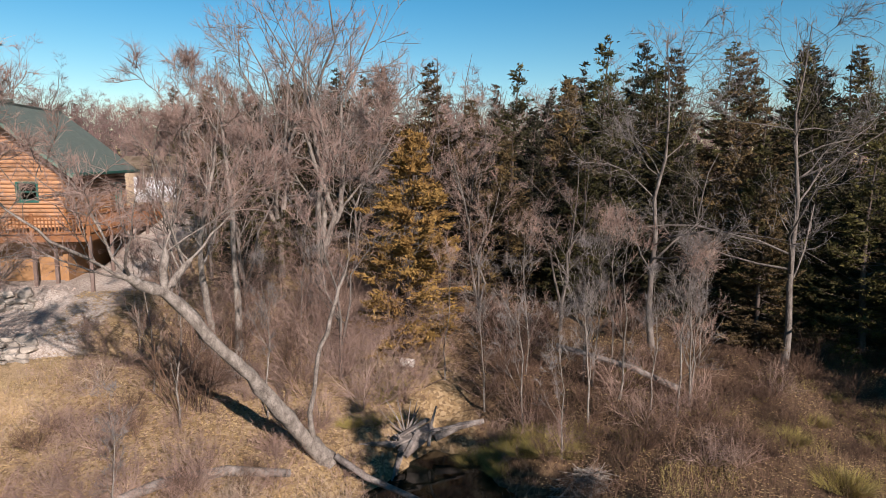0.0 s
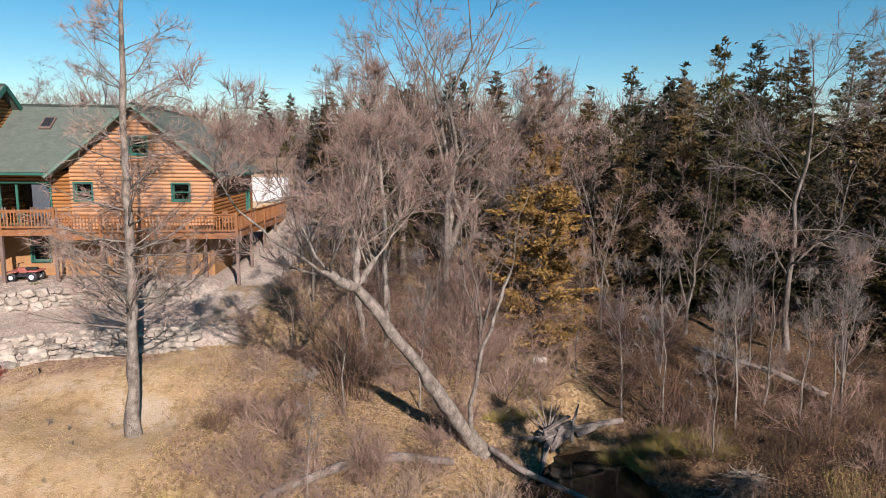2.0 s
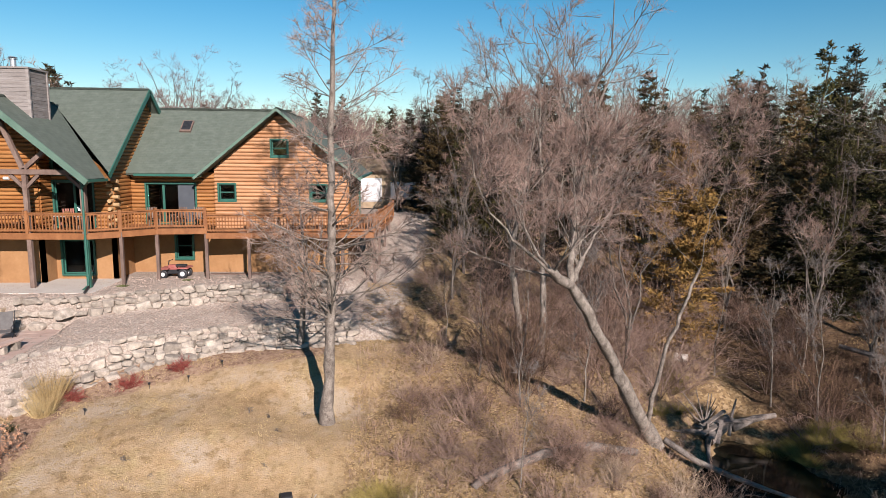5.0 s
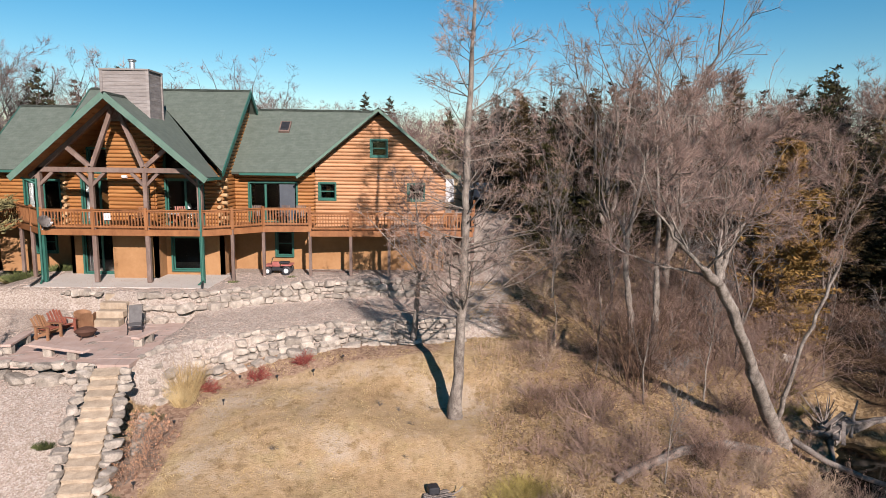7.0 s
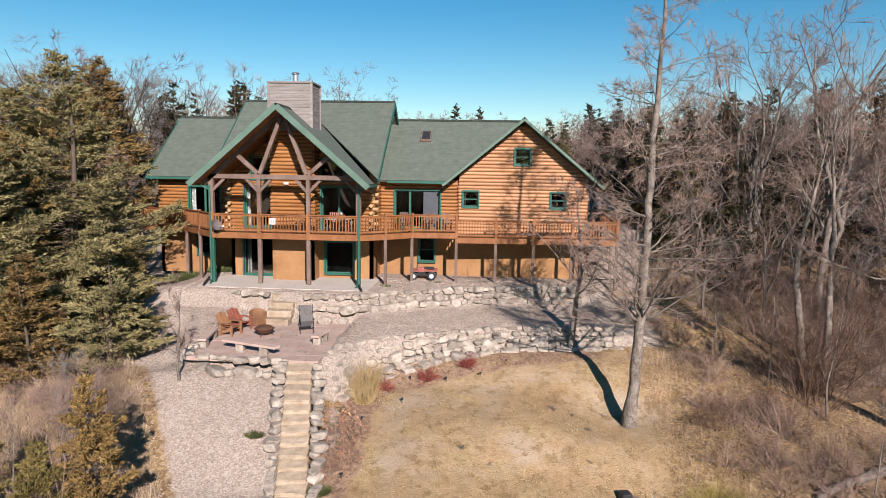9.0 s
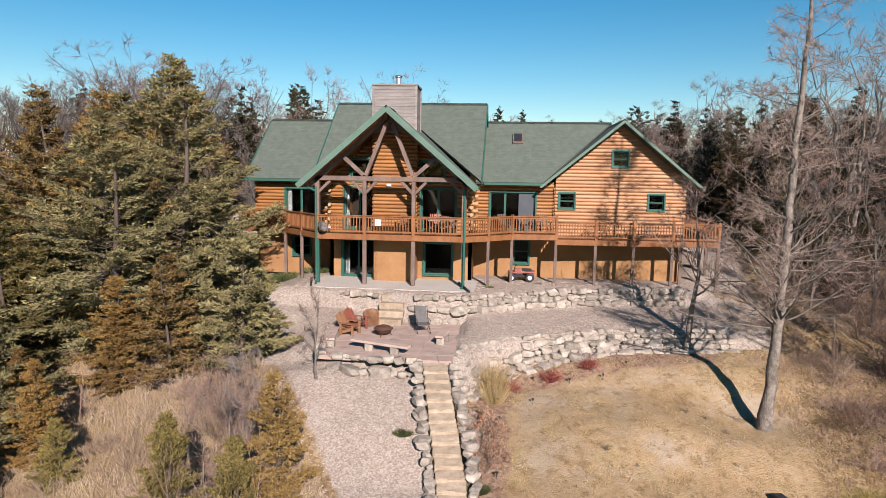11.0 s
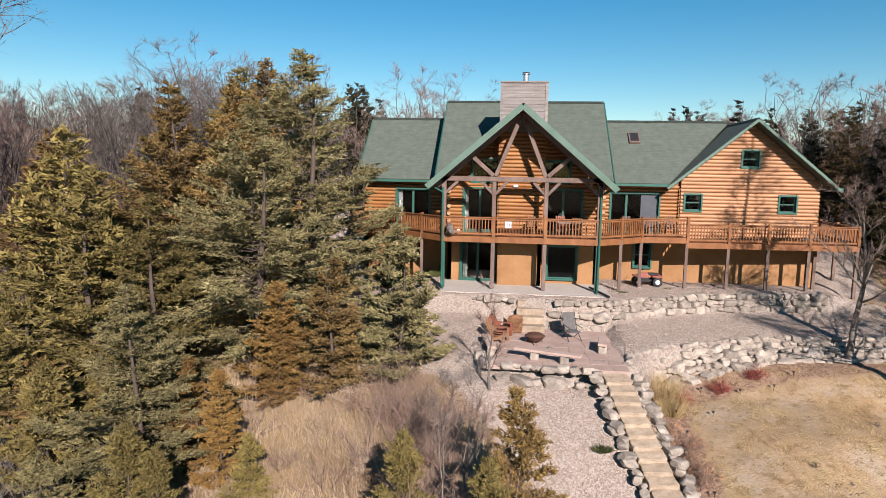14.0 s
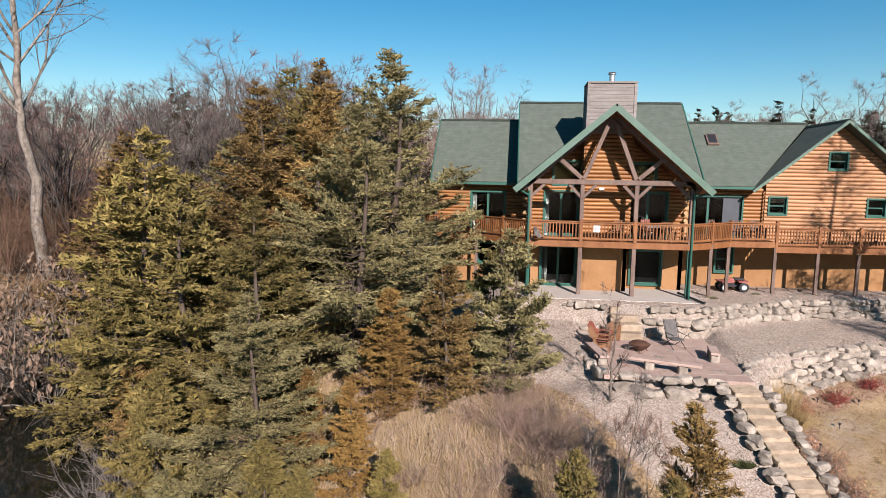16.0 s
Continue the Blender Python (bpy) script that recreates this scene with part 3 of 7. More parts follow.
def opening(x, y, turn, u0, u1, z0, z1, name="window", bars=1, split=True, curtain=0.0, dark=False):
    """A framed window or glass door in a wall: green trim, sashes, panes."""
    base = pose(x, y, 0, 0, 0, turn)
    fr = nb()
    t = 0.085
    for b in ((u0 - t, u0, z0 - t, z1 + t), (u1, u1 + t, z0 - t, z1 + t), (u0, u1, z1, z1 + t), (u0, u1, z0 - t, z0)):
        box(fr, b[0], b[1], -0.13, 0.12, b[2], b[3])
    fr.transform(base)
    w = hp(name, fr, M_GREEN, label="green-framed " + ("glass door" if name != "window" else "window"))
    n = bars + 1
    step = (u1 - u0) / n
    for i in range(n):
        a, b = u0 + i * step, u0 + (i + 1) * step
        s = nb()
        for c in ((a, a + 0.06, z0, z1), (b - 0.06, b, z0, z1), (a + 0.06, b - 0.06, z0, z0 + 0.07), (a + 0.06, b - 0.06, z1 - 0.06, z1)):
            box(s, c[0], c[1], 0.02, 0.08, c[2], c[3])
        if split:
            zm = (z0 + z1) / 2
            box(s, a + 0.06, b - 0.06, 0.02, 0.08, zm - 0.03, zm + 0.03)
        s.transform(base)
        part("sash", s, M_GREEN, w)
        g = nb()
        box(g, a + 0.06, b - 0.06, 0.045, 0.055, z0 + 0.07, z1 - 0.06)
        g.transform(base)
        ob = part("pane", g, M_GLASS, w, "clear window glass")
        ob.visible_shadow = False
        if curtain and (i % 2 == 0 or curtain >= 1):
            c = nb()
            k = 9
            wd = (b - a) * min(curtain, 0.9)
            vs = [[c.verts.new((a + 0.06 + wd * j / k, 0.16 + 0.03 * (j % 2), z)) for j in range(k + 1)] for z in (z0 + 0.06, z1 - 0.02)]
            for j in range(k):
                c.faces.new((vs[0][j], vs[0][j + 1], vs[1][j + 1], vs[1][j]))
            bmesh.ops.solidify(c, geom=list(c.faces), thickness=0.012)
            c.transform(base)
            part("curtain", c, M_CURTAIN, w, "pale hanging curtain")
    return w


def roof(pts, thick=0.16, name="roof", material=None, label="green shingle roof slope"):
    """A roof slope from its outline; shingle rows run level."""
    bm = nb()
    uv = bm.loops.layers.uv.new("UVMap")
    P = [Vector(p) for p in pts]
    nrm = (P[1] - P[0]).cross(P[2] - P[0]).normalized()
    if nrm.z < 0:
        P.reverse()
        nrm = -nrm
    level = Vector((0, 0, 1)).cross(nrm).normalized()
    up = nrm.cross(level)
    a, b = [bm.verts.new(p) for p in P], [bm.verts.new(p - nrm * thick) for p in P]
    bm.faces.new(a)
    bm.faces.new(b[::-1])
    for i in range(len(P)):
        j = (i + 1) % len(P)
        bm.faces.new((a[j], a[i], b[i], b[j]))
    for f in bm.faces:
        for l in f.loops:
            l[uv].uv = (l.vert.co.dot(level), l.vert.co.dot(up))
    return hp(name, bm, material or M_ROOF, label=label)


PX, PZ, PS = -29.17, 9.17, 0.857  # porch ridge and slope
GXR, GZR, GS = -16.8, 8.98, 0.83  # east gable ridge and slope


def porch_top(x):
    return PZ - 0.26 - PS * abs(x - PX)


# main block
CH0, CH1 = -30.25, -27.98  # the fireplace chase
F = 32.3
# upper windows enlarged: their dark panes stand in for shade on the logs
log_wall(-33.0, F, 0, 8.05, 2.55, 8, [(0.85, 2.55, 2.75, 5.0), (1.25, 2.66, 5.4, 6.58), (5.2, 7.1, 2.75, 5.02), (5.12, 6.45, 5.4, 6.52), (CH0 + 33.0, CH1 + 33.0, 2.55, 9)], lambda u: porch_top(u - 33.0), label="honey-coloured log wall under the porch gable")
opening(-33.0, F, 0, 0.85, 2.55, 2.75, 5.0, name="porch_door", bars=1, split=False, curtain=0.2)
opening(-33.0, F, 0, 1.25, 2.66, 5.4, 6.58, bars=0, split=False)
opening(-33.0, F, 0, 5.2, 7.1, 2.75, 5.02, name="porch_door", bars=1, split=False)
opening(-33.0, F, 0, 5.12, 6.45, 5.4, 6.52, bars=0, split=False)
log_wall(CH0, 31.2, 0, CH1 - CH0, 2.55, 9, (), lambda u: porch_top(CH0 + u), material=M_LOG, label="log-sided fireplace chase")
log_wall(CH1, 31.2, 90, 1.1, 2.55, 9, (), lambda u: porch_top(CH1))
log_wall(CH0, F, -90, 1.1, 2.55, 9, (), lambda u: porch_top(CH0))


def main_side(y):
    return 10.1 - 0.25 - 0.83 * abs(y - 36.5)


log_wall(-24.95, F, 90, 8.4, 2.55, 10, (), lambda u: main_side(F + u), label="log end wall of the tall main block")
log_wall(-33.0, F + 8.4, -90, 8.4, 2.55, 10, (), lambda u: main_side(F + 8.4 - u), label="log end wall of the tall main block")
log_wall(-33.0, F, 0, 8.05, -0.2, 2.55, [(0.75, 2.55, 0.02, 2.1), (5.4, 6.95, 0.25, 2.0)], material=M_STUCCO, logs=False, label="ochre stucco basement wall")
opening(-33.0, F, 0, 0.75, 2.55, 0.05, 2.1, name="patio_door", bars=1, split=False, curtain=0.3)
opening(-33.0, F, 0, 5.4, 6.95, 0.25, 2.0, bars=0, split=False)
log_wall(CH0, 31.2, 0, CH1 - CH0, -0.2, 2.55, material=M_STUCCO, logs=False, label="ochre stucco base of the fireplace chase")
log_wall(CH1, 31.2, 90, 1.1, -0.2, 2.55, material=M_STUCCO, logs=False)
log_wall(CH0, F, -90, 1.1, -0.2, 2.55, material=M_STUCCO, logs=False)
log_wall(-24.95, F, 90, 2.7, -0.2, 2.55, material=M_STUCCO, logs=False)
log_wall(-33.0, 33.95, -90, 1.65, -0.2, 2.55, material=M_STUCCO, logs=False)

# crossing log ends at the corners of the main block
for cx_, side in ((-33.0, -1), (-24.95, 1)):
    for k in range(14):
        bm = nb()
        z = 2.65 + 0.2 * k
        if k % 2:
            tube(bm, [(cx_ - side * 0.05, F - 0.02, z), (cx_ - side * 0.05, F - 0.34, z)], 0.1, 10)
        else:
            tube(bm, [(cx_, F + 0.02, z), (cx_ + side * 0.3, F + 0.02, z)], 0.1, 10)
        hp("log_end", bm, M_LOGEND, label="pale sawn log end at the corner")

# middle block with the glass doors, and the east gable block
log_wall(-24.95, 34.45, 0, 4.6, 2.55, 5.5, [(0.885, 3.485, 2.7, 4.85)], label="log wall beside the glass doors", material=M_LOG)
opening(-24.95, 34.45, 0, 0.885, 3.485, 2.7, 4.85, name="glass_door", bars=2, split=False)
bm = nb()
box(bm, -22.42, -21.56, 34.455, 34.475, 2.78, 4.8)
hp("screen_panel", bm, M_SCREEN, label="blue-grey insect screen of the glass door")
log_wall(-24.95, 34.5, 0, 4.6, -0.2, 2.55, [(2.32, 3.2, 0.74, 2.1)], material=M_STUCCO, logs=False, label="ochre stucco basement wall")
opening(-24.95, 34.5, 0, 2.32, 3.2, 0.74, 2.1, bars=0)
GW = [(0.24, 1.08, 4.0, 4.86), (5.2, 6.04, 4.0, 4.86), (3.12, 3.96, 6.42, 7.28)]
log_wall(-20.35, 34.25, 0, 7.2, 2.4, 9, GW, lambda u: GZR - 0.24 - GS * abs(u - 20.35 - GXR), material=M_LOGPALE, label="sun-bleached log gable wall")
for o in GW:
    opening(-20.35, 34.25, 0, *o, bars=0)
log_wall(-20.35, 34.5, 0, 7.2, -0.6, 2.4, material=M_STUCCO, logs=False, label="ochre stucco basement wall")
log_wall(-20.35, 34.45, -90, 0.2, 2.4, 5.3, material=M_LOG)
log_wall(-13.15, 34.25, 90, 9.6, 2.4, 5.3, [(7.6, 8.5, 2.5, 4.55)], material=M_LOG, label="log side wall along the walkway")
opening(-13.15, 34.25, 90, 7.6, 8.5, 2.5, 4.55, name="side_door", bars=0, split=False, curtain=1.0)
log_wall(-13.15, 34.25, 90, 9.6, -0.6, 2.4, material=M_STUCCO, logs=False)
# west wing
WY = 33.95  # front of the west wing
log_wall(-38.0, WY, 0, 5.0, 2.55, 5.5, [(1.85, 3.7, 2.7, 4.85)], label="log wall of the west wing")
opening(-38.0, WY, 0, 1.85, 3.7, 2.7, 4.85, name="glass_door", bars=1, split=False, curtain=0.25)
log_wall(-38.0, WY, 0, 5.0, -0.2, 2.55, [(2.3, 3.3, 0.9, 2.0)], material=M_STUCCO, logs=False)
opening(-38.0, WY, 0, 2.3, 3.3, 0.9, 2.0, bars=0)
log_wall(-38.0, WY + 7.6, -90, 7.6, 2.55, 9, (), lambda u: 9.15 - 0.25 - 0.84 * abs(3.8 - u))
log_wall(-38.0, WY + 7.6, -90, 7.6, -0.2, 2.55, material=M_STUCCO, logs=False)
# back walls
log_wall(-24.95, 40.7, 180, 8.05, 0, 6.3, logs=False)
log_wall(-33.0, WY + 7.6, 180, 5.0, 0, 5.7, logs=False)
log_wall(-13.15, 43.85, 180, 7.2, 0, 9, (), lambda u: GZR - 0.24 - GS * abs(-13.15 - u - GXR), logs=False)
log_wall(-20.35, 42.2, 180, 4.6, 0, 5.6, logs=False)
# floors inside, and added inner walls; near-black colour stands in for unlit rooms
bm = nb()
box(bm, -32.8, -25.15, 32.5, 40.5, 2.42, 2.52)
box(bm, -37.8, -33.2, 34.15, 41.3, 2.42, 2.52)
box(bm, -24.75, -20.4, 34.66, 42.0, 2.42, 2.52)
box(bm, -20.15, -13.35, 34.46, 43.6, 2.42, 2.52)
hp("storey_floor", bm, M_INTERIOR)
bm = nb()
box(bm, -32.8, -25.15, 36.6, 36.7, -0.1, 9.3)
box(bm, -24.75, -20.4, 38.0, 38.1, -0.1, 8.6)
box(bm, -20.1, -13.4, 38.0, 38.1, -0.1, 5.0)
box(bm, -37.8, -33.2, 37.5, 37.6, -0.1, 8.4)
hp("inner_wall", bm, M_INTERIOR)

# roofs
X0, X1 = -33.6, -24.45
roof([(X0, 30.95, 5.5), (X0, 36.5, 10.1), (PX, 36.5, 10.1), (PX, 35.38, PZ)])
roof([(X1, 30.95, 5.5), (X1, 36.5, 10.1), (PX, 36.5, 10.1), (PX, 35.38, PZ)])
roof([(X0, 36.5, 10.1), (X1, 36.5, 10.1), (X1, 42.05, 5.5), (X0, 42.05, 5.5)])
for s in (-1, 1):
    roof([(PX, 28.95, PZ), (PX + s * 4.55, 28.95, PZ - PS * 4.55), (PX + s * 4.55, 30.85, PZ - PS * 4.55), (PX, 35.45, PZ)], label="green shingle porch roof slope")
roof([(-38.4, 33.35, 5.45), (-32.98, 33.35, 5.45), (-32.98, 37.75, 9.17), (-38.4, 37.75, 9.17)])
roof([(-38.4, 42.15, 5.45), (-32.98, 42.15, 5.45), (-32.98, 37.75, 9.17), (-38.4, 37.75, 9.17)])
roof([(-24.97, 33.75, 5.45), (-21.1, 33.75, 5.45), (GXR, 38.2, 9.17), (-24.97, 38.2, 9.17)])
roof([(-24.97, 42.65, 5.45), (-21.1, 42.65, 5.45), (GXR, 38.2, 9.17), (-24.97, 38.2, 9.17)])
roof([(GXR, 33.45, GZR), (GXR - 4.4, 33.45, GZR - GS * 4.4), (GXR - 4.4, 33.72, GZR - GS * 4.4), (GXR, 38.15, GZR)])
roof([(GXR, 38.1, GZR), (GXR - 4.4, 42.6, GZR - GS * 4.4), (GXR - 4.4, 44.4, GZR - GS * 4.4), (GXR, 44.4, GZR)])
roof([(GXR, 33.45, GZR), (GXR + 4.4, 33.45, GZR - GS * 4.4), (GXR + 4.4, 44.4, GZR - GS * 4.4), (GXR, 44.4, GZR)])
# ridge caps
for p, q in (((X0, 36.5, 10.1), (X1, 36.5, 10.1)), ((PX, 28.95, PZ), (PX, 35.4, PZ)), ((-38.4, 37.75, 9.17), (-33.0, 37.75, 9.17)), ((-24.95, 38.2, 9.17), (GXR, 38.2, 9.17)), ((GXR, 33.45, GZR), (GXR, 44.4, GZR))):
    bm = nb()
    d = (Vector(q) - Vector(p)).normalized()
    s = Vector((d.y, -d.x, 0)) * 0.16
    for k in (1, -1):
        vs = [Vector(p) + Vector((0, 0, 0.035)), Vector(q) + Vector((0, 0, 0.035)), Vector(q) + s * k - Vector((0, 0, 0.1)), Vector(p) + s * k - Vector((0, 0, 0.1))]
        bm.faces.new([bm.verts.new(v) for v in vs])
    bmesh.ops.solidify(bm, geom=list(bm.faces), thickness=0.015)
    hp("ridge_cap", bm, M_ROOF)


def board(p, q, w, h, material=M_GREEN, name="fascia", label=""):
    bm = nb()
    beam(bm, p, q, w, h)
    return hp(name, bm, material, label=label)


# barge boards and gutters
for s in (-1, 1):
    board((PX, 28.92 + 0.006 * s, PZ - 0.12), (PX + s * 4.6, 28.92 + 0.006 * s, PZ - 0.12 - PS * 4.6), 0.06, 0.29, M_BARGE, "barge_board", "wide faded green barge board")
    board((GXR, 33.42 + 0.006 * s, GZR - 0.1), (GXR + s * 4.45, 33.42 + 0.006 * s, GZR - 0.1 - GS * 4.45), 0.05, 0.13, M_BARGE, "barge_board", "green barge board")
for x_ in (X0 - 0.03, X1 + 0.03):
    board((x_, 30.9, 5.36), (x_, 36.5, 9.96), 0.05, 0.26, M_GREEN, "barge_board")
    board((x_, 42.1, 5.36), (x_, 36.5, 9.96), 0.05, 0.26, M_GREEN, "barge_board")
board((-38.43, 33.3, 5.33), (-38.43, 37.75, 9.05), 0.05, 0.22, M_GREEN, "barge_board")


def gutter(p, q):
    board(p, q, 0.13, 0.13, M_GREEN, "gutter", "green metal gutter")


gutter((-38.4, 33.28, 5.35), (-33.65, 33.28, 5.35))
gutter((-24.4, 33.68, 5.35), (-20.9, 33.68, 5.35))
gutter((GXR + 4.46, 33.5, 5.32), (GXR + 4.46, 44.3, 5.32))
for s in (-1, 1):
    gutter((PX + s * 4.62, 29.0, 5.18), (PX + s * 4.62, 30.9, 5.18))
# soffit boards under the porch
for s in (-1, 1):
    a, b = Vector((PX, 0, PZ - 0.23)), Vector((PX + s * 4.5, 0, PZ - 0.23 - PS * 4.5))
    k = 16
    for i in range(k):
        bm = nb()
        p, q = a.lerp(b, i / k), a.lerp(b, (i + 0.93) / k)
        beam(bm, ((p + q) / 2 + Vector((0, 29.0, 0))), ((p + q) / 2 + Vector((0, 32.3, 0))), (q - p).length, 0.03, up=(-s * PS, 0, -1))
        hp("soffit_board", bm, M_LOG)

# timber truss of the porch
T = 29.95


def timber(p, q, w=0.22, name="truss_beam", material=M_TIMBER):
    bm = nb()
    beam(bm, p, q, w, w * 1.05, up=(0, 1, 0))
    return hp(name, bm, material, label="weathered square timber", bevel=0.012)


PA, PB, PL, PR = -30.47, -27.88, -33.0, -25.25
for s in (-1, 1):
    timber((PX + s * 0.1, T, porch_top(PX) - 0.15), (PX + s * 4.2, T, porch_top(PX + 4.2) - 0.15), 0.24, "truss_rafter")
timber((PL - 0.15, T, 5.55), (PR + 0.15, T, 5.55), 0.24, "tie_beam")
for px_, s in ((PA, -1), (PB, 1)):
    timber((px_, T, 0.0), (px_, T, 5.43), 0.2, "porch_post")
    timber((px_ - s * 0.06, T, 5.7), (PX + s * 0.12, T, 8.5), 0.2)
    timber((px_ + s * 0.05, T, 5.72), (px_ + s * 1.35, T, 6.85), 0.2)
    timber((px_, T, 4.75), (px_ + s * 0.65, T, 5.42), 0.15, "knee_brace")
    timber((px_, T, 4.75), (px_ - s * 0.65, T, 5.42), 0.15, "knee_brace")
for px_, s in ((PL, 1), (PR, -1)):
    timber((px_, T, 4.75), (px_ + s * 0.7, T, 5.42), 0.15, "knee_brace")
    timber((px_, T, 2.6), (px_, T, 5.43), 0.24, "porch_post")
    bm = nb()
    tube(bm, [(px_ - s * 0.04, T - 0.19, 5.1), (px_ - s * 0.04, T - 0.19, 0.35), (px_ - s * 0.04, T - 0.24, 0.12), (px_ + s * 0.05, T - 0.55, -0.02)], 0.055, 8)
    hp("downspout", bm, M_GREEN, label="green metal downspout")
    bm = nb()
    tube(bm, [(px_ - s * 0.55, T - 0.5, 5.15), (px_ - s * 0.3, T - 0.3, 5.0), (px_ - s * 0.04, T - 0.19, 4.85)], 0.05, 8)
    hp("downspout", bm, M_GREEN)
    bm = nb()
    box(bm, px_ - 0.09, px_ + 0.09, T - 0.08, T + 0.1, 0, 2.5)
    hp("porch_post", bm, M_GREEN, label="green-painted post under the deck")
# wall lamps under the truss
for x_ in (-29.4,):
    bm = nb()
    tube(bm, [(x_ - 0.12, 31.08, 5.2), (x_ + 0.12, 31.08, 5.2)], 0.08, 8)
    hp("flood_light", bm, M_WHITE, label="small white flood light")

# chimney above the roof
bm = nb()
box(bm, CH0 + 0.03, CH1 - 0.03, 31.05, 32.6, 8.0, 10.42)
chim = hp("chimney", bm, M_CHIMNEY, label="chimney box clad in grey weathered boards")
for k in range(14):
    bm = nb()
    z = 7.95 + 0.175 * k
    box(bm, CH0 - 0.01, CH1 + 0.01, 31.015, 32.635, z, z + 0.165)
    ob = part("board", bm, M_CHIMNEY, chim)
for x_ in (CH0, CH1):
    for y_ in (31.03, 32.62):
        bm = nb()
        box(bm, x_ - 0.07, x_ + 0.07, y_ - 0.05, y_ + 0.05, 8.0, 10.46)
        part("corner_board", bm, M_CHIMNEY, chim)
bm = nb()
box(bm, CH0 - 0.08, CH1 + 0.08, 30.95, 32.7, 10.42, 10.5)
part("cap", bm, M_CHIMNEY, chim)
bm = nb()
disc(bm, -29.05, 31.8, 10.5, 10.95, 0.14)
disc(bm, -29.05, 31.8, 10.95, 10.98, 0.2)
disc(bm, -29.05, 31.8, 11.02, 11.06, 0.22, 0.16)
part("flue", bm, M_STEEL, chim, "steel flue pipe with a rain cap")
# skylight
bm = nb()
y0_ = 36.42
z0_ = 5.45 + 0.836 * (y0_ - 33.75)
beam(bm, (-22.55, y0_, z0_ + 0.06), (-22.55, y0_ + 0.75, z0_ + 0.06 + 0.627), 0.62, 0.14)
sl = hp("skylight", bm, M_TIMBER, label="small brown-framed skylight")
bm = nb()
beam(bm, (-22.55, y0_ + 0.07, z0_ + 0.06 + 0.125), (-22.55, y0_ + 0.68, z0_ + 0.06 + 0.635), 0.48, 0.04)
part("pane", bm, M_DARK, sl)

# ---- the deck ----
deck = tagged(root("deck", 0, 0, 0), "raised reddish timber deck with baluster rails on tall posts", "deck")
D1 = [(-38.6, 33.0), (-35.75, 32.6), (-34.3, 31.2), (-33.0, T - 0.12), (PA, T - 0.12), (PB, T - 0.12), (-25.2, T - 0.12), (-24.0, 30.75), (-22.75, 32.0), (-20.35, 32.3)]
D2 = [(-20.35, 32.3), (-18.2, 32.45), (-16.15, 32.6), (-14.05, 32.75), (-11.6, 32.9), (-11.45, 35.5), (-11.2, 38.0), (-11.0, 40.5), (-10.8, 43.2)]


def deck_floor(outline, back, z):
    bm = nb()
    f = bm.faces.new([bm.verts.new((x, y, z)) for x, y in outline + back])
    if f.normal.z < 0:
        f.normal_flip()
    r = bmesh.ops.extrude_face_region(bm, geom=[f])
    for v in [g for g in r["geom"] if isinstance(g, bmesh.types.BMVert)]:
        v.co.z -= 0.05
    bmesh.ops.recalc_face_normals(bm, faces=list(bm.faces))
    bmesh.ops.triangulate(bm, faces=list(bm.faces))
    part("floor", bm, M_DECK, deck, "reddish deck boards")


deck_floor(D1, [(-20.35, 34.15), (-20.4, 34.4), (-25.05, 34.4), (-25.05, 32.2), (CH1 + 0.1, 32.2), (CH1 + 0.1, 31.1), (CH0 - 0.1, 31.1), (CH0 - 0.1, 32.2), (-32.9, 32.2), (-33.1, 33.85), (-38.1, 33.85), (-38.1, 36.5), (-38.6, 36.5)], 2.65)
deck_floor(D2, [(-12.2, 43.2), (-12.95, 43.2), (-13.05, 34.15), (-20.35, 34.15)], 2.4)


def unit_box(name, w, d, h, material):
    bm = nb()
    box(bm, -w / 2, w / 2, -d / 2, d / 2, 0, h)
    me = bpy.data.meshes.new(name)
    bm.to_mesh(me)
    bm.free()
    me.materials.append(material)
    return me


BAL = unit_box("baluster", 0.05, 0.05, 0.74, M_DECK)
POST = unit_box("rail_post", 0.13, 0.13, 1.1, M_DECK)


def rails(outline, z, ground_posts=True):
    for i, (a, b) in enumerate(zip(outline, outline[1:])):
        a, b = Vector((*a, z)), Vector((*b, z))
        L, d = (b - a).length, (b - a).normalized()
        turn = math.degrees(math.atan2(d.y, d.x))
        bm = nb()
        beam(bm, a + Vector((0, 0, 0.97)), b + Vector((0, 0, 0.97)), 0.15, 0.045)
        part("top_rail", bm, M_DECK, deck)
        for hh in (0.9, 0.14):
            bm = nb()
            beam(bm, a + Vector((0, 0, hh)), b + Vector((0, 0, hh)), 0.045, 0.09)
            part("rail", bm, M_DECK, deck)
        bm = nb()
        beam(bm, a + Vector((0, 0, -0.16)), b + Vector((0, 0, -0.16)), 0.06, 0.27)
        part("rim_joist", bm, M_DECK, deck)
        n = max(1, int(L / 0.15))
        for k in range(n):
            p = a + d * ((k + 0.5) * L / n)
            place("baluster", BAL, None, deck, m=pose(p.x, p.y, z + 0.16, 0, 0, turn))
        if i == 0:
            place("rail_post", POST, None, deck, m=pose(a.x, a.y, z - 0.02, 0, 0, turn))
        place("rail_post", POST, None, deck, m=pose(b.x, b.y, z - 0.02, 0, 0, turn))


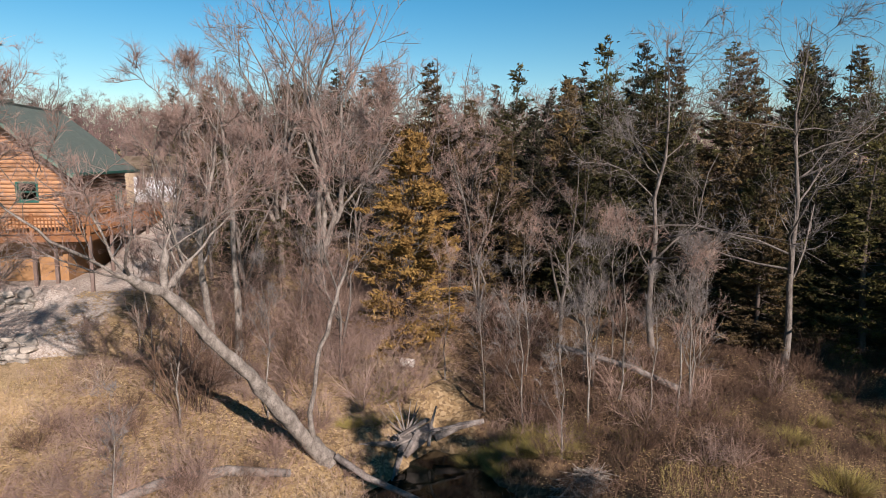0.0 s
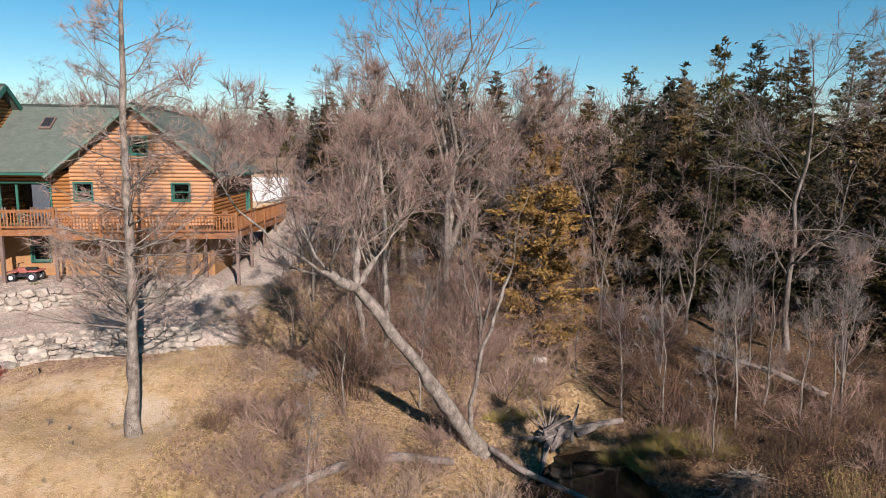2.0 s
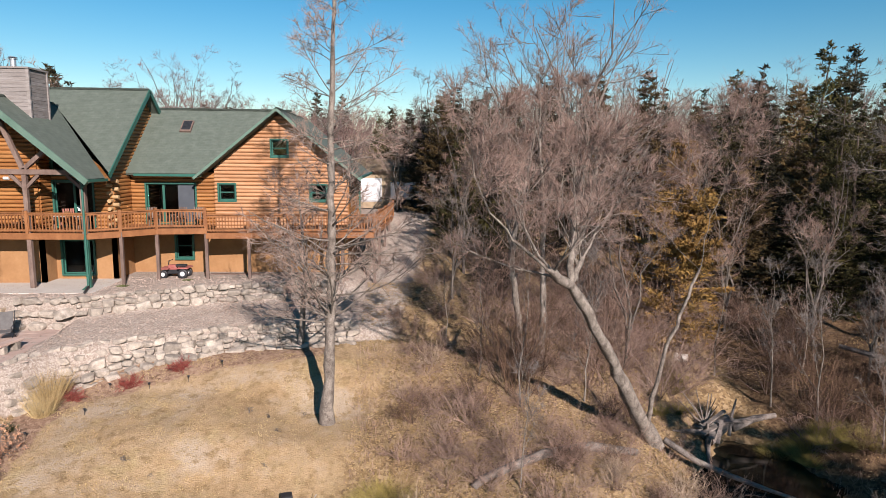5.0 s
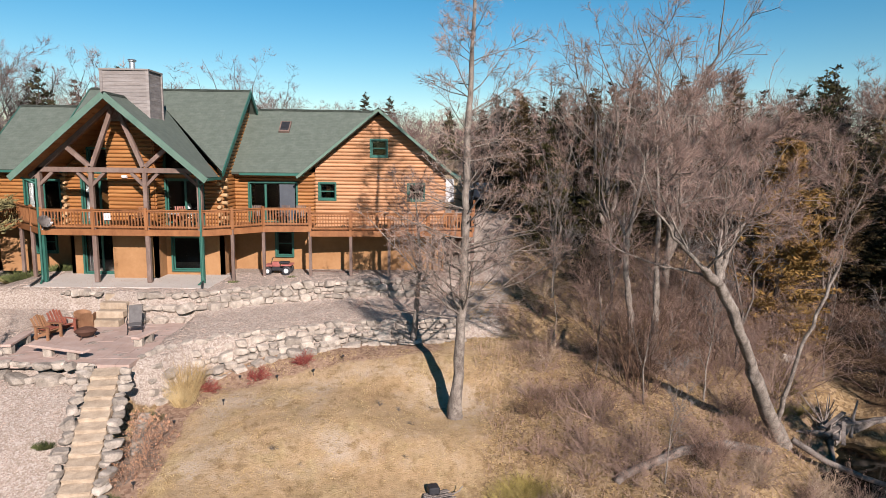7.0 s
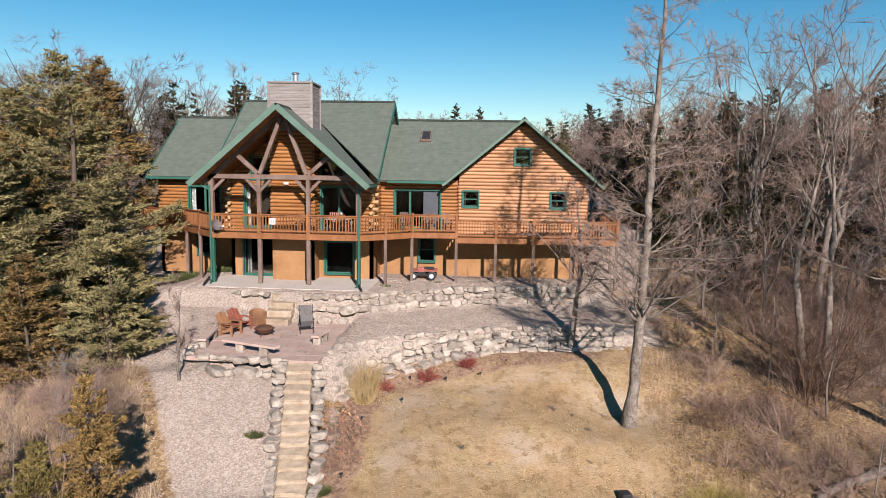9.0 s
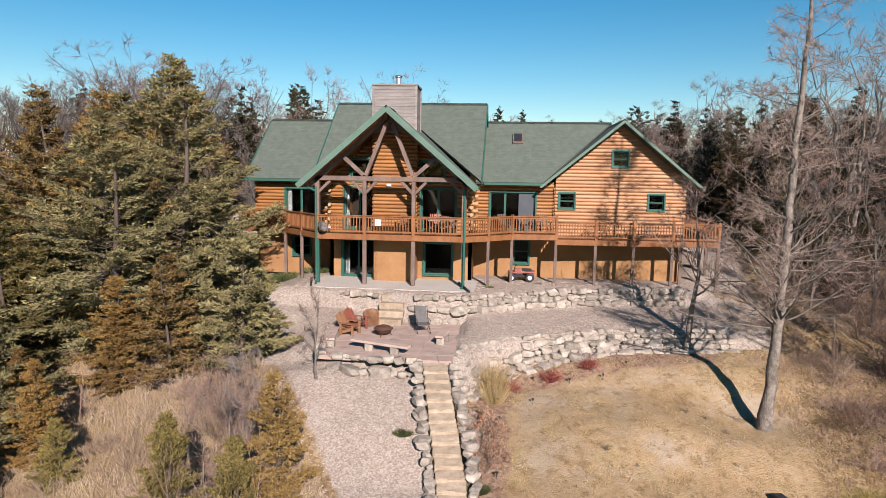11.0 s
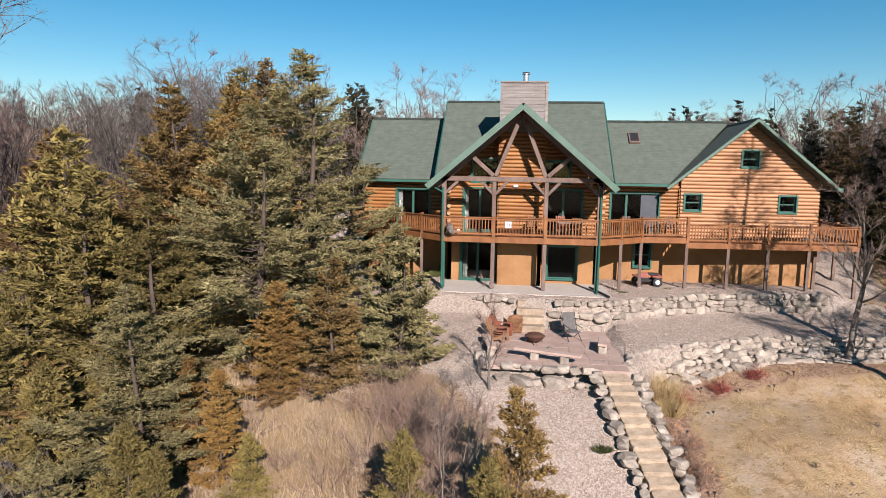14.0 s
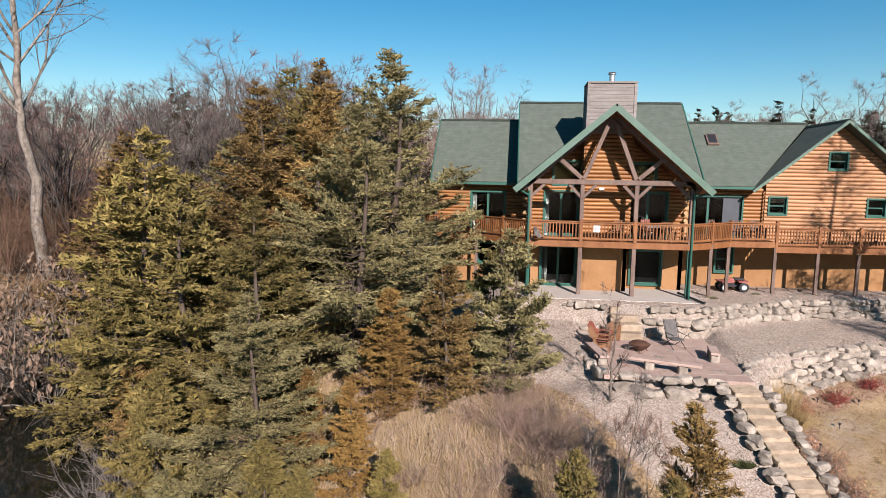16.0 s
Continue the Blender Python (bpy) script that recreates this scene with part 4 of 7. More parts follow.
rails(D1, 2.65)
rails([D1[0], (-38.6, 36.5)], 2.65)
rails(D2, 2.4)
for x_, y_, z_ in [(*p, 2.65) for p in D1 if p[0] not in (PA, PB, -33.0, -25.2)] + [(*p, 2.4) for p in D2[1:]] + [(-13.4, 33.5, 2.4), (-38.6, 36.4, 2.65)]:
    g = hz(x_, y_)
    if g < z_ - 0.5:
        bm = nb()
        box(bm, x_ - 0.075, x_ + 0.075, y_ - 0.02, y_ + 0.13, g - 0.2, z_ - 0.05)
        part("support_post", bm, M_TIMBER, deck, "weathered deck support post")
for y_ in (30.6, 31.6):
    bm = nb()
    beam(bm, (-33, y_, 2.45), (-25, y_, 2.45), 0.08, 0.2)
    part("joist", bm, M_TIMBER, deck)

# concrete slab below the porch
bm = nb()
box(bm, -33.4, -24.6, 28.75, 32.3, -0.3, -0.015)
tagged(part("patio_slab", bm, M_CONCRETE, bevel=0.015), "pale concrete slab under the deck", "slab", kind="structure")

# ---- stone walls, steps, patio ----


def rock_mesh(seed, flat=0.72):
    rng = np.random.default_rng(seed)
    bm = nb()
    bmesh.ops.create_icosphere(bm, subdivisions=2, radius=0.5)
    axes = np.concatenate([np.eye(3), -np.eye(3)]) + rng.normal(0, 0.16, (6, 3))
    cuts = unit_rows(np.concatenate([axes, rng.normal(0, 1, (7, 3))]))
    off = np.concatenate([rng.uniform(0.27, 0.36, 6), rng.uniform(0.36, 0.46, 7)])
    for v in bm.verts:
        p = np.array(v.co)
        for c, o in zip(cuts, off):
            d = p @ c - o
            if d > 0:
                p = p - c * d * 0.97
        v.co = Vector(p * np.array([1.3, 1.1, flat * 1.25]) * (1 + 0.02 * rng.normal()))
    me = bpy.data.meshes.new("stone")
    bm.to_mesh(me)
    bm.free()
    me.materials.append(M_STONE)
    return me


def unit_rows(v):
    return v / (np.linalg.norm(v, axis=-1, keepdims=True) + 1e-9)


ROCKS = [rock_mesh(200 + i, (0.7, 0.6, 0.8, 0.55, 0.75, 0.65, 0.9, 0.6)[i]) for i in range(8)]
rr = random.Random(21)


def stone(parent, x, y, z, size, turn=None, tall=1.0, k=None):
    m = pose(x, y, z, rr.uniform(-12, 12), rr.uniform(-12, 12), rr.uniform(0, 360) if turn is None else turn + rr.uniform(-18, 18))
    return place("stone", ROCKS[rr.randrange(8) if k is None else k], None, parent, m=m @ Matrix.Diagonal((size, size * rr.uniform(0.8, 1.05), size * tall * rr.uniform(0.8, 1.15), 1)))


def stone_wall(label, line, base, top, courses, size, setback):
    """A dry-laid wall of fieldstones along a line of points, leaning back by its setback."""
    w = tagged(root("stone_wall", 0, 0, 0), label, "stone wall")
    P = np.array(line)
    seg = np.linalg.norm(np.diff(P, axis=0), axis=1)
    acc = np.concatenate([[0], np.cumsum(seg)])
    for c in range(courses):
        s = rr.uniform(0, 0.3)
        f = c / max(1, courses - 1)
        while s < acc[-1]:
            sz = size * rr.choice((0.5, 0.75, 0.9, 1.0, 1.15, 1.4)) * rr.uniform(0.85, 1.1) * (1.12 - 0.25 * f)
            s += sz * 0.42
            i = min(np.searchsorted(acc, s) - 1, len(seg) - 1)
            if s > acc[-1]:
                break
            t = (s - acc[i]) / seg[i]
            p = P[i] * (1 - t) + P[i + 1] * t
            d = (P[i + 1] - P[i]) / seg[i]
            nrm = np.array([-d[1], d[0]])
            q = p + nrm * (setback * f + rr.uniform(-0.1, 0.1))
            b, tp = base(*p), top(*p)
            stone(w, q[0], q[1], b + (tp - b) * (f * 0.92) + 0.08, sz, math.degrees(math.atan2(d[1], d[0])), 0.9)
            s += sz * 0.42
    return w


xs_u = np.linspace(-27.6, -13.6, 30)
stone_wall("low upper retaining wall of pale fieldstones", [(x, float(upper_wall(x)) - 0.05) for x in xs_u], lambda x, y: -0.8 if x > -24.7 else -1.35, lambda x, y: -0.15, 3, 0.52, 0.3)
stone_wall("boulders of the upper wall above the patio", [(x, float(upper_wall(x)) + 0.05) for x in np.linspace(-27.7, -24.6, 8)], lambda x, y: -0.8, lambda x, y: -0.5, 1, 0.6, 0.1)
stone_wall("low upper retaining wall of pale fieldstones beside the steps", [(-31.4, 28.1), (-30.4, 27.95), (-29.4, 27.9)], lambda x, y: -1.3, lambda x, y: -0.2, 2, 0.55, 0.2)
xs_l = np.linspace(-24.35, -12.2, 40)
stone_wall("broad lower retaining wall of tumbled fieldstones", [(x, float(lower_wall(x)) - 0.35) for x in xs_l], lambda x, y: hz(x, y - 0.2) - 0.05, lambda x, y: -1.35, 5, 0.52, 0.95)
stone_wall("stone edging wall of the flagstone patio", [(-30.2, 21.35), (-28.2, 21.05), (-26.05, 20.95)], lambda x, y: -1.95, lambda x, y: -1.42, 2, 0.62, 0.15)
stone_wall("stones along the west edge of the patio", [(-30.6, 25.6), (-30.75, 23.6), (-30.3, 21.6)], lambda x, y: -1.5, lambda x, y: -1.3, 1, 0.5, 0.1)

STEP_A, STEP_B = Vector((-25.6, 20.95, -1.42)), Vector((-24.25, 15.4, -4.55))
NSTEP = 14
steps = tagged(root("stone_steps", STEP_A.x, STEP_A.y, -1.5), "flight of buff stone garden steps between boulders", "steps")
for i in range(NSTEP):
    p = STEP_A.lerp(STEP_B, (i + 0.5) / NSTEP)
    bm = nb()
    box(bm, -0.47, 0.47, -0.24, 0.3, -0.3, 0.0)
    bmesh.ops.subdivide_edges(bm, edges=list(bm.edges), cuts=3, use_grid_fill=True)
    for v in bm.verts:
        v.co += Vector((rr.uniform(-0.025, 0.025), rr.uniform(-0.03, 0.03), rr.uniform(-0.014, 0.014)))
        if v.co.z > -0.05:
            v.co.z += 0.26 * v.co.y
    ob = part("step", bm, M_STEP, steps, bevel=0.02)
    ob.matrix_basis = Matrix.Translation((-STEP_A.x, -STEP_A.y, 1.5)) @ pose(p.x, p.y, p.z + 0.06, 0, 0, 8.7 + rr.uniform(-3, 3))
edge = tagged(root("stone_edging", 0, 0, 0), "boulders lining both sides of the garden steps", "stone edging")
for s in (-1, 1):
    for i in range(23):
        p = STEP_A.lerp(STEP_B, (i + 0.3 + rr.uniform(-0.2, 0.2)) / 22.5)
        sz = rr.uniform(0.3, 0.62)
        q = p + Vector((s * (0.5 + sz * 0.48), rr.uniform(-0.12, 0.12), 0))
        stone(edge, q.x, q.y, max(hz(q.x, q.y), p.z) + 0.06, sz, tall=0.85)
        if s > 0 and i < 9:
            stone(edge, q.x + 0.5, q.y + 0.1, hz(q.x + 0.5, q.y) + 0.12, rr.uniform(0.3, 0.6))

upper_steps = tagged(root("upper_steps", -28.55, 27.75, -1.45), "short flight of wide buff stone steps", "steps")
for i in range(4):
    bm = nb()
    box(bm, -0.62, 0.62, -0.3, 0.3, -0.32, 0)
    ob = part("step", bm, M_STEP, upper_steps, bevel=0.03)
    ob.matrix_basis = pose(rr.uniform(-0.04, 0.04), 0.55 - 0.48 * i, 1.4 - 0.14 - 0.3 * i, 0, 0, rr.uniform(-3, 3))

patio = tagged(root("flagstone_patio", -28, 24.3, -1.42), "patio of pinkish irregular flagstones", "patio")
nxp, nyp = 8, 8
grid = [[(-30.3 + 5.3 * i / nxp + (rr.uniform(-0.17, 0.17) if 0 < i < nxp else 0), 21.35 + 6.1 * j / nyp + (rr.uniform(-0.2, 0.2) if 0 < j < nyp else 0)) for i in range(nxp + 1)] for j in range(nyp + 1)]
for j in range(nyp):
    for i in range(nxp):
        q = [Vector((*grid[j][i], 0)), Vector((*grid[j][i + 1], 0)), Vector((*grid[j + 1][i + 1], 0)), Vector((*grid[j + 1][i], 0))]
        c = sum(q, Vector()) / 4
        if c.y > upper_wall(c.x) - 0.15:
            continue
        q = [c + (p - c) * (1 - 0.007 / (p - c).length) for p in q]
        bm = nb()
        z0, z1 = -1.55, -1.385 + rr.uniform(-0.008, 0.008)
        a, b = [bm.verts.new((p.x, p.y, z0)) for p in q], [bm.verts.new((p.x, p.y, z1)) for p in q]
        bm.faces.new(b)
        for k in range(4):
            bm.faces.new((a[k], a[(k + 1) % 4], b[(k + 1) % 4], b[k]))
        ob = part("flagstone", bm, M_FLAG, patio)
        ob.location = (28, -24.3, 1.42)


def bench(label, a, b, h=0.42, w=0.36, legs=(0.3, 0.75)):
    t = root("stone_bench", a[0], a[1], -1.39)
    tagged(t, label, "bench", "stone benches")
    d = Vector((b[0] - a[0], b[1] - a[1], 0))
    bm = nb()
    beam(bm, (0, 0, h - 0.05), d + Vector((0, 0, h - 0.05)), w, 0.1)
    part("slab", bm, M_FLAG, t, "thin pinkish stone slab", bevel=0.015)
    for f in legs:
        p = d * f
        bm = nb()
        box(bm, p.x - 0.17, p.x + 0.17, p.y - 0.14, p.y + 0.14, -0.02, h - 0.1)
        part("leg", bm, M_STONE, t, "stone block leg", bevel=0.03)
    return t


bench("long thin stone slab bench on two pale blocks", (-29.25, 22.6), (-26.75, 21.75))
bench("thin stone slab bench on pale blocks", (-30.15, 22.4), (-30.5, 24.4), legs=(0.12, 0.8))
bench("short thin stone slab bench on pale blocks", (-25.75, 23.5), (-25.55, 24.7), legs=(0.2, 0.75))

# fire pit
pit = tagged(root("fire_pit", -28.4, 24.8, -1.39), "rusty iron fire bowl on legs", "fire pit")
bm = nb()
tube(bm, [(0, 0, 0.1), (0, 0, 0.16), (0, 0, 0.3), (0, 0, 0.33)], [0.2, 0.3, 0.42, 0.45], 18)
part("bowl", bm, M_RUSTMETAL, pit)
bm = nb()
tube(bm, [(0, 0, 0.331), (0, 0, 0.43), (0, 0, 0.5)], [0.43, 0.3, 0.05], 18)
part("lid", bm, M_RUSTMETAL, pit, "domed mesh lid")
for k in range(3):
    a = k * 2.1 + 0.4
    bm = nb()
    tube(bm, [(0.27 * math.cos(a), 0.27 * math.sin(a), 0.14), (0.4 * math.cos(a), 0.4 * math.sin(a), 0)], 0.02, 6)
    part("leg", bm, M_RUSTMETAL, pit)


def adirondack(x, y, turn, material, label):
    t = tagged(root("garden_chair", x, y, -1.39, turn), label, "chair", "chairs round the fire pit")
    for i in range(5):
        bm = nb()
        beam(bm, (-0.27 + 0.135 * i, 0.2, 0.3), (-0.27 + 0.135 * i, 0.52, 0.98 - 0.05 * abs(i - 2)), 0.12, 0.02, up=(1, 0, 0.01))
        part("back_slat", bm, material, t)
    for i in range(5):
        bm = nb()
        box(bm, -0.3, 0.3, -0.35 + 0.115 * i, -0.25 + 0.115 * i, 0.38 - 0.025 * i, 0.4 - 0.025 * i)
        part("seat_slat", bm, material, t)
    for s in (-1, 1):
        bm = nb()
        box(bm, s * 0.36 - 0.06, s * 0.36 + 0.06, -0.4, 0.35, 0.55, 0.58)
        part("arm", bm, material, t)
        for y_ in (-0.33, 0.25):
            bm = nb()
            box(bm, s * 0.33 - 0.03, s * 0.33 + 0.03, y_ - 0.05, y_ + 0.05, 0, 0.55)
            part("leg", bm, material, t)
        bm = nb()
        beam(bm, (s * 0.28, -0.36, 0.33), (s * 0.28, 0.45, 0.08), 0.03, 0.13)
        part("side_rail", bm, material, t)
    return t


adirondack(-29.95, 24.75, 75, M_ORANGEWOOD, "orange-brown wooden armchair with red cushion at the fire pit")
bm = nb()
box(bm, -0.27, 0.27, -0.3, 0.2, 0.0, 0.07)
cu = part("cushion", bm, M_REDPAINT, bevel=0.02)
cu.matrix_basis = pose(-29.95, 24.75, -0.985, 0, 0, 75)
tagged(cu, "flat red seat cushion on the wooden chair", "cushion")
adirondack(-29.85, 25.65, 68, M_REDPAINT, "faded red wooden armchair beside the orange one")
tub = tagged(root("tub_chair", -29.35, 26.55, -1.39, 195), "orange-brown square wooden tub chair", "chair", "chairs round the fire pit")
for s in (-1, 1):
    bm = nb()
    box(bm, s * 0.34 - 0.03, s * 0.34 + 0.03, -0.34, 0.3, 0.0, 0.62)
    part("side_panel", bm, M_ORANGEWOOD, tub, bevel=0.02)
bm = nb()
box(bm, -0.31, 0.31, -0.3, 0.26, 0.36, 0.42)
part("seat", bm, M_ORANGEWOOD, tub, bevel=0.015)
bm = nb()
arch = [(-0.36, 0.04), (0.36, 0.04), (0.36, 0.74)] + [(0.36 * math.cos(a), 0.74 + 0.17 * math.sin(a)) for a in (0.45, 0.95, 1.57, 2.19, 2.69)] + [(-0.36, 0.74)]
bm.faces.new([bm.verts.new((x_, 0.31 + 0.08 * z_, z_)) for x_, z_ in arch])
bmesh.ops.solidify(bm, geom=list(bm.faces), thickness=0.04)
part("back_panel", bm, M_ORANGEWOOD, tub, bevel=0.008)
bm = nb()
box(bm, -0.31, 0.31, -0.335, -0.31, 0.04, 0.38)
part("front_panel", bm, M_ORANGEWOOD, tub)

# black tubes for the downspout elbows, drawn on along the posts' cast shadows
for a_, b_ in (((-33.55, 30.6, 0.12), (-33.0, 28.7, 0.05)), ((-25.5, 30.6, 0.12), (-24.8, 28.5, 0.05))):
    dp = tagged(root("drain_pipe", a_[0], a_[1], 0), "black ridged tube for the downspout elbow and the post's shadow on the slab", "pipe", "drain pipes")
    bm = nb()
    v = Vector((b_[0] - a_[0], b_[1] - a_[1], b_[2] - a_[2]))
    n_ = 24
    tube(bm, [Vector((0, 0, a_[2])) + v * (k / n_) for k in range(n_ + 1)], [0.06 if k % 2 else 0.05 for k in range(n_ + 1)], 8)
    part("pipe", bm, M_DARK, dp)

# path lights round the lawn
def path_light(x, y, turn):
    t = tagged(root("path_light", x, y, hz(x, y) - 0.03, turn), "small black path light on a stake in the lawn", "path light", "path lights")
    bm = nb()
    tube(bm, [(0, 0, 0), (0.01, 0, 0.2), (0.02, 0.01, 0.36)], 0.016, 6)
    part("stake", bm, M_DARK, t)
    bm = nb()
    tube(bm, [(0.02, 0.01, 0.34), (0.02, 0.01, 0.4), (0.03, 0.01, 0.46)], [0.05, 0.075, 0.02], 10)
    part("head", bm, M_DARK, t)
    bm = nb()
    tube(bm, [(0.02, 0.01, 0.46), (0.02, 0.01, 0.475)], [0.11, 0.04], 10)
    part("cap", bm, M_DARK, t)
    t.scale = (0.6, 0.6, 0.6)


for x_, y_ in ((-21.72, 23.8), (-20.18, 23.8), (-18.77, 24.18), (-17.65, 25.11), (-21.79, 21.89), (-23.15, 21.71), (-23.1, 20.45), (-23.1, 17.2)):
    path_light(x_, y_, rr.uniform(0, 360))

sling = tagged(root("sling_chair", -26.75, 25.7, -1.39, 20), "grey folding sling chair with a tall back", "chair", "chairs round the fire pit")
bm = nb()
beam(bm, (0, -0.3, 0.38), (0, 0.2, 0.4), 0.52, 0.03)
part("seat", bm, M_GREYFABRIC, sling)
bm = nb()
beam(bm, (0, 0.22, 0.42), (0, 0.5, 1.12), 0.52, 0.03)
part("backrest", bm, M_GREYFABRIC, sling)
for s in (-0.3, 0.3):
    bm = nb()
    tube(bm, [(s, -0.38, 0), (s, 0.2, 0.4), (s, 0.52, 1.15)], 0.016, 6)
    tube(bm, [(s, 0.42, 0), (s, -0.1, 0.38), (s, -0.36, 0.6), (s, 0.3, 0.62)], 0.016, 6)
    part("leg_frame", bm, M_DARK, sling)

# quad bike under the deck
quad = tagged(root("quad_bike", -22.2, 32.9, -0.05, 0), "small faded red quad bike parked under the deck", "quad bike")
for x_ in (-0.5, 0.5):
    for y_ in (-0.36, 0.36):
        r_ = 0.25 if x_ > 0 else 0.22
        bm = nb()
        tube(bm, [(x_, y_ - 0.1, r_), (x_, y_ - 0.08, r_), (x_, y_ + 0.08, r_), (x_, y_ + 0.1, r_)], [r_ * 0.85, r_, r_, r_ * 0.85], 16)
        wh = part("tyre", bm, M_DARK, quad, "knobbly black tyre")
        bm = nb()
        tube(bm, [(x_, y_ - 0.106, r_), (x_, y_ + 0.106, r_)], r_ * 0.5, 12)
        part("rim", bm, M_WHITE, wh, "pale wheel rim")
for c in (((-0.72, -0.24, -0.42, 0.42, 0.47, 0.53)), ((0.22, 0.78, -0.44, 0.44, 0.5, 0.57))):
    bm = nb()
    box(bm, *c)
    part("fender", bm, M_REDPLASTIC, quad, bevel=0.02)
bm = nb()
box(bm, -0.35, 0.1, -0.14, 0.14, 0.4, 0.68)
part("tank", bm, M_REDPLASTIC, quad, bevel=0.04)
bm = nb()
box(bm, 0.05, 0.6, -0.15, 0.15, 0.58, 0.7)
part("seat", bm, M_DARK, quad, bevel=0.03)
bm = nb()
box(bm, -0.4, 0.4, -0.12, 0.12, 0.2, 0.42)
part("engine", bm, M_DARK, quad, bevel=0.02)
bm = nb()
tube(bm, [(-0.38, 0, 0.62), (-0.3, 0, 0.88)], 0.025, 6)
tube(bm, [(-0.24, -0.33, 0.9), (-0.32, -0.1, 0.88), (-0.32, 0.1, 0.88), (-0.24, 0.33, 0.9)], 0.018, 6)
part("handlebar", bm, M_DARK, quad)

# satellite dish on the west post
dish = tagged(root("satellite_dish", -32.62, 29.55, 3.05), "grey satellite dish on a bracket at the deck corner", "satellite dish")
bm = nb()
rings = []
ax = Vector((0.8, -0.35, 0.42)).normalized()
s1 = ax.cross(Vector((0, 0, 1))).normalized()
s2 = s1.cross(ax)
for r_, o_ in ((0.0, -0.09), (0.14, -0.075), (0.27, -0.03), (0.36, 0.02)):
    rings.append([bm.verts.new(ax * o_ + (s1 * math.cos(a) + s2 * math.sin(a) * 0.85) * r_) for a in (2 * math.pi * k / 20 for k in range(20))] if r_ else [bm.verts.new(ax * o_)])
for k in range(20):
    bm.faces.new((rings[0][0], rings[1][k], rings[1][(k + 1) % 20]))
    for a, b in zip(rings[1:], rings[2:]):
        bm.faces.new((a[k], b[k], b[(k + 1) % 20], a[(k + 1) % 20]))
bmesh.ops.solidify(bm, geom=list(bm.faces), thickness=0.02)
part("reflector", bm, M_CHIMNEY, dish, "grey pressed reflector")
bm = nb()
tube(bm, [ax * -0.1, ax * -0.1 + Vector((-0.15, 0.2, -0.2)), Vector((-0.3, 0.25, -0.45))], 0.03, 6)
tube(bm, [s2 * -0.3, ax * 0.4 - s2 * 0.25], 0.015, 6)
part("bracket", bm, M_STEEL, dish)
bm = nb()
tube(bm, [ax * 0.36 - s2 * 0.24, ax * 0.46 - s2 * 0.26], 0.05, 8)
part("receiver", bm, M_WHITE, dish)


def deck_chair(x, y, z, turn, material, label):
    t = tagged(root("deck_chair", x, y, z, turn), label, "chair", "chairs on the deck")
    bm = nb()
    box(bm, -0.27, 0.27, -0.27, 0.27, 0.4, 0.46)
    part("seat", bm, material, t, bevel=0.012)
    for i in range(5):
        bm = nb()
        beam(bm, (-0.22 + 0.11 * i, 0.26, 0.45), (-0.22 + 0.11 * i, 0.36, 1.02), 0.07, 0.025, up=(0, 1, 0))
        part("back_slat", bm, material, t)
    for sx in (-0.25, 0.25):
        for sy in (-0.25, 0.25):
            bm = nb()
            box(bm, sx - 0.025, sx + 0.025, sy - 0.025, sy + 0.025, 0, 0.62 if sy < 0 else 0.5)
            part("leg", bm, material, t)
        bm = nb()
        box(bm, sx - 0.035, sx + 0.035, -0.3, 0.3, 0.62, 0.65)
        part("arm", bm, material, t)
    return t


deck_chair(-26.1, 30.7, 2.65, 150, M_ORANGEWOOD, "orange wooden chair at the porch table")
deck_chair(-26.9, 31.6, 2.65, 20, M_REDPAINT, "dull red wooden chair at the porch table")
deck_chair(-28.6, 30.55, 2.65, -20, M_ORANGEWOOD, "orange log rocking chair on the porch")
deck_chair(-23.2, 32.9, 2.65, 30, M_TIMBER, "dark wooden chair by the glass doors")
deck_chair(-22.0, 33.2, 2.65, -20, M_TIMBER, "dark wooden chair by the glass doors")
deck_chair(-20.95, 33.2, 2.65, 15, M_TIMBER, "dark wooden chair near the corner")
deck_chair(-36.9, 33.25, 2.65, 10, M_ORANGEWOOD, "pale wooden deck chair on the west deck")
deck_chair(-12.3, 34.6, 2.4, 70, M_ORANGEWOOD, "pale wooden chair at the walkway corner")
tb = tagged(root("porch_table", -26.55, 31.05, 2.65), "pale grey-topped table on the porch", "table")
bm = nb()
box(bm, -0.65, 0.65, -0.35, 0.35, 0.7, 0.75)
part("tabletop", bm, M_CHIMNEY, tb, bevel=0.01)
for sx in (-0.58, 0.58):
    for sy in (-0.28, 0.28):
        bm = nb()
        box(bm, sx - 0.03, sx + 0.03, sy - 0.03, sy + 0.03, 0, 0.7)
        part("leg", bm, M_TIMBER, tb)
lampt = tagged(root("table_lamp", -26.9, 32.75, 3.2), "pale-shaded table lamp inside the window", "lamp")
bm = nb()
tube(bm, [(0, 0, 0), (0, 0, 0.3)], [0.07, 0.04], 10)
part("base", bm, M_DARK, lampt)
bm = nb()
tube(bm, [(0, 0, 0.3), (0, 0, 0.56)], [0.2, 0.12], 14)
part("shade", bm, M_CURTAIN, lampt)
bm = nb()
box(bm, -27.3, -26.4, 32.6, 32.95, 2.52, 3.2)
tagged(part("side_table", bm, M_INTERIOR, bevel=0.01), "dark side table inside the porch window", "table")
sign = tagged(root("notice_board", -29.72, 29.76, 3.25), "small white notice board on the deck rail", "sign")
bm = nb()
box(bm, -0.16, 0.16, -0.02, 0.0, -0.13, 0.2)
part("panel", bm, M_WHITE, sign)
bm = nb()
box(bm, -0.07, -0.03, -0.026, -0.02, -0.05, 0.12)
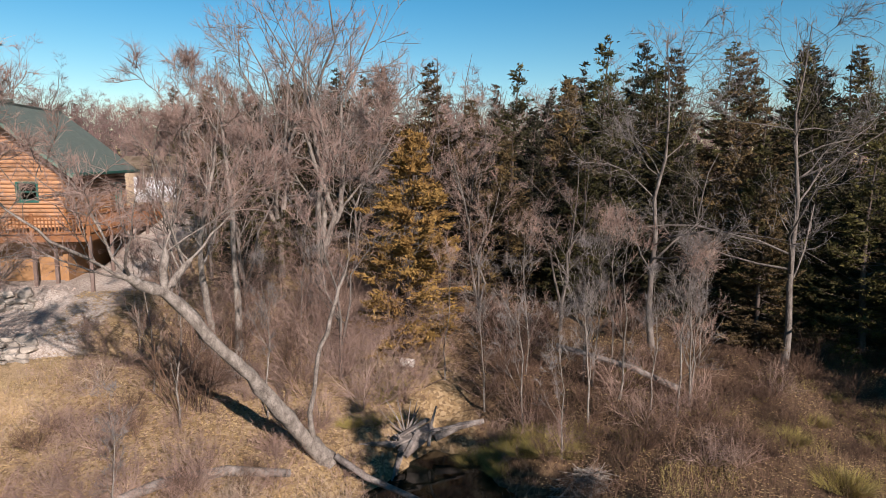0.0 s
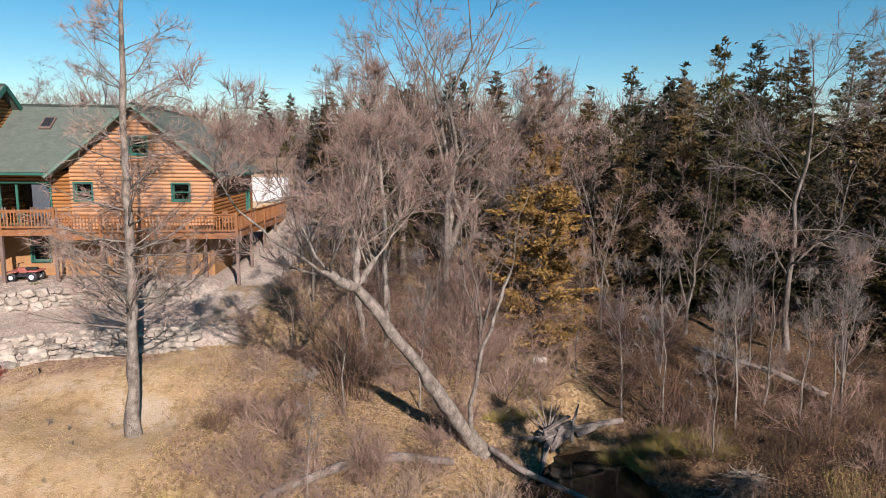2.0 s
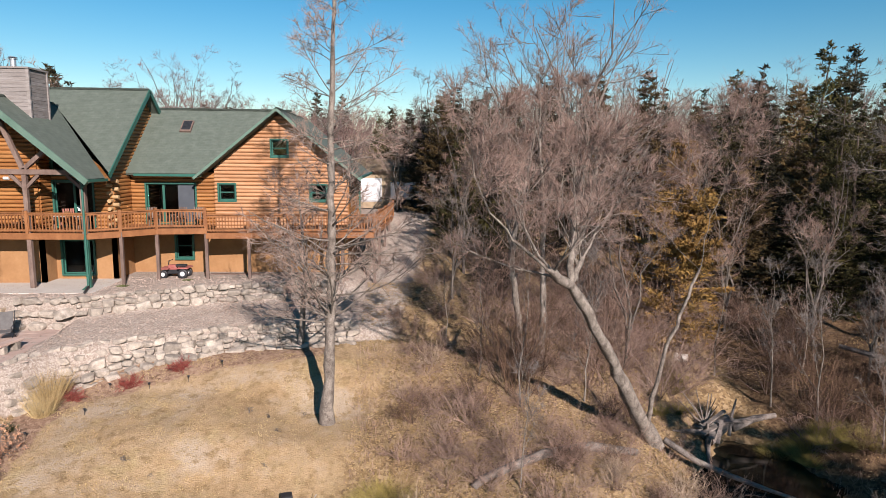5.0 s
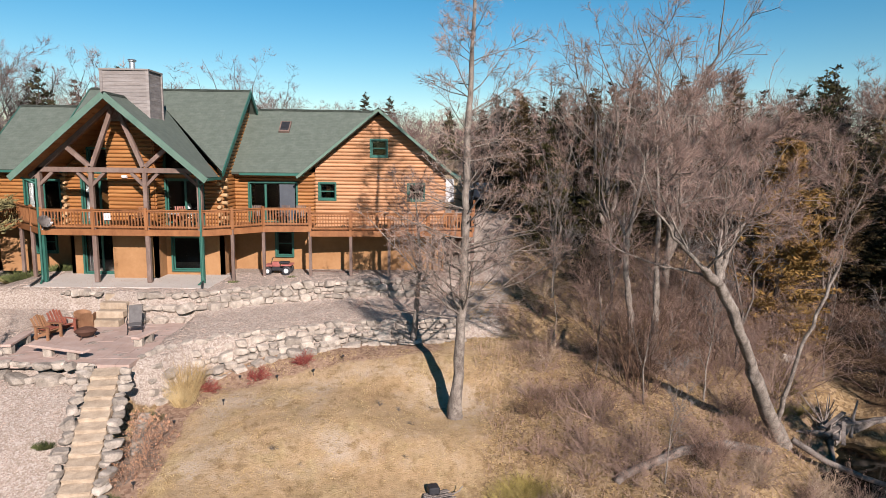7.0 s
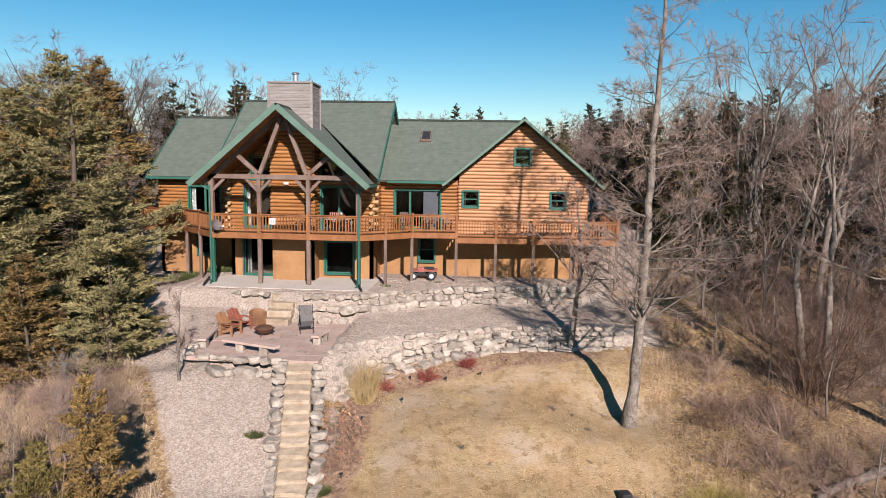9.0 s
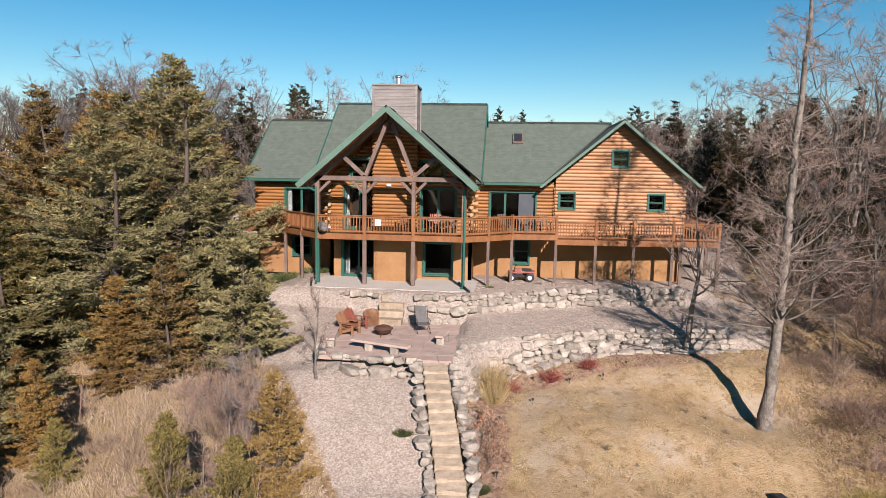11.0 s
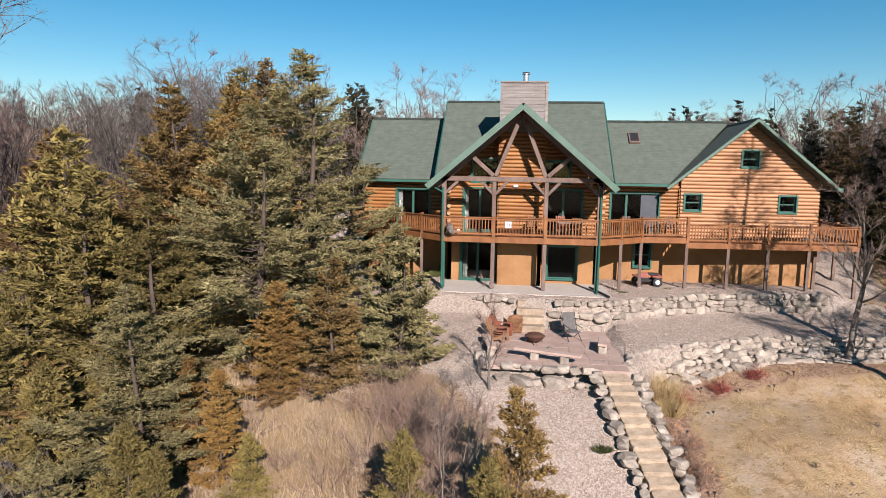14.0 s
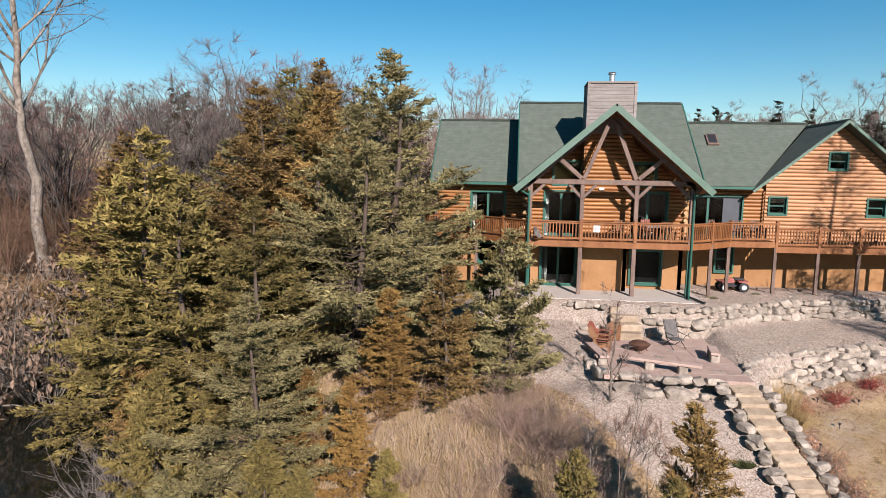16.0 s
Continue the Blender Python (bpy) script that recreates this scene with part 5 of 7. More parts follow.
box(bm, 0.04, 0.08, -0.026, -0.02, -0.05, 0.12)
part("marking", bm, M_CHIMNEY, sign, "two faint grey bars")
# planks lying against the basement wall
bm = nb()
beam(bm, (-20.6, 33.7, -0.04), (-17.9, 33.55, -0.04), 0.28, 0.1)
tagged(part("plank_stack", bm, M_TIMBER, bevel=0.01), "weathered planks lying under the deck", "planks")

# cart on the lawn's lower edge
cart = tagged(root("garden_cart", -13.6, 18.1, hz(-13.6, 18.1) - 0.03, 15), "small black garden cart with pale slats", "cart")
bm = nb()
box(bm, -0.6, 0.6, -0.45, 0.45, 0.33, 0.38)
part("tray", bm, M_DARK, cart)
for k in range(5):
    bm = nb()
    beam(bm, (-0.95 + 0.05 * k, -0.42 + 0.19 * k, 0.42), (0.85 - 0.06 * k, -0.36 + 0.2 * k, 0.45 + 0.03 * (k % 2)), 0.1, 0.04)
    part("slat", bm, M_DEADWOOD, cart, "bleached grey wooden slat")
bm = nb()
box(bm, -0.5, 0.1, 0.1, 0.7, 0.42, 0.85)
part("box", bm, M_DARK, cart, bevel=0.05)
bm = nb()
tube(bm, [(0.6, 0, 0.35), (1.1, -0.1, 0.6), (1.3, -0.1, 0.9)], 0.025, 6)
part("handle", bm, M_STEEL, cart)
for sx in (-0.42, 0.42):
    for sy in (-0.5, 0.5):
        bm = nb()
        tube(bm, [(sx, sy - 0.05, 0.2), (sx, sy + 0.05, 0.2)], 0.2, 14)
        part("wheel", bm, M_DARK, cart)

cart.scale = (0.62, 0.62, 0.55)

# garage behind the house
gar = tagged(root("garage", -12.5, 52, 2.6), "tan garage with a white door behind the house", "garage")


def gp(name, c, material, label=""):
    bm = nb()
    box(bm, c[0] + 12.5, c[1] + 12.5, c[2] - 52, c[3] - 52, c[4] - 2.6, c[5] - 2.6)
    return part(name, bm, material, gar, label)


gp("wall", (-16.0, -9.2, 52.2, 58, 2.2, 5.35), M_TAN, "tan siding wall")
gp("door", (-14.95, -11.9, 52.12, 52.2, 2.75, 4.7), M_WHITE, "white garage door")
for k in range(3):
    gp("door_panel", (-14.85, -12.0, 52.08, 52.12, 2.85 + 0.62 * k, 3.38 + 0.62 * k), M_WHITE)
bm = nb()
v = [bm.verts.new(p) for p in ((-3.8, -0.4, 2.72), (3.6, -0.4, 2.72), (3.6, 3.1, 3.7), (-3.8, 3.1, 3.7), (-3.8, 6.5, 2.72), (3.6, 6.5, 2.72))]
bm.faces.new((v[0], v[1], v[2], v[3]))
bm.faces.new((v[3], v[2], v[5], v[4]))
bmesh.ops.solidify(bm, geom=list(bm.faces), thickness=0.12)
part("roof", bm, M_TAN, gar, "tan metal roof")
trl = tagged(root("utility_trailer", -9.9, 50.5, 2.7, 12), "white enclosed trailer parked behind the house", "trailer")
bm = nb()
box(bm, -1.1, 1.1, -0.9, 0.9, 0.4, 1.75)
part("body", bm, M_WHITE, trl, bevel=0.05)
for sx in (-0.5, 0.5):
    bm = nb()
    tube(bm, [(sx, -0.98, 0.3), (sx, -0.8, 0.3)], 0.3, 14)
    part("wheel", bm, M_DARK, trl)

# white drum in the ravine
bm = nb()
tube(bm, [(-0.32, 0, 0.2), (-0.3, 0, 0.2), (0.3, 0, 0.2), (0.32, 0, 0.2)], [0.14, 0.2, 0.2, 0.14], 14)
ob = part("plastic_drum", bm, M_CONCRETE)
ob.matrix_basis = pose(3.25, 27.4, hz(3.25, 27.4) + 0.25, 0, 5, -15)
tagged(ob, "dirty white plastic drum lying in the ravine", "drum")


# ---- dead wood ----
def dead_log(label, pts, radii, material=None):
    bm = nb()
    tube(bm, pts, radii, 10)
    me = part("fallen_log", bm, material or M_DEADWOOD, smooth=True)
    return tagged(me, label, "log", "fallen logs")


dead_log("long pale fallen log on the creek bank", [(-7.68, 18.25, hz(-7.68, 18.25)), (-7.45, 18.4, hz(-7.45, 18.4) + 0.1), (-6.9, 18.55, hz(-6.9, 18.55) + 0.14), (-5.2, 19.05, hz(-5.2, 19.05) + 0.2), (-3.4, 19.6, hz(-3.4, 19.6) + 0.22), (-1.5, 20.2, hz(-1.5, 20.2) + 0.22)], [0.14, 0.15, 0.145, 0.16, 0.17, 0.13])
dead_log("bare dead branch reaching into the water", [(0.0, 21.3, -4.2), (1.1, 20.8, -4.85), (2.2, 20.3, -5.2), (3.3, 19.4, -5.35), (4.6, 18.4, -5.45)], [0.13, 0.12, 0.1, 0.07, 0.03])
dead_log("short bleached log by the water", [(-0.2, 22.6, -4.3), (1.0, 22.9, -4.6), (2.0, 23.2, -4.7)], [0.12, 0.11, 0.07])
dead_log("bleached log beside the root plate", [(3.9, 23.5, -4.75), (5.0, 23.8, -4.5), (6.0, 23.9, -4.4)], [0.2, 0.15, 0.1])
dead_log("pale fallen trunk among saplings", [(9.5, 25.2, hz(9.5, 25.2) + 1.6), (12.0, 23.4, hz(12, 23.4) + 0.9), (13.6, 22.2, hz(13.6, 22.2) + 0.3)], [0.1, 0.12, 0.13])
stump = tagged(root("uprooted_stump", 3.1, 23.3, -5.05), "bleached uprooted stump with splayed roots at the water", "stump")
bm = nb()
tube(bm, [(-0.6, -0.3, 0.1), (0, 0, 0.35), (0.7, 0.3, 0.6)], [0.4, 0.36, 0.24], 12)
part("trunk", bm, M_DEADWOOD, stump)
for k in range(11):
    a = rr.uniform(0, 6.28)
    bm = nb()
    d = Vector((-0.7 + 0.5 * math.cos(a), 0.8 * math.sin(a) - 0.4, 0.5 * math.cos(a * 1.7)))
    tube(bm, [(-0.4, -0.2, 0.25), Vector((-0.5, -0.2, 0.25)) + d * 0.6, Vector((-0.5, -0.2, 0.25)) + d * rr.uniform(1.0, 1.5)], [0.16, 0.1, 0.03], 7)
    part("root", bm, M_DEADWOOD, stump)
for a_, b_, w_ in (((-1.0, -0.8, 0.5), (0.7, 0.1, 0.75), 0.2), ((-0.85, -0.35, 0.55), (0.6, 0.55, 0.9), 0.17), ((-0.7, -1.0, 0.4), (0.2, 0.3, 0.62), 0.24), ((-0.1, -0.3, 0.72), (2.1, 0.35, 0.66), 0.16), ((-0.55, -1.25, 0.3), (0.1, -0.2, 0.8), 0.14)):
    bm = nb()
    beam(bm, a_, b_, w_, 0.07)
    part("plank", bm, M_DEADWOOD, stump)
for k in range(10):
    a = rr.uniform(0.3, 2.8)
    bm = nb()
    p = Vector((-0.35, 0.35, 0.4))
    d = Vector((math.cos(a), 0.35 * math.sin(a) + rr.uniform(-0.2, 0.3), 0.9 * math.sin(a)))
    tube(bm, [p, p + d * 0.5, p + d * rr.uniform(0.9, 1.5) + Vector((rr.uniform(-0.2, 0.2), 0, 0.12))], [0.05, 0.035, 0.012], 5)
    part("root", bm, M_DEADWOOD, stump)
bm = nb()
tube(bm, [(0.5, -0.15, 0.1), (0.62, 0.0, 0.9), (0.85, 0.15, 1.6)], [0.08, 0.065, 0.03], 7)
part("snag", bm, M_DEADWOOD, stump)
# ---- trees and brush ----


def frames_of(d):
    """Two directions across each direction of an (n, 3) array."""
    ref = np.where(np.abs(d[:, 2:3]) < 0.9, np.array([[0, 0, 1.0]]), np.array([[1.0, 0, 0]]))
    s = np.cross(d, ref)
    s /= np.linalg.norm(s, axis=1, keepdims=True) + 1e-9
    return s, np.cross(s, d)


def tubes(P, Rr, sides):
    """P: (n, k, 3) polylines, Rr: (n, k) radii. Open tubes that end in their last ring; a zero radius ends in a point."""
    n, k, _ = P.shape
    d = np.gradient(P, axis=1)
    d /= np.linalg.norm(d, axis=2, keepdims=True) + 1e-9
    s, u = frames_of(d.reshape(-1, 3))
    s, u = s.reshape(n, k, 1, 3), u.reshape(n, k, 1, 3)
    a = np.arange(sides) * 2 * np.pi / sides
    ring = P[:, :, None] + Rr[:, :, None, None] * (s * np.cos(a)[None, None, :, None] + u * np.sin(a)[None, None, :, None])
    V = ring.reshape(-1, 3)
    b = (np.arange(n) * k * sides)[:, None, None] + (np.arange(k - 1) * sides)[None, :, None]
    i, j = np.arange(sides), (np.arange(sides) + 1) % sides
    Fq = np.stack([b + i, b + j, b + sides + j, b + sides + i], -1).reshape(-1, 4)
    return V, Fq


def spikes(P, D, L, r, sides=3):
    """Slender pointed pieces: from P along D, L long, r thick at the foot."""
    s, u = frames_of(D)
    n = len(P)
    a = np.arange(sides) * 2 * np.pi / sides
    ring = P[:, None] + r[:, None, None] * (s[:, None] * np.cos(a)[None, :, None] + u[:, None] * np.sin(a)[None, :, None])
    tip = (P + D * L[:, None])[:, None]
    V = np.concatenate([ring, tip], 1).reshape(-1, 3)
    b = (np.arange(n) * (sides + 1))[:, None]
    i, j = np.arange(sides), (np.arange(sides) + 1) % sides
    Ft = np.stack([b + i, b + j, np.broadcast_to(b + sides, (n, sides))], -1).reshape(-1, 3)
    return V, Ft


def slivers(P, D, L, w, rng):
    """Fine flat shoots and leaf sprays: from P along D, L long, w wide at the foot."""
    n = len(P)
    s = rng.normal(0, 1, (n, 3))
    s = s - D * (s * D).sum(1, keepdims=True)
    s *= (w * 0.5 / (np.linalg.norm(s, axis=1) + 1e-9))[:, None]
    V = np.stack([P - s, P + s, P + D * L[:, None]], 1).reshape(-1, 3)
    return V, np.arange(3 * n).reshape(n, 3)


def unit(v):
    return v / (np.linalg.norm(v, axis=-1, keepdims=True) + 1e-9)


def children(rng, P, Rr, n, u0, u1, angle, length, bend, k, wobble, ratio, thin=0.55, lift=False):
    """n branches from each polyline of P, leaving it between u0 and u1 of its length at about that angle."""
    m, kk, _ = P.shape
    u = rng.uniform(u0, u1, (m, n))
    f = u * (kk - 1)
    i = np.clip(f.astype(int), 0, kk - 2)
    w = (f - i)[..., None]
    rows = np.arange(m)[:, None]
    base = P[rows, i] * (1 - w) + P[rows, i + 1] * w
    d = unit(P[rows, i + 1] - P[rows, i])
    rad = Rr[rows, i] * (1 - w[..., 0]) + Rr[rows, i + 1] * w[..., 0]
    plen = np.linalg.norm(np.diff(P, axis=1), axis=2).sum(1)[:, None]
    s, t = frames_of(d.reshape(-1, 3))
    az = rng.uniform(0, 2 * np.pi, m * n)[:, None]
    side = s * np.cos(az) + t * np.sin(az)
    if lift:
        side = side * np.where(side[:, 2:3] < -0.1, -1, 1)
    an = np.radians(rng.normal(angle, 11, m * n))[:, None]
    dr = unit(d.reshape(-1, 3) * np.cos(an) + side * np.sin(an))
    L = (plen * length * (1.15 - 0.65 * (u - u0) / (u1 - u0 + 1e-9)) * rng.uniform(0.6, 1.3, (m, n))).reshape(-1)
    pts = [base.reshape(-1, 3)]
    for _ in range(k - 1):
        dr = unit(dr + np.array([0, 0, bend]) + rng.normal(0, wobble, dr.shape))
        pts.append(pts[-1] + dr * (L / (k - 1))[:, None])
    R0 = np.maximum(rad.reshape(-1) * thin, 0.004)
    return np.stack(pts, 1), R0[:, None] * np.linspace(1, ratio, k)[None]


def joined(parts):
    V, Fs, o = [], [], 0
    for v, f in parts:
        V.append(v)
        Fs += (f + o).tolist()
        o += len(v)
    return np.concatenate(V), Fs


def bare_tree(name, seed, h, r, stems=None, clear=0.35, limbs=12, n2=6, n3=6, n4=6, spread=42, up=0.12, lim_len=0.36, twig=0.5, twig_r=0.007, bark=None, twigs=None, wob=0.07, droop=0.0, cheap=False, limb_r=0.5, stem_scale=None, fork=0, thick=0.008, haze=1.0, fan=0.55):
    """A leafless tree at the origin: trunk and limbs as one part, the twigs of its crown as the other. stems: polylines of the trunks."""
    rng = np.random.default_rng(seed)
    if stems is None:
        z = np.linspace(0, 1, 9)
        x = np.cumsum(rng.normal(0, 0.022, 9)) * h * 0.5
        y = np.cumsum(rng.normal(0, 0.022, 9)) * h * 0.5
        stems = [np.stack([x - x[0], y - y[0], z * h], 1)]
    S = np.stack([np.asarray(s, float) for s in stems])
    kk = S.shape[1]
    if r > 0.16:
        fine = np.linspace(0, kk - 1, 4 * kk - 3)
        S = np.stack([np.stack([np.interp(fine, np.arange(kk), s[:, c]) for c in range(3)], 1) for s in S])
        S[:, 1:] += np.random.default_rng(seed + 500).normal(0, 0.09 * r, (1, S.shape[1] - 1, 3))
        kk, fork = S.shape[1], fork * 4
    t = np.linspace(0, 1, kk)
    R0 = r * (1 - 0.9 * t) + 0.22 * r * np.exp(-t * 26)
    RS = np.tile(R0, (len(S), 1)) * np.array(stem_scale or [1.0] * len(S))[:, None]
    if r > 0.16:
        RS = RS * np.random.default_rng(seed + 600).uniform(0.9, 1.1, (1, kk))
    if fork:
        RS[:, fork:] *= 0.38
    P1, R1 = children(rng, S, RS, limbs, clear, 0.97, spread, lim_len, up, 6, wob, 0.3, limb_r, fork > 0)
    P2, R2 = children(rng, P1, R1, n2, 0.2, 1.0, 40, 0.42, up * 0.8, 4 if cheap else 5, wob * 1.3, 0.35, 0.6)
    P3, R3 = children(rng, P2, R2, n3, 0.15, 1.0, 38, 0.5, up * 0.5 - droop, 3, wob * 1.6, 0.5, 0.65)
    bole = tubes(S, RS, 9)
    if r > 0.16:  # ridged bark
        mid = np.repeat(S.reshape(-1, 3), 9, axis=0)
        bole = (mid + (bole[0] - mid) * np.random.default_rng(seed + 700).uniform(0.86, 1.16, (len(mid), 1)), bole[1])
    trunk = joined([bole, tubes(P1, R1, 5), tubes(P2, np.maximum(R2, thick), 3 if cheap else 4)])
    m = len(P3)
    n = int(n4 * haze)
    w = rng.uniform(0.15, 1.0, (m, n, 1))
    base = P3[:, None, 0] * (1 - w) + P3[:, None, -1] * w
    d0 = unit(P3[:, -1] - P3[:, 0])[:, None]
    dd = unit(d0 + rng.normal(0, fan, (m, n, 3)) + np.array([0, 0, 0.15 - 2.5 * droop]))
    base, dd = base.reshape(-1, 3), dd.reshape(-1, 3)
    L = rng.uniform(0.5, 1.4, len(base)) * twig
    shoots = spikes(P3[:, 0], d0[:, 0], np.linalg.norm(P3[:, -1] - P3[:, 0], axis=1), np.full(m, twig_r * 1.5)) if cheap else tubes(P3, np.maximum(R3, twig_r * 1.3), 3)
    crown = joined([shoots, slivers(base, dd, L, np.full(len(base), twig_r * 2.3), rng)])
    a, b = raw_mesh("trunk", *trunk, True), raw_mesh("crown", *crown)
    a.materials.append(bark or M_BARK)
    b.materials.append(twigs or M_TWIG)
    return (name, a, b)


def shrub(name, seed, h, stems=14, n2=5, n3=7, lean=0.5, r=0.018, twigs=None, twig_r=0.0045, twig=0.32):
    rng = np.random.default_rng(seed)
    k = 5
    az = rng.uniform(0, 2 * np.pi, stems)
    base = np.stack([np.cos(az), np.sin(az), 0 * az], 1) * rng.uniform(0, 0.25, (stems, 1)) * h * 0.5
    d = unit(np.stack([np.cos(az) * lean, np.sin(az) * lean, np.ones(stems)], 1) + rng.normal(0, 0.2, (stems, 3)))
    L = h * rng.uniform(0.6, 1.1, stems)
    pts = [base]
    for _ in range(k - 1):
        d = unit(d + rng.normal(0, 0.22, d.shape))
        pts.append(pts[-1] + d * (L / (k - 1))[:, None])
    S = np.stack(pts, 1)
    RS = r * np.linspace(1, 0.3, k)[None] * rng.uniform(0.6, 1.2, (stems, 1))
    P2, R2 = children(rng, S, RS, n2, 0.2, 1.0, 46, 0.5, 0.0, 3, 0.2, 0.4, 0.6)
    m = len(P2)
    w = rng.uniform(0.1, 1, (m, n3, 1))
    b = (P2[:, None, 0] * (1 - w) + P2[:, None, -1] * w).reshape(-1, 3)
    dd = unit(unit(P2[:, -1] - P2[:, 0])[:, None] + rng.normal(0, 0.5, (m, n3, 3))).reshape(-1, 3)
    me = raw_mesh(name, *joined([tubes(S, RS, 3), spikes(P2[:, 0], unit(P2[:, -1] - P2[:, 0]), np.linalg.norm(P2[:, -1] - P2[:, 0], axis=1), np.full(m, twig_r * 1.6)), slivers(b, dd, rng.uniform(0.5, 1.4, len(b)) * twig, np.full(len(b), twig_r * 2.3), rng)]))
    me.materials.append(twigs or M_BRUSH)
    return me


def cedar(name, seed, h, r, sprays=30000, foliage=None, taper=0.8, low=0.05, size=0.22, gap=0.06, per=16):
    """A red cedar: a trunk and a ragged crown of many small sprays on rising boughs."""
    rng = np.random.default_rng(seed)
    nb_ = int(50 + h * 10)
    u = np.sort(rng.uniform(low, 0.99, nb_))
    az = rng.uniform(0, 2 * np.pi, nb_)
    prof = (1 - u) ** taper * (0.35 + 0.65 * smooth((u - low + 0.12) / 0.3))
    L = r * prof * rng.uniform(0.5, 1.3, nb_) + 0.12
    rise = np.radians(4 + 34 * u ** 1.5 + rng.normal(0, 8, nb_))
    d = np.stack([np.cos(az) * np.cos(rise), np.sin(az) * np.cos(rise), np.sin(rise)], 1)
    base = np.stack([0 * u, 0 * u, u * h], 1)
    k = 4
    pts = [base]
    for i in range(k - 1):
        d = unit(d + np.array([0, 0, 0.14 if i else -0.12]) + rng.normal(0, 0.1, d.shape))
        pts.append(pts[-1] + d * (L / (k - 1))[:, None])
    B = np.stack(pts, 1)
    RB = np.maximum(0.012 * h * (1 - u) * 0.35, 0.008)[:, None] * np.linspace(1, 0.3, k)[None]
    z = np.linspace(0, 1, 6)
    S = np.stack([0.02 * h * np.sin(z * 4 + seed), 0.02 * h * np.cos(z * 3 + seed) - 0.02 * h, z * h], 1)[None]
    RS = (0.017 * h * (1 - 0.95 * z))[None]
    wgt = L / L.sum()
    nc = sprays // per
    pick = rng.choice(nb_, nc, p=wgt)
    w = gap + (1 - gap) * rng.uniform(0, 1, nc) ** 0.7
    f = w * (k - 1)
    i = np.clip(f.astype(int), 0, k - 2)
    w_ = (f - i)[:, None]
    C = B[pick, i] * (1 - w_) + B[pick, i + 1] * w_
    bd = unit(B[pick, i + 1] - B[pick, i])
    side = unit(rng.normal(0, 1, (nc, 3)) * np.array([1, 1, 0.22]))
    axis = unit(bd * np.array([1, 1, 0.8]) + side * 0.8 - np.array([0, 0, 0.06]))
    reach = (0.12 + size * 0.8 + 0.2 * L[pick] * (1.2 - w)) * rng.uniform(0.7, 1.3, nc)
    v = rng.uniform(0, 1, (nc, per, 1))
    P = C[:, None] + axis[:, None] * reach[:, None, None] * v + rng.normal(0, 1, (nc, per, 3)) * np.array([1, 1, 0.3]) * ((0.05 + 0.35 * size) * (1.25 - v))
    D = unit(axis[:, None] * 1.2 + rng.normal(0, 0.45, (nc, per, 3)) + np.array([0, 0, 0.04]))
    P, D = P.reshape(-1, 3), D.reshape(-1, 3)
    sprays = len(P)
    LL = size * rng.uniform(0.6, 1.5, sprays)
    boughs = tubes(B, RB, 3) if sprays > 12000 else spikes(B[:, 0], unit(B[:, -1] - B[:, 0]), L, RB[:, 0])
    a = raw_mesh("trunk", *joined([tubes(S, RS, 7), boughs]), True)
    b = raw_mesh("crown", *slivers(P - D * LL[:, None] * 0.3, D, LL, LL * rng.uniform(0.26, 0.48, sprays), rng))
    a.materials.append(M_CEDARBARK)
    b.materials.append(foliage or M_CEDAR)
    return (name, a, b)


def plant(kind, x, y, label, category, group, scale=1.0, turn=0.0, z=None, sink=0.05, tilt=(0, 0), wide=1.0):
    name, a, b = kind
    ob = new(name)
    ob.empty_display_size = 0.2
    g = hz(x, y) if z is None else z
    ob.matrix_basis = pose(x, y, g - sink, tilt[0], tilt[1], turn) @ Matrix.Diagonal((scale * wide, scale * wide, scale, 1))
    place("trunk", a, None, ob)
    place("crown", b, None, ob)
    return tagged(ob, label, category, group)


def bush(me, x, y, label, category, group, scale=1.0, turn=0.0, flat=1.0, z=None):
    ob = new(me.name.split(".")[0], me)
    ob.matrix_basis = pose(x, y, (hz(x, y) if z is None else z) - 0.05, 0, 0, turn) @ Matrix.Diagonal((scale, scale, scale * flat, 1))
    return tagged(ob, label, category, group)


rnd = random.Random(7)



def vase(seed, h, n, spread=0.3, fork=0.22):
    """Stems that part low and spread into a round crown."""
    rng = np.random.default_rng(seed)
    out = []
    for i in range(n):
        a = 6.283 * (i + rng.uniform(-0.25, 0.25)) / n
        reach, top = h * spread * rng.uniform(0.55, 1.1), h * rng.uniform(0.8, 1.0)
        u = np.linspace(0, 1, 7)
        v = np.clip((u - fork) / (1 - fork), 0, 1)
        w = reach * v ** 1.15
        pts = np.stack([w * math.cos(a), w * math.sin(a), u * top], 1)
        pts[2:] += rng.normal(0, 0.022 * h, (5, 3)) * np.array([1, 1, 0.3])
        out.append(pts.tolist())
    return out


# trees that stand out
TALL = bare_tree("tall_bare_tree", 11, 19.0, 0.235, stems=[[(0, 0, 0), (0.14, 0, 2.3), (0.24, 0, 4.6), (0.29, 0, 6.9), (0.29, 0, 9.2), (0.34, 0, 11.6), (0.45, 0, 14.0), (0.52, 0, 16.5), (0.6, 0, 19.0)]], clear=0.2, limbs=88, n2=6, n3=5, n4=5, spread=68, up=0.04, lim_len=0.155, twig=0.36, twig_r=0.0052, droop=0.05, cheap=True, thick=0.010, bark=M_BARKPALE, twigs=M_TWIGPALE, limb_r=0.23, wob=0.11)
plant(TALL, -12.94, 22.07, "tall slim bare tree with pale bark on the lawn's edge", "tree", "bare trees", z=-3.63)
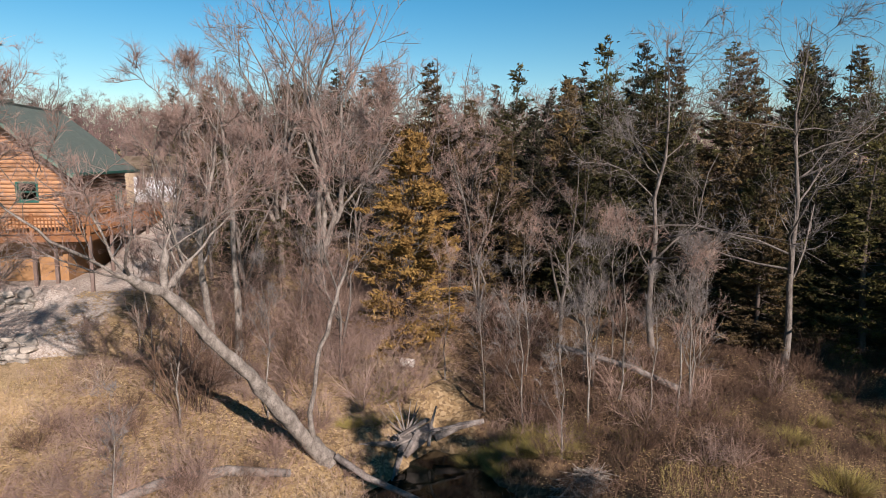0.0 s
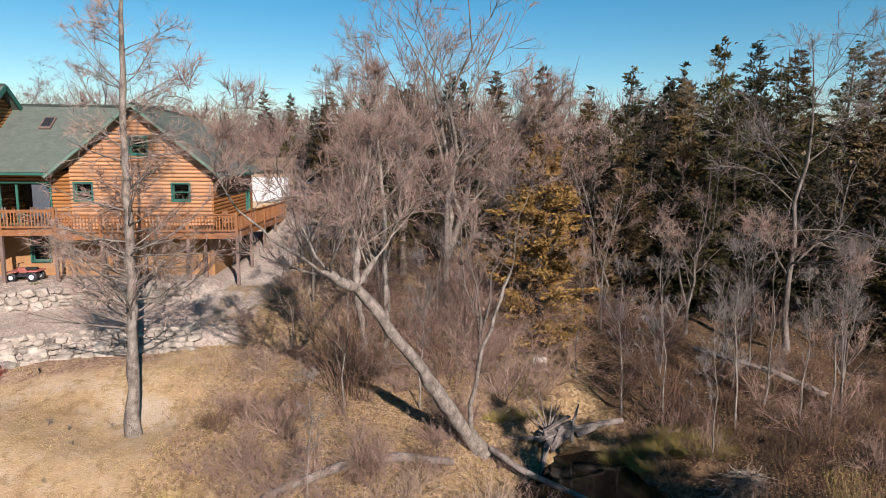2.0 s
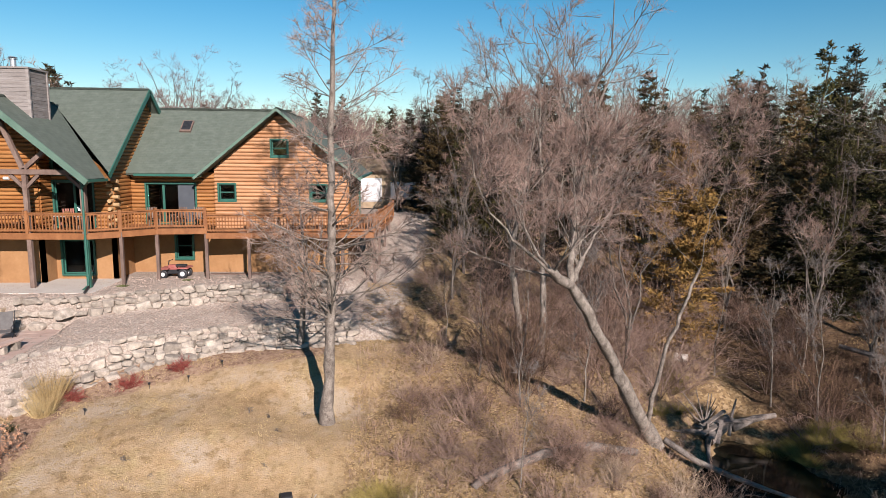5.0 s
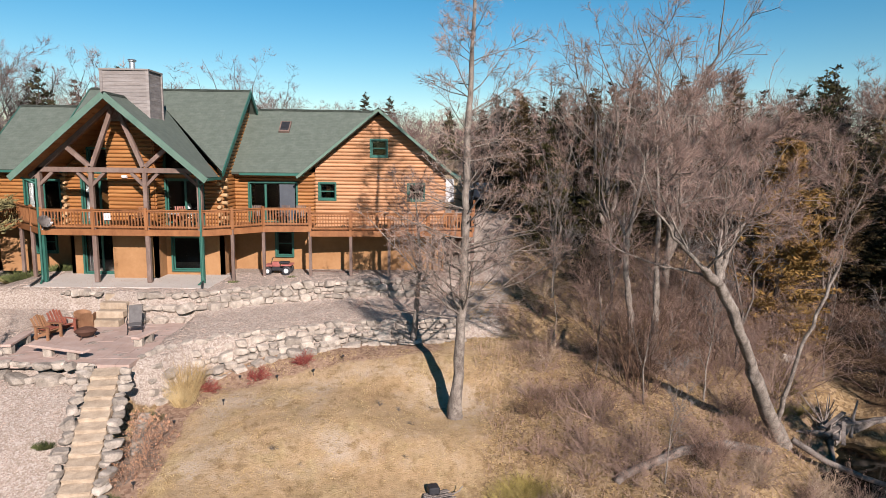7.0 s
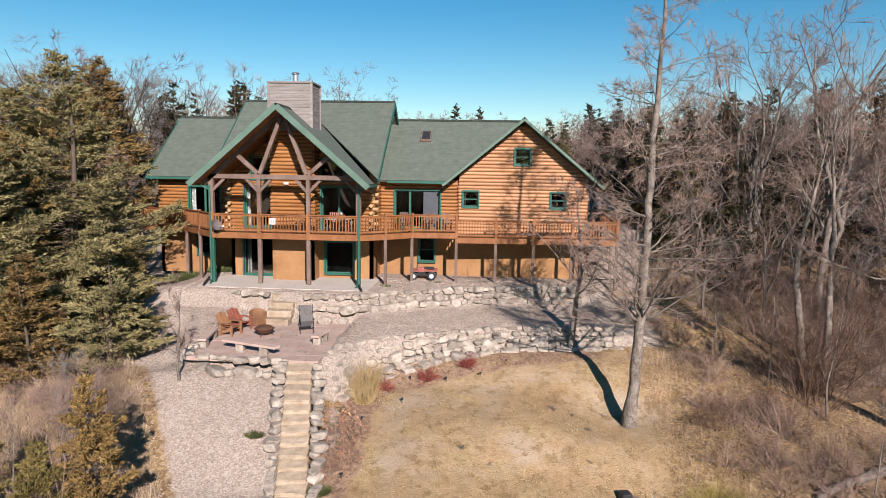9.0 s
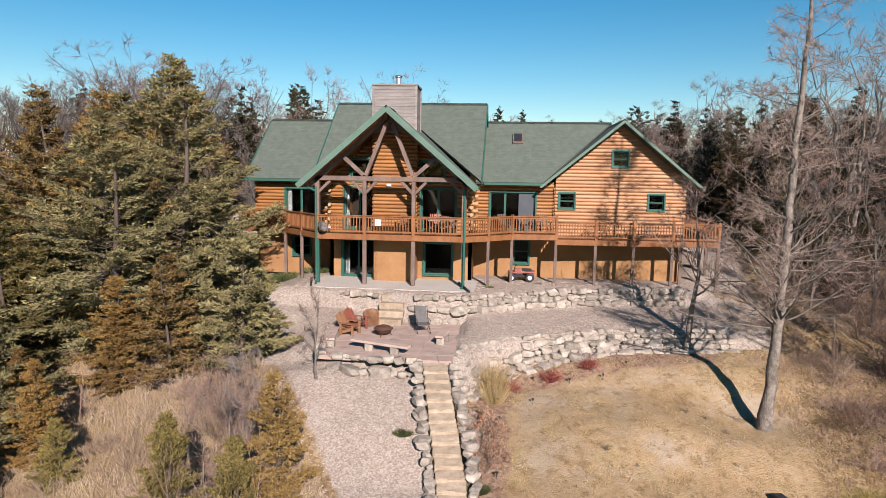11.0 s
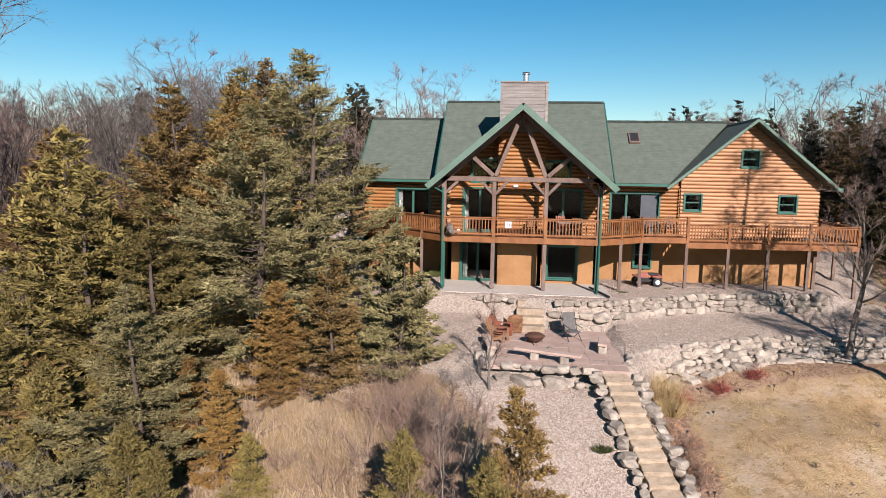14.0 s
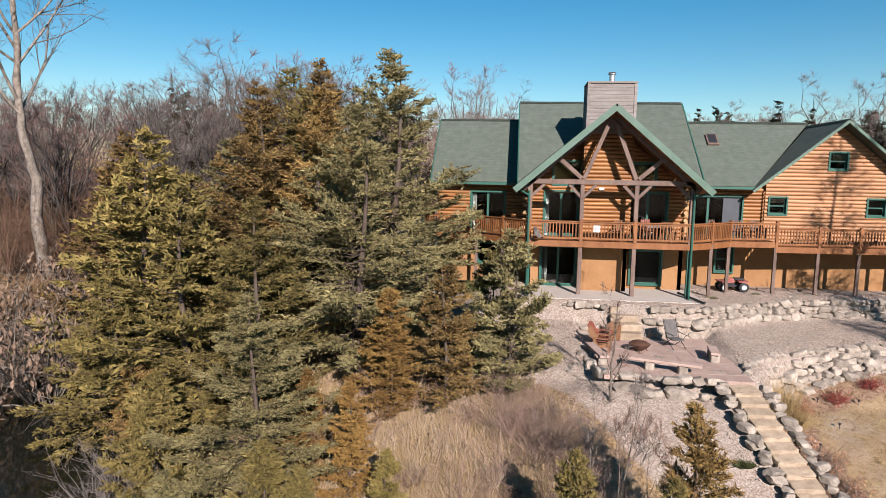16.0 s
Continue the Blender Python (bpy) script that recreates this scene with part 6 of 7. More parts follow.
SMALLDARK = bare_tree("young_bare_tree", 12, 7.5, 0.15, bark=M_BARKPALE, clear=0.32, limbs=16, n2=5, n3=5, n4=4, spread=46, up=0.1, lim_len=0.36, twig=0.35, twigs=M_TWIG)
plant(SMALLDARK, -14.68, 26.88, "young bare tree before the stone wall", "tree", "bare trees", z=-2.15)
LOW = [(0, 0, 0), (-1.0, -0.55, 1.5), (-2.1, -1.3, 3.4), (-3.1, -2.2, 5.0), (-4.4, -3.0, 6.9)]
LEAN = bare_tree("leaning_tree", 13, 16, 0.29, stems=[LOW + [(-5.4, -3.8, 7.6), (-6.6, -4.6, 8.6), (-7.5, -5.2, 9.7), (-8.1, -5.6, 11.2)], LOW + [(-4.4, -2.8, 8.2), (-4.0, -2.4, 9.6), (-3.8, -2.0, 11.0), (-3.7, -1.8, 12.6)], LOW + [(-3.8, -2.2, 7.8), (-2.8, -1.4, 8.9), (-1.8, -0.8, 10.2), (-1.0, -0.5, 11.8)], [(0, 0, 0), (-0.5, -0.4, 1.0), (-0.55, -0.75, 2.2), (-0.26, -1.0, 4.2), (0.25, -1.1, 5.8), (0.7, -1.2, 7.3), (0.9, -1.3, 8.95), (1.6, -1.3, 10.9), (2.2, -1.3, 12.6)]], clear=0.56, limbs=13, n2=7, n3=7, n4=6, spread=55, up=0.09, lim_len=0.22, twig=0.42, twig_r=0.0048, bark=M_BARKPALE, twigs=M_TWIG, cheap=True, limb_r=0.34, stem_scale=[1, 0.75, 0.7, 0.36], wob=0.18, fork=5, thick=0.013, haze=1.5)
plant(LEAN, -0.25, 21.48, "pale tree leaning far out over the creek bank", "tree", "bare trees", z=-4.45)
TWIN = bare_tree("twin_stemmed_tree", 14, 13, 0.17, stems=[[(0, 0, 0), (0.1, 0, 1.6), (0.1, 0.1, 3.2), (0, 0.1, 4.8), (0.0, 0.1, 6.4), (-0.1, 0.2, 8), (-0.25, 0.2, 9.6), (-0.3, 0.2, 11.2), (-0.4, 0.2, 12.8)], [(-0.8, 0.2, 0), (-0.9, 0.2, 1.5), (-1.1, 0.2, 3), (-1.3, 0.3, 4.4), (-1.3, 0.3, 5.8), (-1.0, 0.3, 7.2), (-0.7, 0.4, 8.6), (-0.5, 0.4, 10), (-0.4, 0.4, 11.4)]], clear=0.35, limbs=9, n2=5, n3=5, n4=4, lim_len=0.22, bark=M_BARKPALE)
plant(TWIN, -3.9, 26.0, "bare tree with two slender pale stems", "tree", "bare trees")
BIG = bare_tree("big_bare_tree", 15, 17.0, 0.2, stems=vase(170, 16.2, 4, 0.22, 0.3), clear=0.3, limbs=9, n2=7, n3=5, n4=6, spread=44, up=0.11, lim_len=0.32, twig=0.42, twig_r=0.005, fan=0.4, cheap=True, wob=0.13, thick=0.016, bark=M_BARKPALE)
plant(BIG, -0.6, 33.3, "big bare tree with a wide hazy crown", "tree", "bare trees")
plant(BIG, -2.9, 37.0, "big bare tree with a wide hazy crown", "tree", "bare trees", 0.92, 120)
# the darker grey bark stands in for shade on these trunks
GNARL = bare_tree("gnarled_bare_tree", 19, 14.0, 0.15, clear=0.22, limbs=16, n2=8, n3=6, n4=5, spread=58, up=0.06, lim_len=0.4, twig=0.36, twig_r=0.0052, cheap=True, bark=M_BARK, twigs=M_TWIGGREY, wob=0.22, limb_r=0.5, thick=0.011)
plant(GNARL, 14.6, 26.4, "gnarled bare tree with pale twisted limbs", "tree", "bare trees", 1.0, 200)
plant(GNARL, 19.4, 23.6, "gnarled bare tree with twisted limbs before the cedars", "tree", "bare trees", 1.05, 75)

# common bare trees
MID = [bare_tree("bare_tree", 30 + i, 13, 0.11, stems=vase(180 + i, 11.6, 3, 0.2, 0.26), clear=0.24, limbs=7, n2=5, n3=5, n4=6, spread=46, up=0.1, lim_len=0.28, twig=0.42, twig_r=0.0055, fan=0.42, cheap=True, wob=0.14, thick=0.014, twigs=(M_TWIG, M_TWIGGREY, M_TWIG, M_BRUSH)[i]) for i in range(4)]
FAR = [bare_tree("bare_tree", 50 + i, 12, 0.12, stems=vase(150 + i, 12, 5), clear=0.25, limbs=5, n2=5, n3=4, n4=5, spread=42, up=0.12, lim_len=0.32, twig=0.6, twig_r=0.0055, cheap=True, wob=0.14, thick=0.010, fan=0.38, twigs=(M_TWIGFAR, M_TWIG, M_TWIGFAR, M_TWIGGREY)[i]) for i in range(4)]
BANK = [bare_tree("bare_tree", 40 + i, 13, 0.13, stems=vase(160 + i, 13, 5, 0.34), clear=0.22, limbs=5, n2=5, n3=4, n4=6, spread=44, up=0.10, lim_len=0.34, twig=0.6, twig_r=0.0062, cheap=True, wob=0.12, thick=0.014, fan=0.32, bark=M_BARKDARK, twigs=(M_TWIGGREY, M_TWIGFAR, M_TWIGGREY)[i]) for i in range(3)]
THIN = [bare_tree("thin_bare_sapling", 60 + i, 6.5, 0.045, clear=0.25, limbs=12, n2=5, n3=4, n4=4, spread=42, up=0.18, lim_len=0.32, twig=0.34, twig_r=0.0048, bark=M_BARKPALE, twigs=(M_TWIGGREY, M_BRUSH)[i]) for i in range(2)]


def clear_of(x, y):
    """Where no wild plant stands: the house, its yard, the view of it and the camera's way."""
    if -41 < x < -9 and y > 29.5 and y < 47:
        return False
    if -31.5 < x < -10.5 and 11 < y < 30:
        return False
    return True


for x_, y_, s_, k_ in ((0.3, 26.6, 0.75, 0), (3.2, 30.5, 0.9, 1), (-4.2, 31.5, 0.85, 2), (-6.5, 35.5, 0.8, 3), (-4.5, 41, 0.95, 0), (1.5, 39, 0.95, 1), (4.5, 36, 0.9, 2), (8.5, 37, 0.95, 0), (7.5, 31.5, 0.75, 3), (-7.5, 31.0, 0.6, 1), (11.5, 30, 0.8, 2), (-8, 48, 1.0, 1), (-2, 50, 1.05, 2), (5, 48, 1.05, 3), (12, 47, 1.05, 0), (20, 47, 1.0, 1), (10.5, 24.5, 0.5, 1), (2, 45.5, 1.08, 0), (7.5, 45, 1.1, 2), (10.5, 50, 1.15, 3), (-1.5, 46, 1.05, 2), (13.5, 43, 1.05, 0), (-5.5, 46.5, 0.98, 0)):
    plant(MID[k_], x_, y_, "bare deciduous tree among brush", "tree", "bare trees", s_, rnd.uniform(0, 360))
for x_, y_, s_, k_ in ((7.45, 23.3, 1.0, 0), (6.2, 24.6, 0.9, 0), (9.5, 21.5, 1.0, 0), (11.2, 22.5, 1.05, 1), (12.6, 20.6, 0.95, 0), (8.4, 26, 1.0, 1), (5.0, 27.4, 0.9, 1), (-5.4, 22.5, 0.9, 1), (-6.8, 24.6, 0.8, 1), (-2.5, 23.6, 0.9, 0), (-8.0, 27.5, 0.7, 1), (14, 22, 0.9, 1), (13.4, 21.1, 0.95, 0), (13.6, 21.3, 0.85, 1), (11.9, 21.3, 0.8, 0), (8.0, 20.3, 0.8, 0), (10.6, 23.8, 0.9, 0), (15.8, 24.4, 0.8, 1), (12.0, 25.2, 1.0, 1), (-1.5, 29, 1.0, 0), (-6.2, 17.9, 0.6, 0)):
    plant(THIN[k_], x_, y_, "thin bare sapling in the underbrush", "tree", "saplings", s_, rnd.uniform(0, 360))

# far woods


def skyline(x, y):
    """The height that the woods' tops reach at a place: low behind the house, high at the river and over the ravine."""
    side = -17 + (x + 17) * 81 / (y + 1)
    rise = float(np.interp(side, [-100, -92, -80, -70, -60, -48, -38, -31, -22, -12, -6, 0, 8, 20], [0.11, 0.125, 0.165, 0.18, 0.17, 0.150, 0.134, 0.102, 0.096, 0.094, 0.112, 0.15, 0.20, 0.225]))
    return 6.0 + rise * math.hypot(x + 17, y + 1)


def past_river(x, y):
    return x - float(np.interp(y, [5, 19, 26, 30, 34, 40, 120], [-44, -48.5, -57, -63, -90, -200, -400]))


far_spots = [(rnd.uniform(-125, 62), rnd.uniform(50, 105)) for i in range(84)] + [(rnd.uniform(-46, 4), rnd.uniform(76, 118)) for i in range(40)]
for i, (x_, y_) in enumerate(far_spots):
    if past_river(x_, y_) < 4 or (-42 < x_ < 2 and y_ < 74):
        continue
    h_ = min(skyline(x_, y_) - hz(x_, y_), 16.5) * rnd.uniform(0.74, 1.0)
    plant(FAR[i % 4], x_, y_, "bare tree of the woods behind the house", "tree", "far bare trees", h_ / 13.5, rnd.uniform(0, 360), wide=1.35)
for x_, y_, top_ in ((-40.0, 86.0, 20.5), (-43.5, 88.0, 18.5), (-37.2, 45.5, 14.0), (-36.3, 88.0, 18.5)):
    plant(FAR[int(y_) % 4], x_, y_, "tall bare tree standing over the woods", "tree", "far bare trees", (top_ - hz(x_, y_)) / 13.0, rnd.uniform(0, 360))
for x_, y_, s_ in ((-41.0, 41.5, 0.62), (-43.2, 45.0, 0.7), (-44.5, 40.0, 0.66), (-42.0, 50.0, 0.75), (-47.0, 43.5, 0.72), (-39.6, 47.5, 0.66), (-41.8, 37.2, 0.5)):
    plant(MID[int(y_) % 4], x_, y_, "bare tree behind the west wing", "tree", "bare trees", s_, rnd.uniform(0, 360))

# cedars
CED = [cedar("cedar_tree", 70, 11, 5.0, 78000, M_CEDARGREEN, 1.0, size=0.125), cedar("cedar_tree", 71, 11, 4.7, 72000, M_CEDAR, 1.05, size=0.125), cedar("cedar_tree", 72, 11, 4.0, 66000, M_CEDARRUST, 1.05, size=0.125)]
CEDM = [cedar("cedar_tree", 70, 11, 5.0, 26000, M_CEDARGREEN, 1.0, size=0.22), cedar("cedar_tree", 71, 11, 4.7, 24000, M_CEDAR, 1.05, size=0.22), cedar("cedar_tree", 72, 11, 4.0, 22000, M_CEDARRUST, 1.05, size=0.22)]
CEDS = [cedar("young_cedar", 75, 5.5, 1.9, 24000, M_CEDAR, size=0.13), cedar("young_cedar", 76, 5.5, 1.7, 20000, M_CEDARRUST, size=0.13), cedar("young_cedar", 77, 5.5, 2.1, 24000, M_CEDARGREEN, size=0.13)]
# their foliage colour carries part of the wood's shade
CEDF = [cedar("dark_cedar", 80 + i, 13, 4.1, 19000, (M_CEDARSHADE, M_CEDAROLIVE, M_CEDARBROWN)[i], 1.1, size=0.2, low=0.02, per=10) for i in range(3)]
CEDB = [cedar("dark_cedar", 86 + i, 13, 3.4, 3000, M_CEDARSHADE, 1.15, size=0.5, per=6) for i in range(2)]
for x_, y_, s_, k_ in ((-45.0, 25.5, 1.05, 2), (-40.3, 30.8, 0.62, 0), (-50.4, 22.4, 0.72, 1), (-43.3, 20.8, 0.82, 1), (-40.0, 22.6, 0.95, 0), (-39.8, 28.1, 1.15, 0), (-42.2, 26.0, 1.02, 2), (-46.8, 22.5, 0.95, 1), (-50.5, 26, 1.08, 1), (-53.2, 28.4, 1.0, 2), (-42.0, 17.3, 0.66, 0), (-44.4, 31.0, 1.0, 1), (-45.5, 35.2, 0.95, 2), (-47.5, 28, 0.78, 0), (-48.2, 44.5, 1.22, 2), (-52.4, 49.4, 1.18, 1)):
    plant((CEDM if y_ > 29.5 or x_ < -46 else CED)[k_], x_, y_, ("broad grey-green cedar tree", "dense olive-green cedar tree", "rusty brown-green cedar tree")[k_] + " on the slope", "tree", "cedars west of the house", s_, rnd.uniform(0, 360), wide=1.15)
for x_, y_, s_, k_ in ((-33.8, 21.7, 1.1, 2), (-36.1, 20.4, 0.95, 1), (-37.2, 15.5, 0.42, 0), (-40.5, 14.5, 0.7, 0), (-45.5, 17.6, 0.95, 0), (-43.6, 14.8, 0.6, 2), (-34.6, 24.5, 0.8, 0), (-48.2, 20.6, 0.9, 1)):
    plant(CEDS[k_], x_, y_, ("young olive-green cedar", "young rust-tinged cedar", "young grey-green cedar")[k_] + " on the grassy slope", "tree", "young cedars", s_, rnd.uniform(0, 360))
for x_, y_, s_, k_ in ((-6.3, 39.0, 0.75, 1), (-4.4, 41.0, 0.85, 1), (-7.6, 43.0, 0.8, 2), (-3.4, 37.5, 0.7, 1)):
    plant(CEDF[k_], x_, y_, "dark cedar at the edge of the east woods", "tree", "cedars of the east woods", s_ * 0.85, rnd.uniform(0, 360))
for x_, y_, s_, k_ in ((-32.1, 13.2, 0.72, 0), (-29.1, 13.7, 0.92, 1), (-29.9, 12.6, 0.7, 0), (-39.3, 14.0, 0.6, 0)):
    plant(CEDS[k_], x_, y_, "small cedar in the brush below the gravel", "tree", "young cedars", s_, rnd.uniform(0, 360), wide=0.85)
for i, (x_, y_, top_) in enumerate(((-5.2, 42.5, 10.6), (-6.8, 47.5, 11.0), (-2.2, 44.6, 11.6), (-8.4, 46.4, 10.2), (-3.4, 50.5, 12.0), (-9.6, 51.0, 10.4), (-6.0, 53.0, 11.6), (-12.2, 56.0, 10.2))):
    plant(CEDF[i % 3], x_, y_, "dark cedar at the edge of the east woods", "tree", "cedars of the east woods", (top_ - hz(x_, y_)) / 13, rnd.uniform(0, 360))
for i, (x_, y_, top_) in enumerate(((-10.6, 49.0, 10.8), (-8.0, 50.0, 12.0), (-13.5, 60.0, 11.2), (-4.4, 46.0, 12.6), (-10.0, 58.0, 12.4))):
    plant(MID[i % 4], x_, y_, "bare deciduous tree behind the east gable", "tree", "bare trees", (top_ - hz(x_, y_)) / 13, rnd.uniform(0, 360))
GOLD = cedar("cedar_tree", 74, 11, 3.5, 34000, M_CEDARGOLD, 0.7, 0.03, 0.2)
for x_, y_, s_ in ((-40.4, 17.9, 0.36), (-42.2, 18.7, 0.4), (-38.5, 16.4, 0.36), (-37.9, 19.9, 0.32)):
    plant(GOLD, x_, y_, "slender golden cedar sapling on the west slope", "tree", "young cedars", s_, rnd.uniform(0, 360), wide=0.85)
plant(GOLD, -38.1, 20.3, "small golden-orange cedar on the west slope", "tree", "young cedars", 0.4, 10, wide=1.1)
plant(GOLD, 3.6, 29.6, "rusty golden cedar tree at the edge of the woods", "tree", "cedars of the east woods", 0.95, 40)
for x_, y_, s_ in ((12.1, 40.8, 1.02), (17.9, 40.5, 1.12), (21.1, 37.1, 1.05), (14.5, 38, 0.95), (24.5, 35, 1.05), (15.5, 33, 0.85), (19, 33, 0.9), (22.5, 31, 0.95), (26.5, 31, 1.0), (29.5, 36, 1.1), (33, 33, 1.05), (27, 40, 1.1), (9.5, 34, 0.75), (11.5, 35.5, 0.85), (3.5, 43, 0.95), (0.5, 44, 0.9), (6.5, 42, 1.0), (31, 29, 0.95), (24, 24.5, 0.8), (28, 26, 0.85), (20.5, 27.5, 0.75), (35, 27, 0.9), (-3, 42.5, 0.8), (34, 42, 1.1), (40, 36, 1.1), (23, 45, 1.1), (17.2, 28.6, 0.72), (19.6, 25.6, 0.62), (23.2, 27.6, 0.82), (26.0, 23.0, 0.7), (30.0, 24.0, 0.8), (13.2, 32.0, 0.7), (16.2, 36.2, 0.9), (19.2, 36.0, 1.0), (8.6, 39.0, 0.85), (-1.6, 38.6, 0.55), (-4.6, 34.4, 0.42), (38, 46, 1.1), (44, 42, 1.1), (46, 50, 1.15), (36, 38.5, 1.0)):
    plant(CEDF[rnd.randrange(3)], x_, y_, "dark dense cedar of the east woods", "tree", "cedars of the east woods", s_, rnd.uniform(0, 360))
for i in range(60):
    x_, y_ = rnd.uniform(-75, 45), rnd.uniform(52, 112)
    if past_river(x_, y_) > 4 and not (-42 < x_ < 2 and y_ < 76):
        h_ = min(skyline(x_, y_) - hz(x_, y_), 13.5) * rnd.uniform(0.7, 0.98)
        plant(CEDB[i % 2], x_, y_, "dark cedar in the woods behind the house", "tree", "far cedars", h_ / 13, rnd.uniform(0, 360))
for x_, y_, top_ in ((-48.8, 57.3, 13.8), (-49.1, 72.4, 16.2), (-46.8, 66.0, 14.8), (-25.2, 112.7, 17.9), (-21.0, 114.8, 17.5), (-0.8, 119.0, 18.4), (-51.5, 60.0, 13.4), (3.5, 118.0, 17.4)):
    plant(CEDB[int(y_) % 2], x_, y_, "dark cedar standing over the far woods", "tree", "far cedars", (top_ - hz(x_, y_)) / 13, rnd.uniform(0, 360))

# brush
SHR = [shrub("brush", 90, 2.2, 20, 5, 7), shrub("brush", 91, 1.7, 22, 5, 7, 0.95), shrub("brush", 92, 2.6, 14, 5, 6, 0.4, twigs=M_TWIGGREY), shrub("brush", 93, 1.3, 18, 4, 6, 0.7, twigs=M_DRYBRUSH), shrub("brush", 102, 1.2, 18, 5, 6, 0.7, twigs=M_WEED), shrub("brush", 103, 1.9, 15, 5, 6, 0.6, twigs=M_WEED)]
THICKET = [shrub("tall_thicket", 94 + 10 * i, 4.6, 12, 9, 8, 0.5, 0.024, (M_TWIG, M_BRUSH, M_WEED)[i], 0.0046, 0.42) for i in range(3)]
for i in range(80):
    while True:
        x_, y_ = rnd.uniform(-6, 9), rnd.uniform(23, 36)
        if clear_of(x_, y_) and abs(x_ - float(creek(y_))) > 1.6 and not (-4 < x_ < 6 and y_ < 24):
            break
    bush(THICKET[rnd.randrange(3)], x_, y_, "tall leafless thicket of thin stems", "shrub", "thickets", rnd.uniform(0.5, 1.0), rnd.uniform(0, 360))
# only the dark twig colour here, in place of shade at the bank's foot
for i in range(40):
    x_, y_ = rnd.uniform(-70, -50), rnd.uniform(29, 46)
    if hz(x_, y_) > -5.3:
        bush(THICKET[2], x_, y_, "tall leafless thicket on the river bank", "shrub", "thickets", rnd.uniform(0.8, 1.4), rnd.uniform(0, 360))
for i in range(170):
    while True:
        x_, y_ = rnd.uniform(-10.5, 22), rnd.uniform(15.5, 34)
        if clear_of(x_, y_) and abs(x_ - float(creek(y_))) > (2.4 if y_ < 25 else 1.0):
            break
    k_ = rnd.choice((0, 0, 1, 1, 1, 3)) if x_ < 6.5 else rnd.choice((4, 4, 5, 0))
    bush(SHR[k_], x_, y_, "leafless tangled brush on the ravine slope", "shrub", "brush", rnd.uniform(0.5, 0.85) if x_ < -1 else rnd.uniform(0.6, 1.1), rnd.uniform(0, 360))
for i in range(76):
    x_, y_ = rnd.uniform(7.5, 25), rnd.uniform(16, 27)
    if x_ > float(creek(y_)) + 3.2:
        bush(SHR[rnd.choice((0, 4, 1, 5, 5, 5) if x_ < 14 else (4, 4, 4, 5))], x_, y_, "leafless tangled brush under the east woods", "shrub", "brush", rnd.uniform(0.6, 1.0) if x_ < 14 else rnd.uniform(0.35, 0.7), rnd.uniform(0, 360))
for i in range(72):
    x_, y_ = rnd.uniform(-10.5, -1.5), rnd.uniform(15, 26)
    if clear_of(x_, y_):
        bush(SHR[rnd.choice((0, 1, 1, 5))], x_, y_, "leafless purple-brown tangle of brush", "shrub", "brush", rnd.uniform(0.35, 0.7), rnd.uniform(0, 360))
for i in range(34):
    while True:
        x_, y_ = rnd.uniform(-41, -28.5), rnd.uniform(12, 21.5)
        if x_ < -32.6 + 0.72 * (21 - y_):
            break
    bush(SHR[rnd.choice((1, 3, 3, 3, 0, 4))], x_, y_, "leafless brush and dead stalks on the west slope", "shrub", "brush", rnd.uniform(0.4, 0.75), rnd.uniform(0, 360))

for x_, y_, s_ in ((-32.9, 18.8, 0.55), (-33.6, 19.2, 0.55), (-32.0, 18.9, 0.5), (-31.7, 17.9, 0.5), (-32.6, 18.0, 0.55), (-31.2, 17.0, 0.5), (-38.6, 18.5, 0.6)):
    bush(THICKET[0], x_, y_, "purple-brown leafless thicket at the gravel's edge", "shrub", "thickets", s_, rnd.uniform(0, 360))
for x_, y_, s_, k_ in ((-30.6, 14.6, 0.72, 0), (-30.1, 14.0, 0.62, 1), (-31.3, 15.6, 0.6, 0), (-30.9, 13.2, 0.7, 1)):
    plant(THIN[k_], x_, y_, "thin pale bare sapling below the gravel", "tree", "saplings", s_, rnd.uniform(0, 360))
for x_, y_, s_ in ((-32.4, 16.6, 0.5), (-31.0, 15.6, 0.42), (-34.0, 17.4, 0.5), (-29.4, 14.6, 0.4), (-33.6, 19.4, 0.45), (-35.0, 16.0, 0.5), (-30.2, 12.4, 0.8), (-29.6, 13.0, 0.6), (-31.0, 12.0, 0.75), (-32.6, 18.3, 0.5), (-31.6, 17.2, 0.5), (-32.2, 15.0, 0.5), (-33.0, 17.8, 0.45), (-33.8, 15.0, 0.5)):
    bush(THICKET[1], x_, y_, "leafless red-brown thicket on the west slope", "shrub", "thickets", s_, rnd.uniform(0, 360))


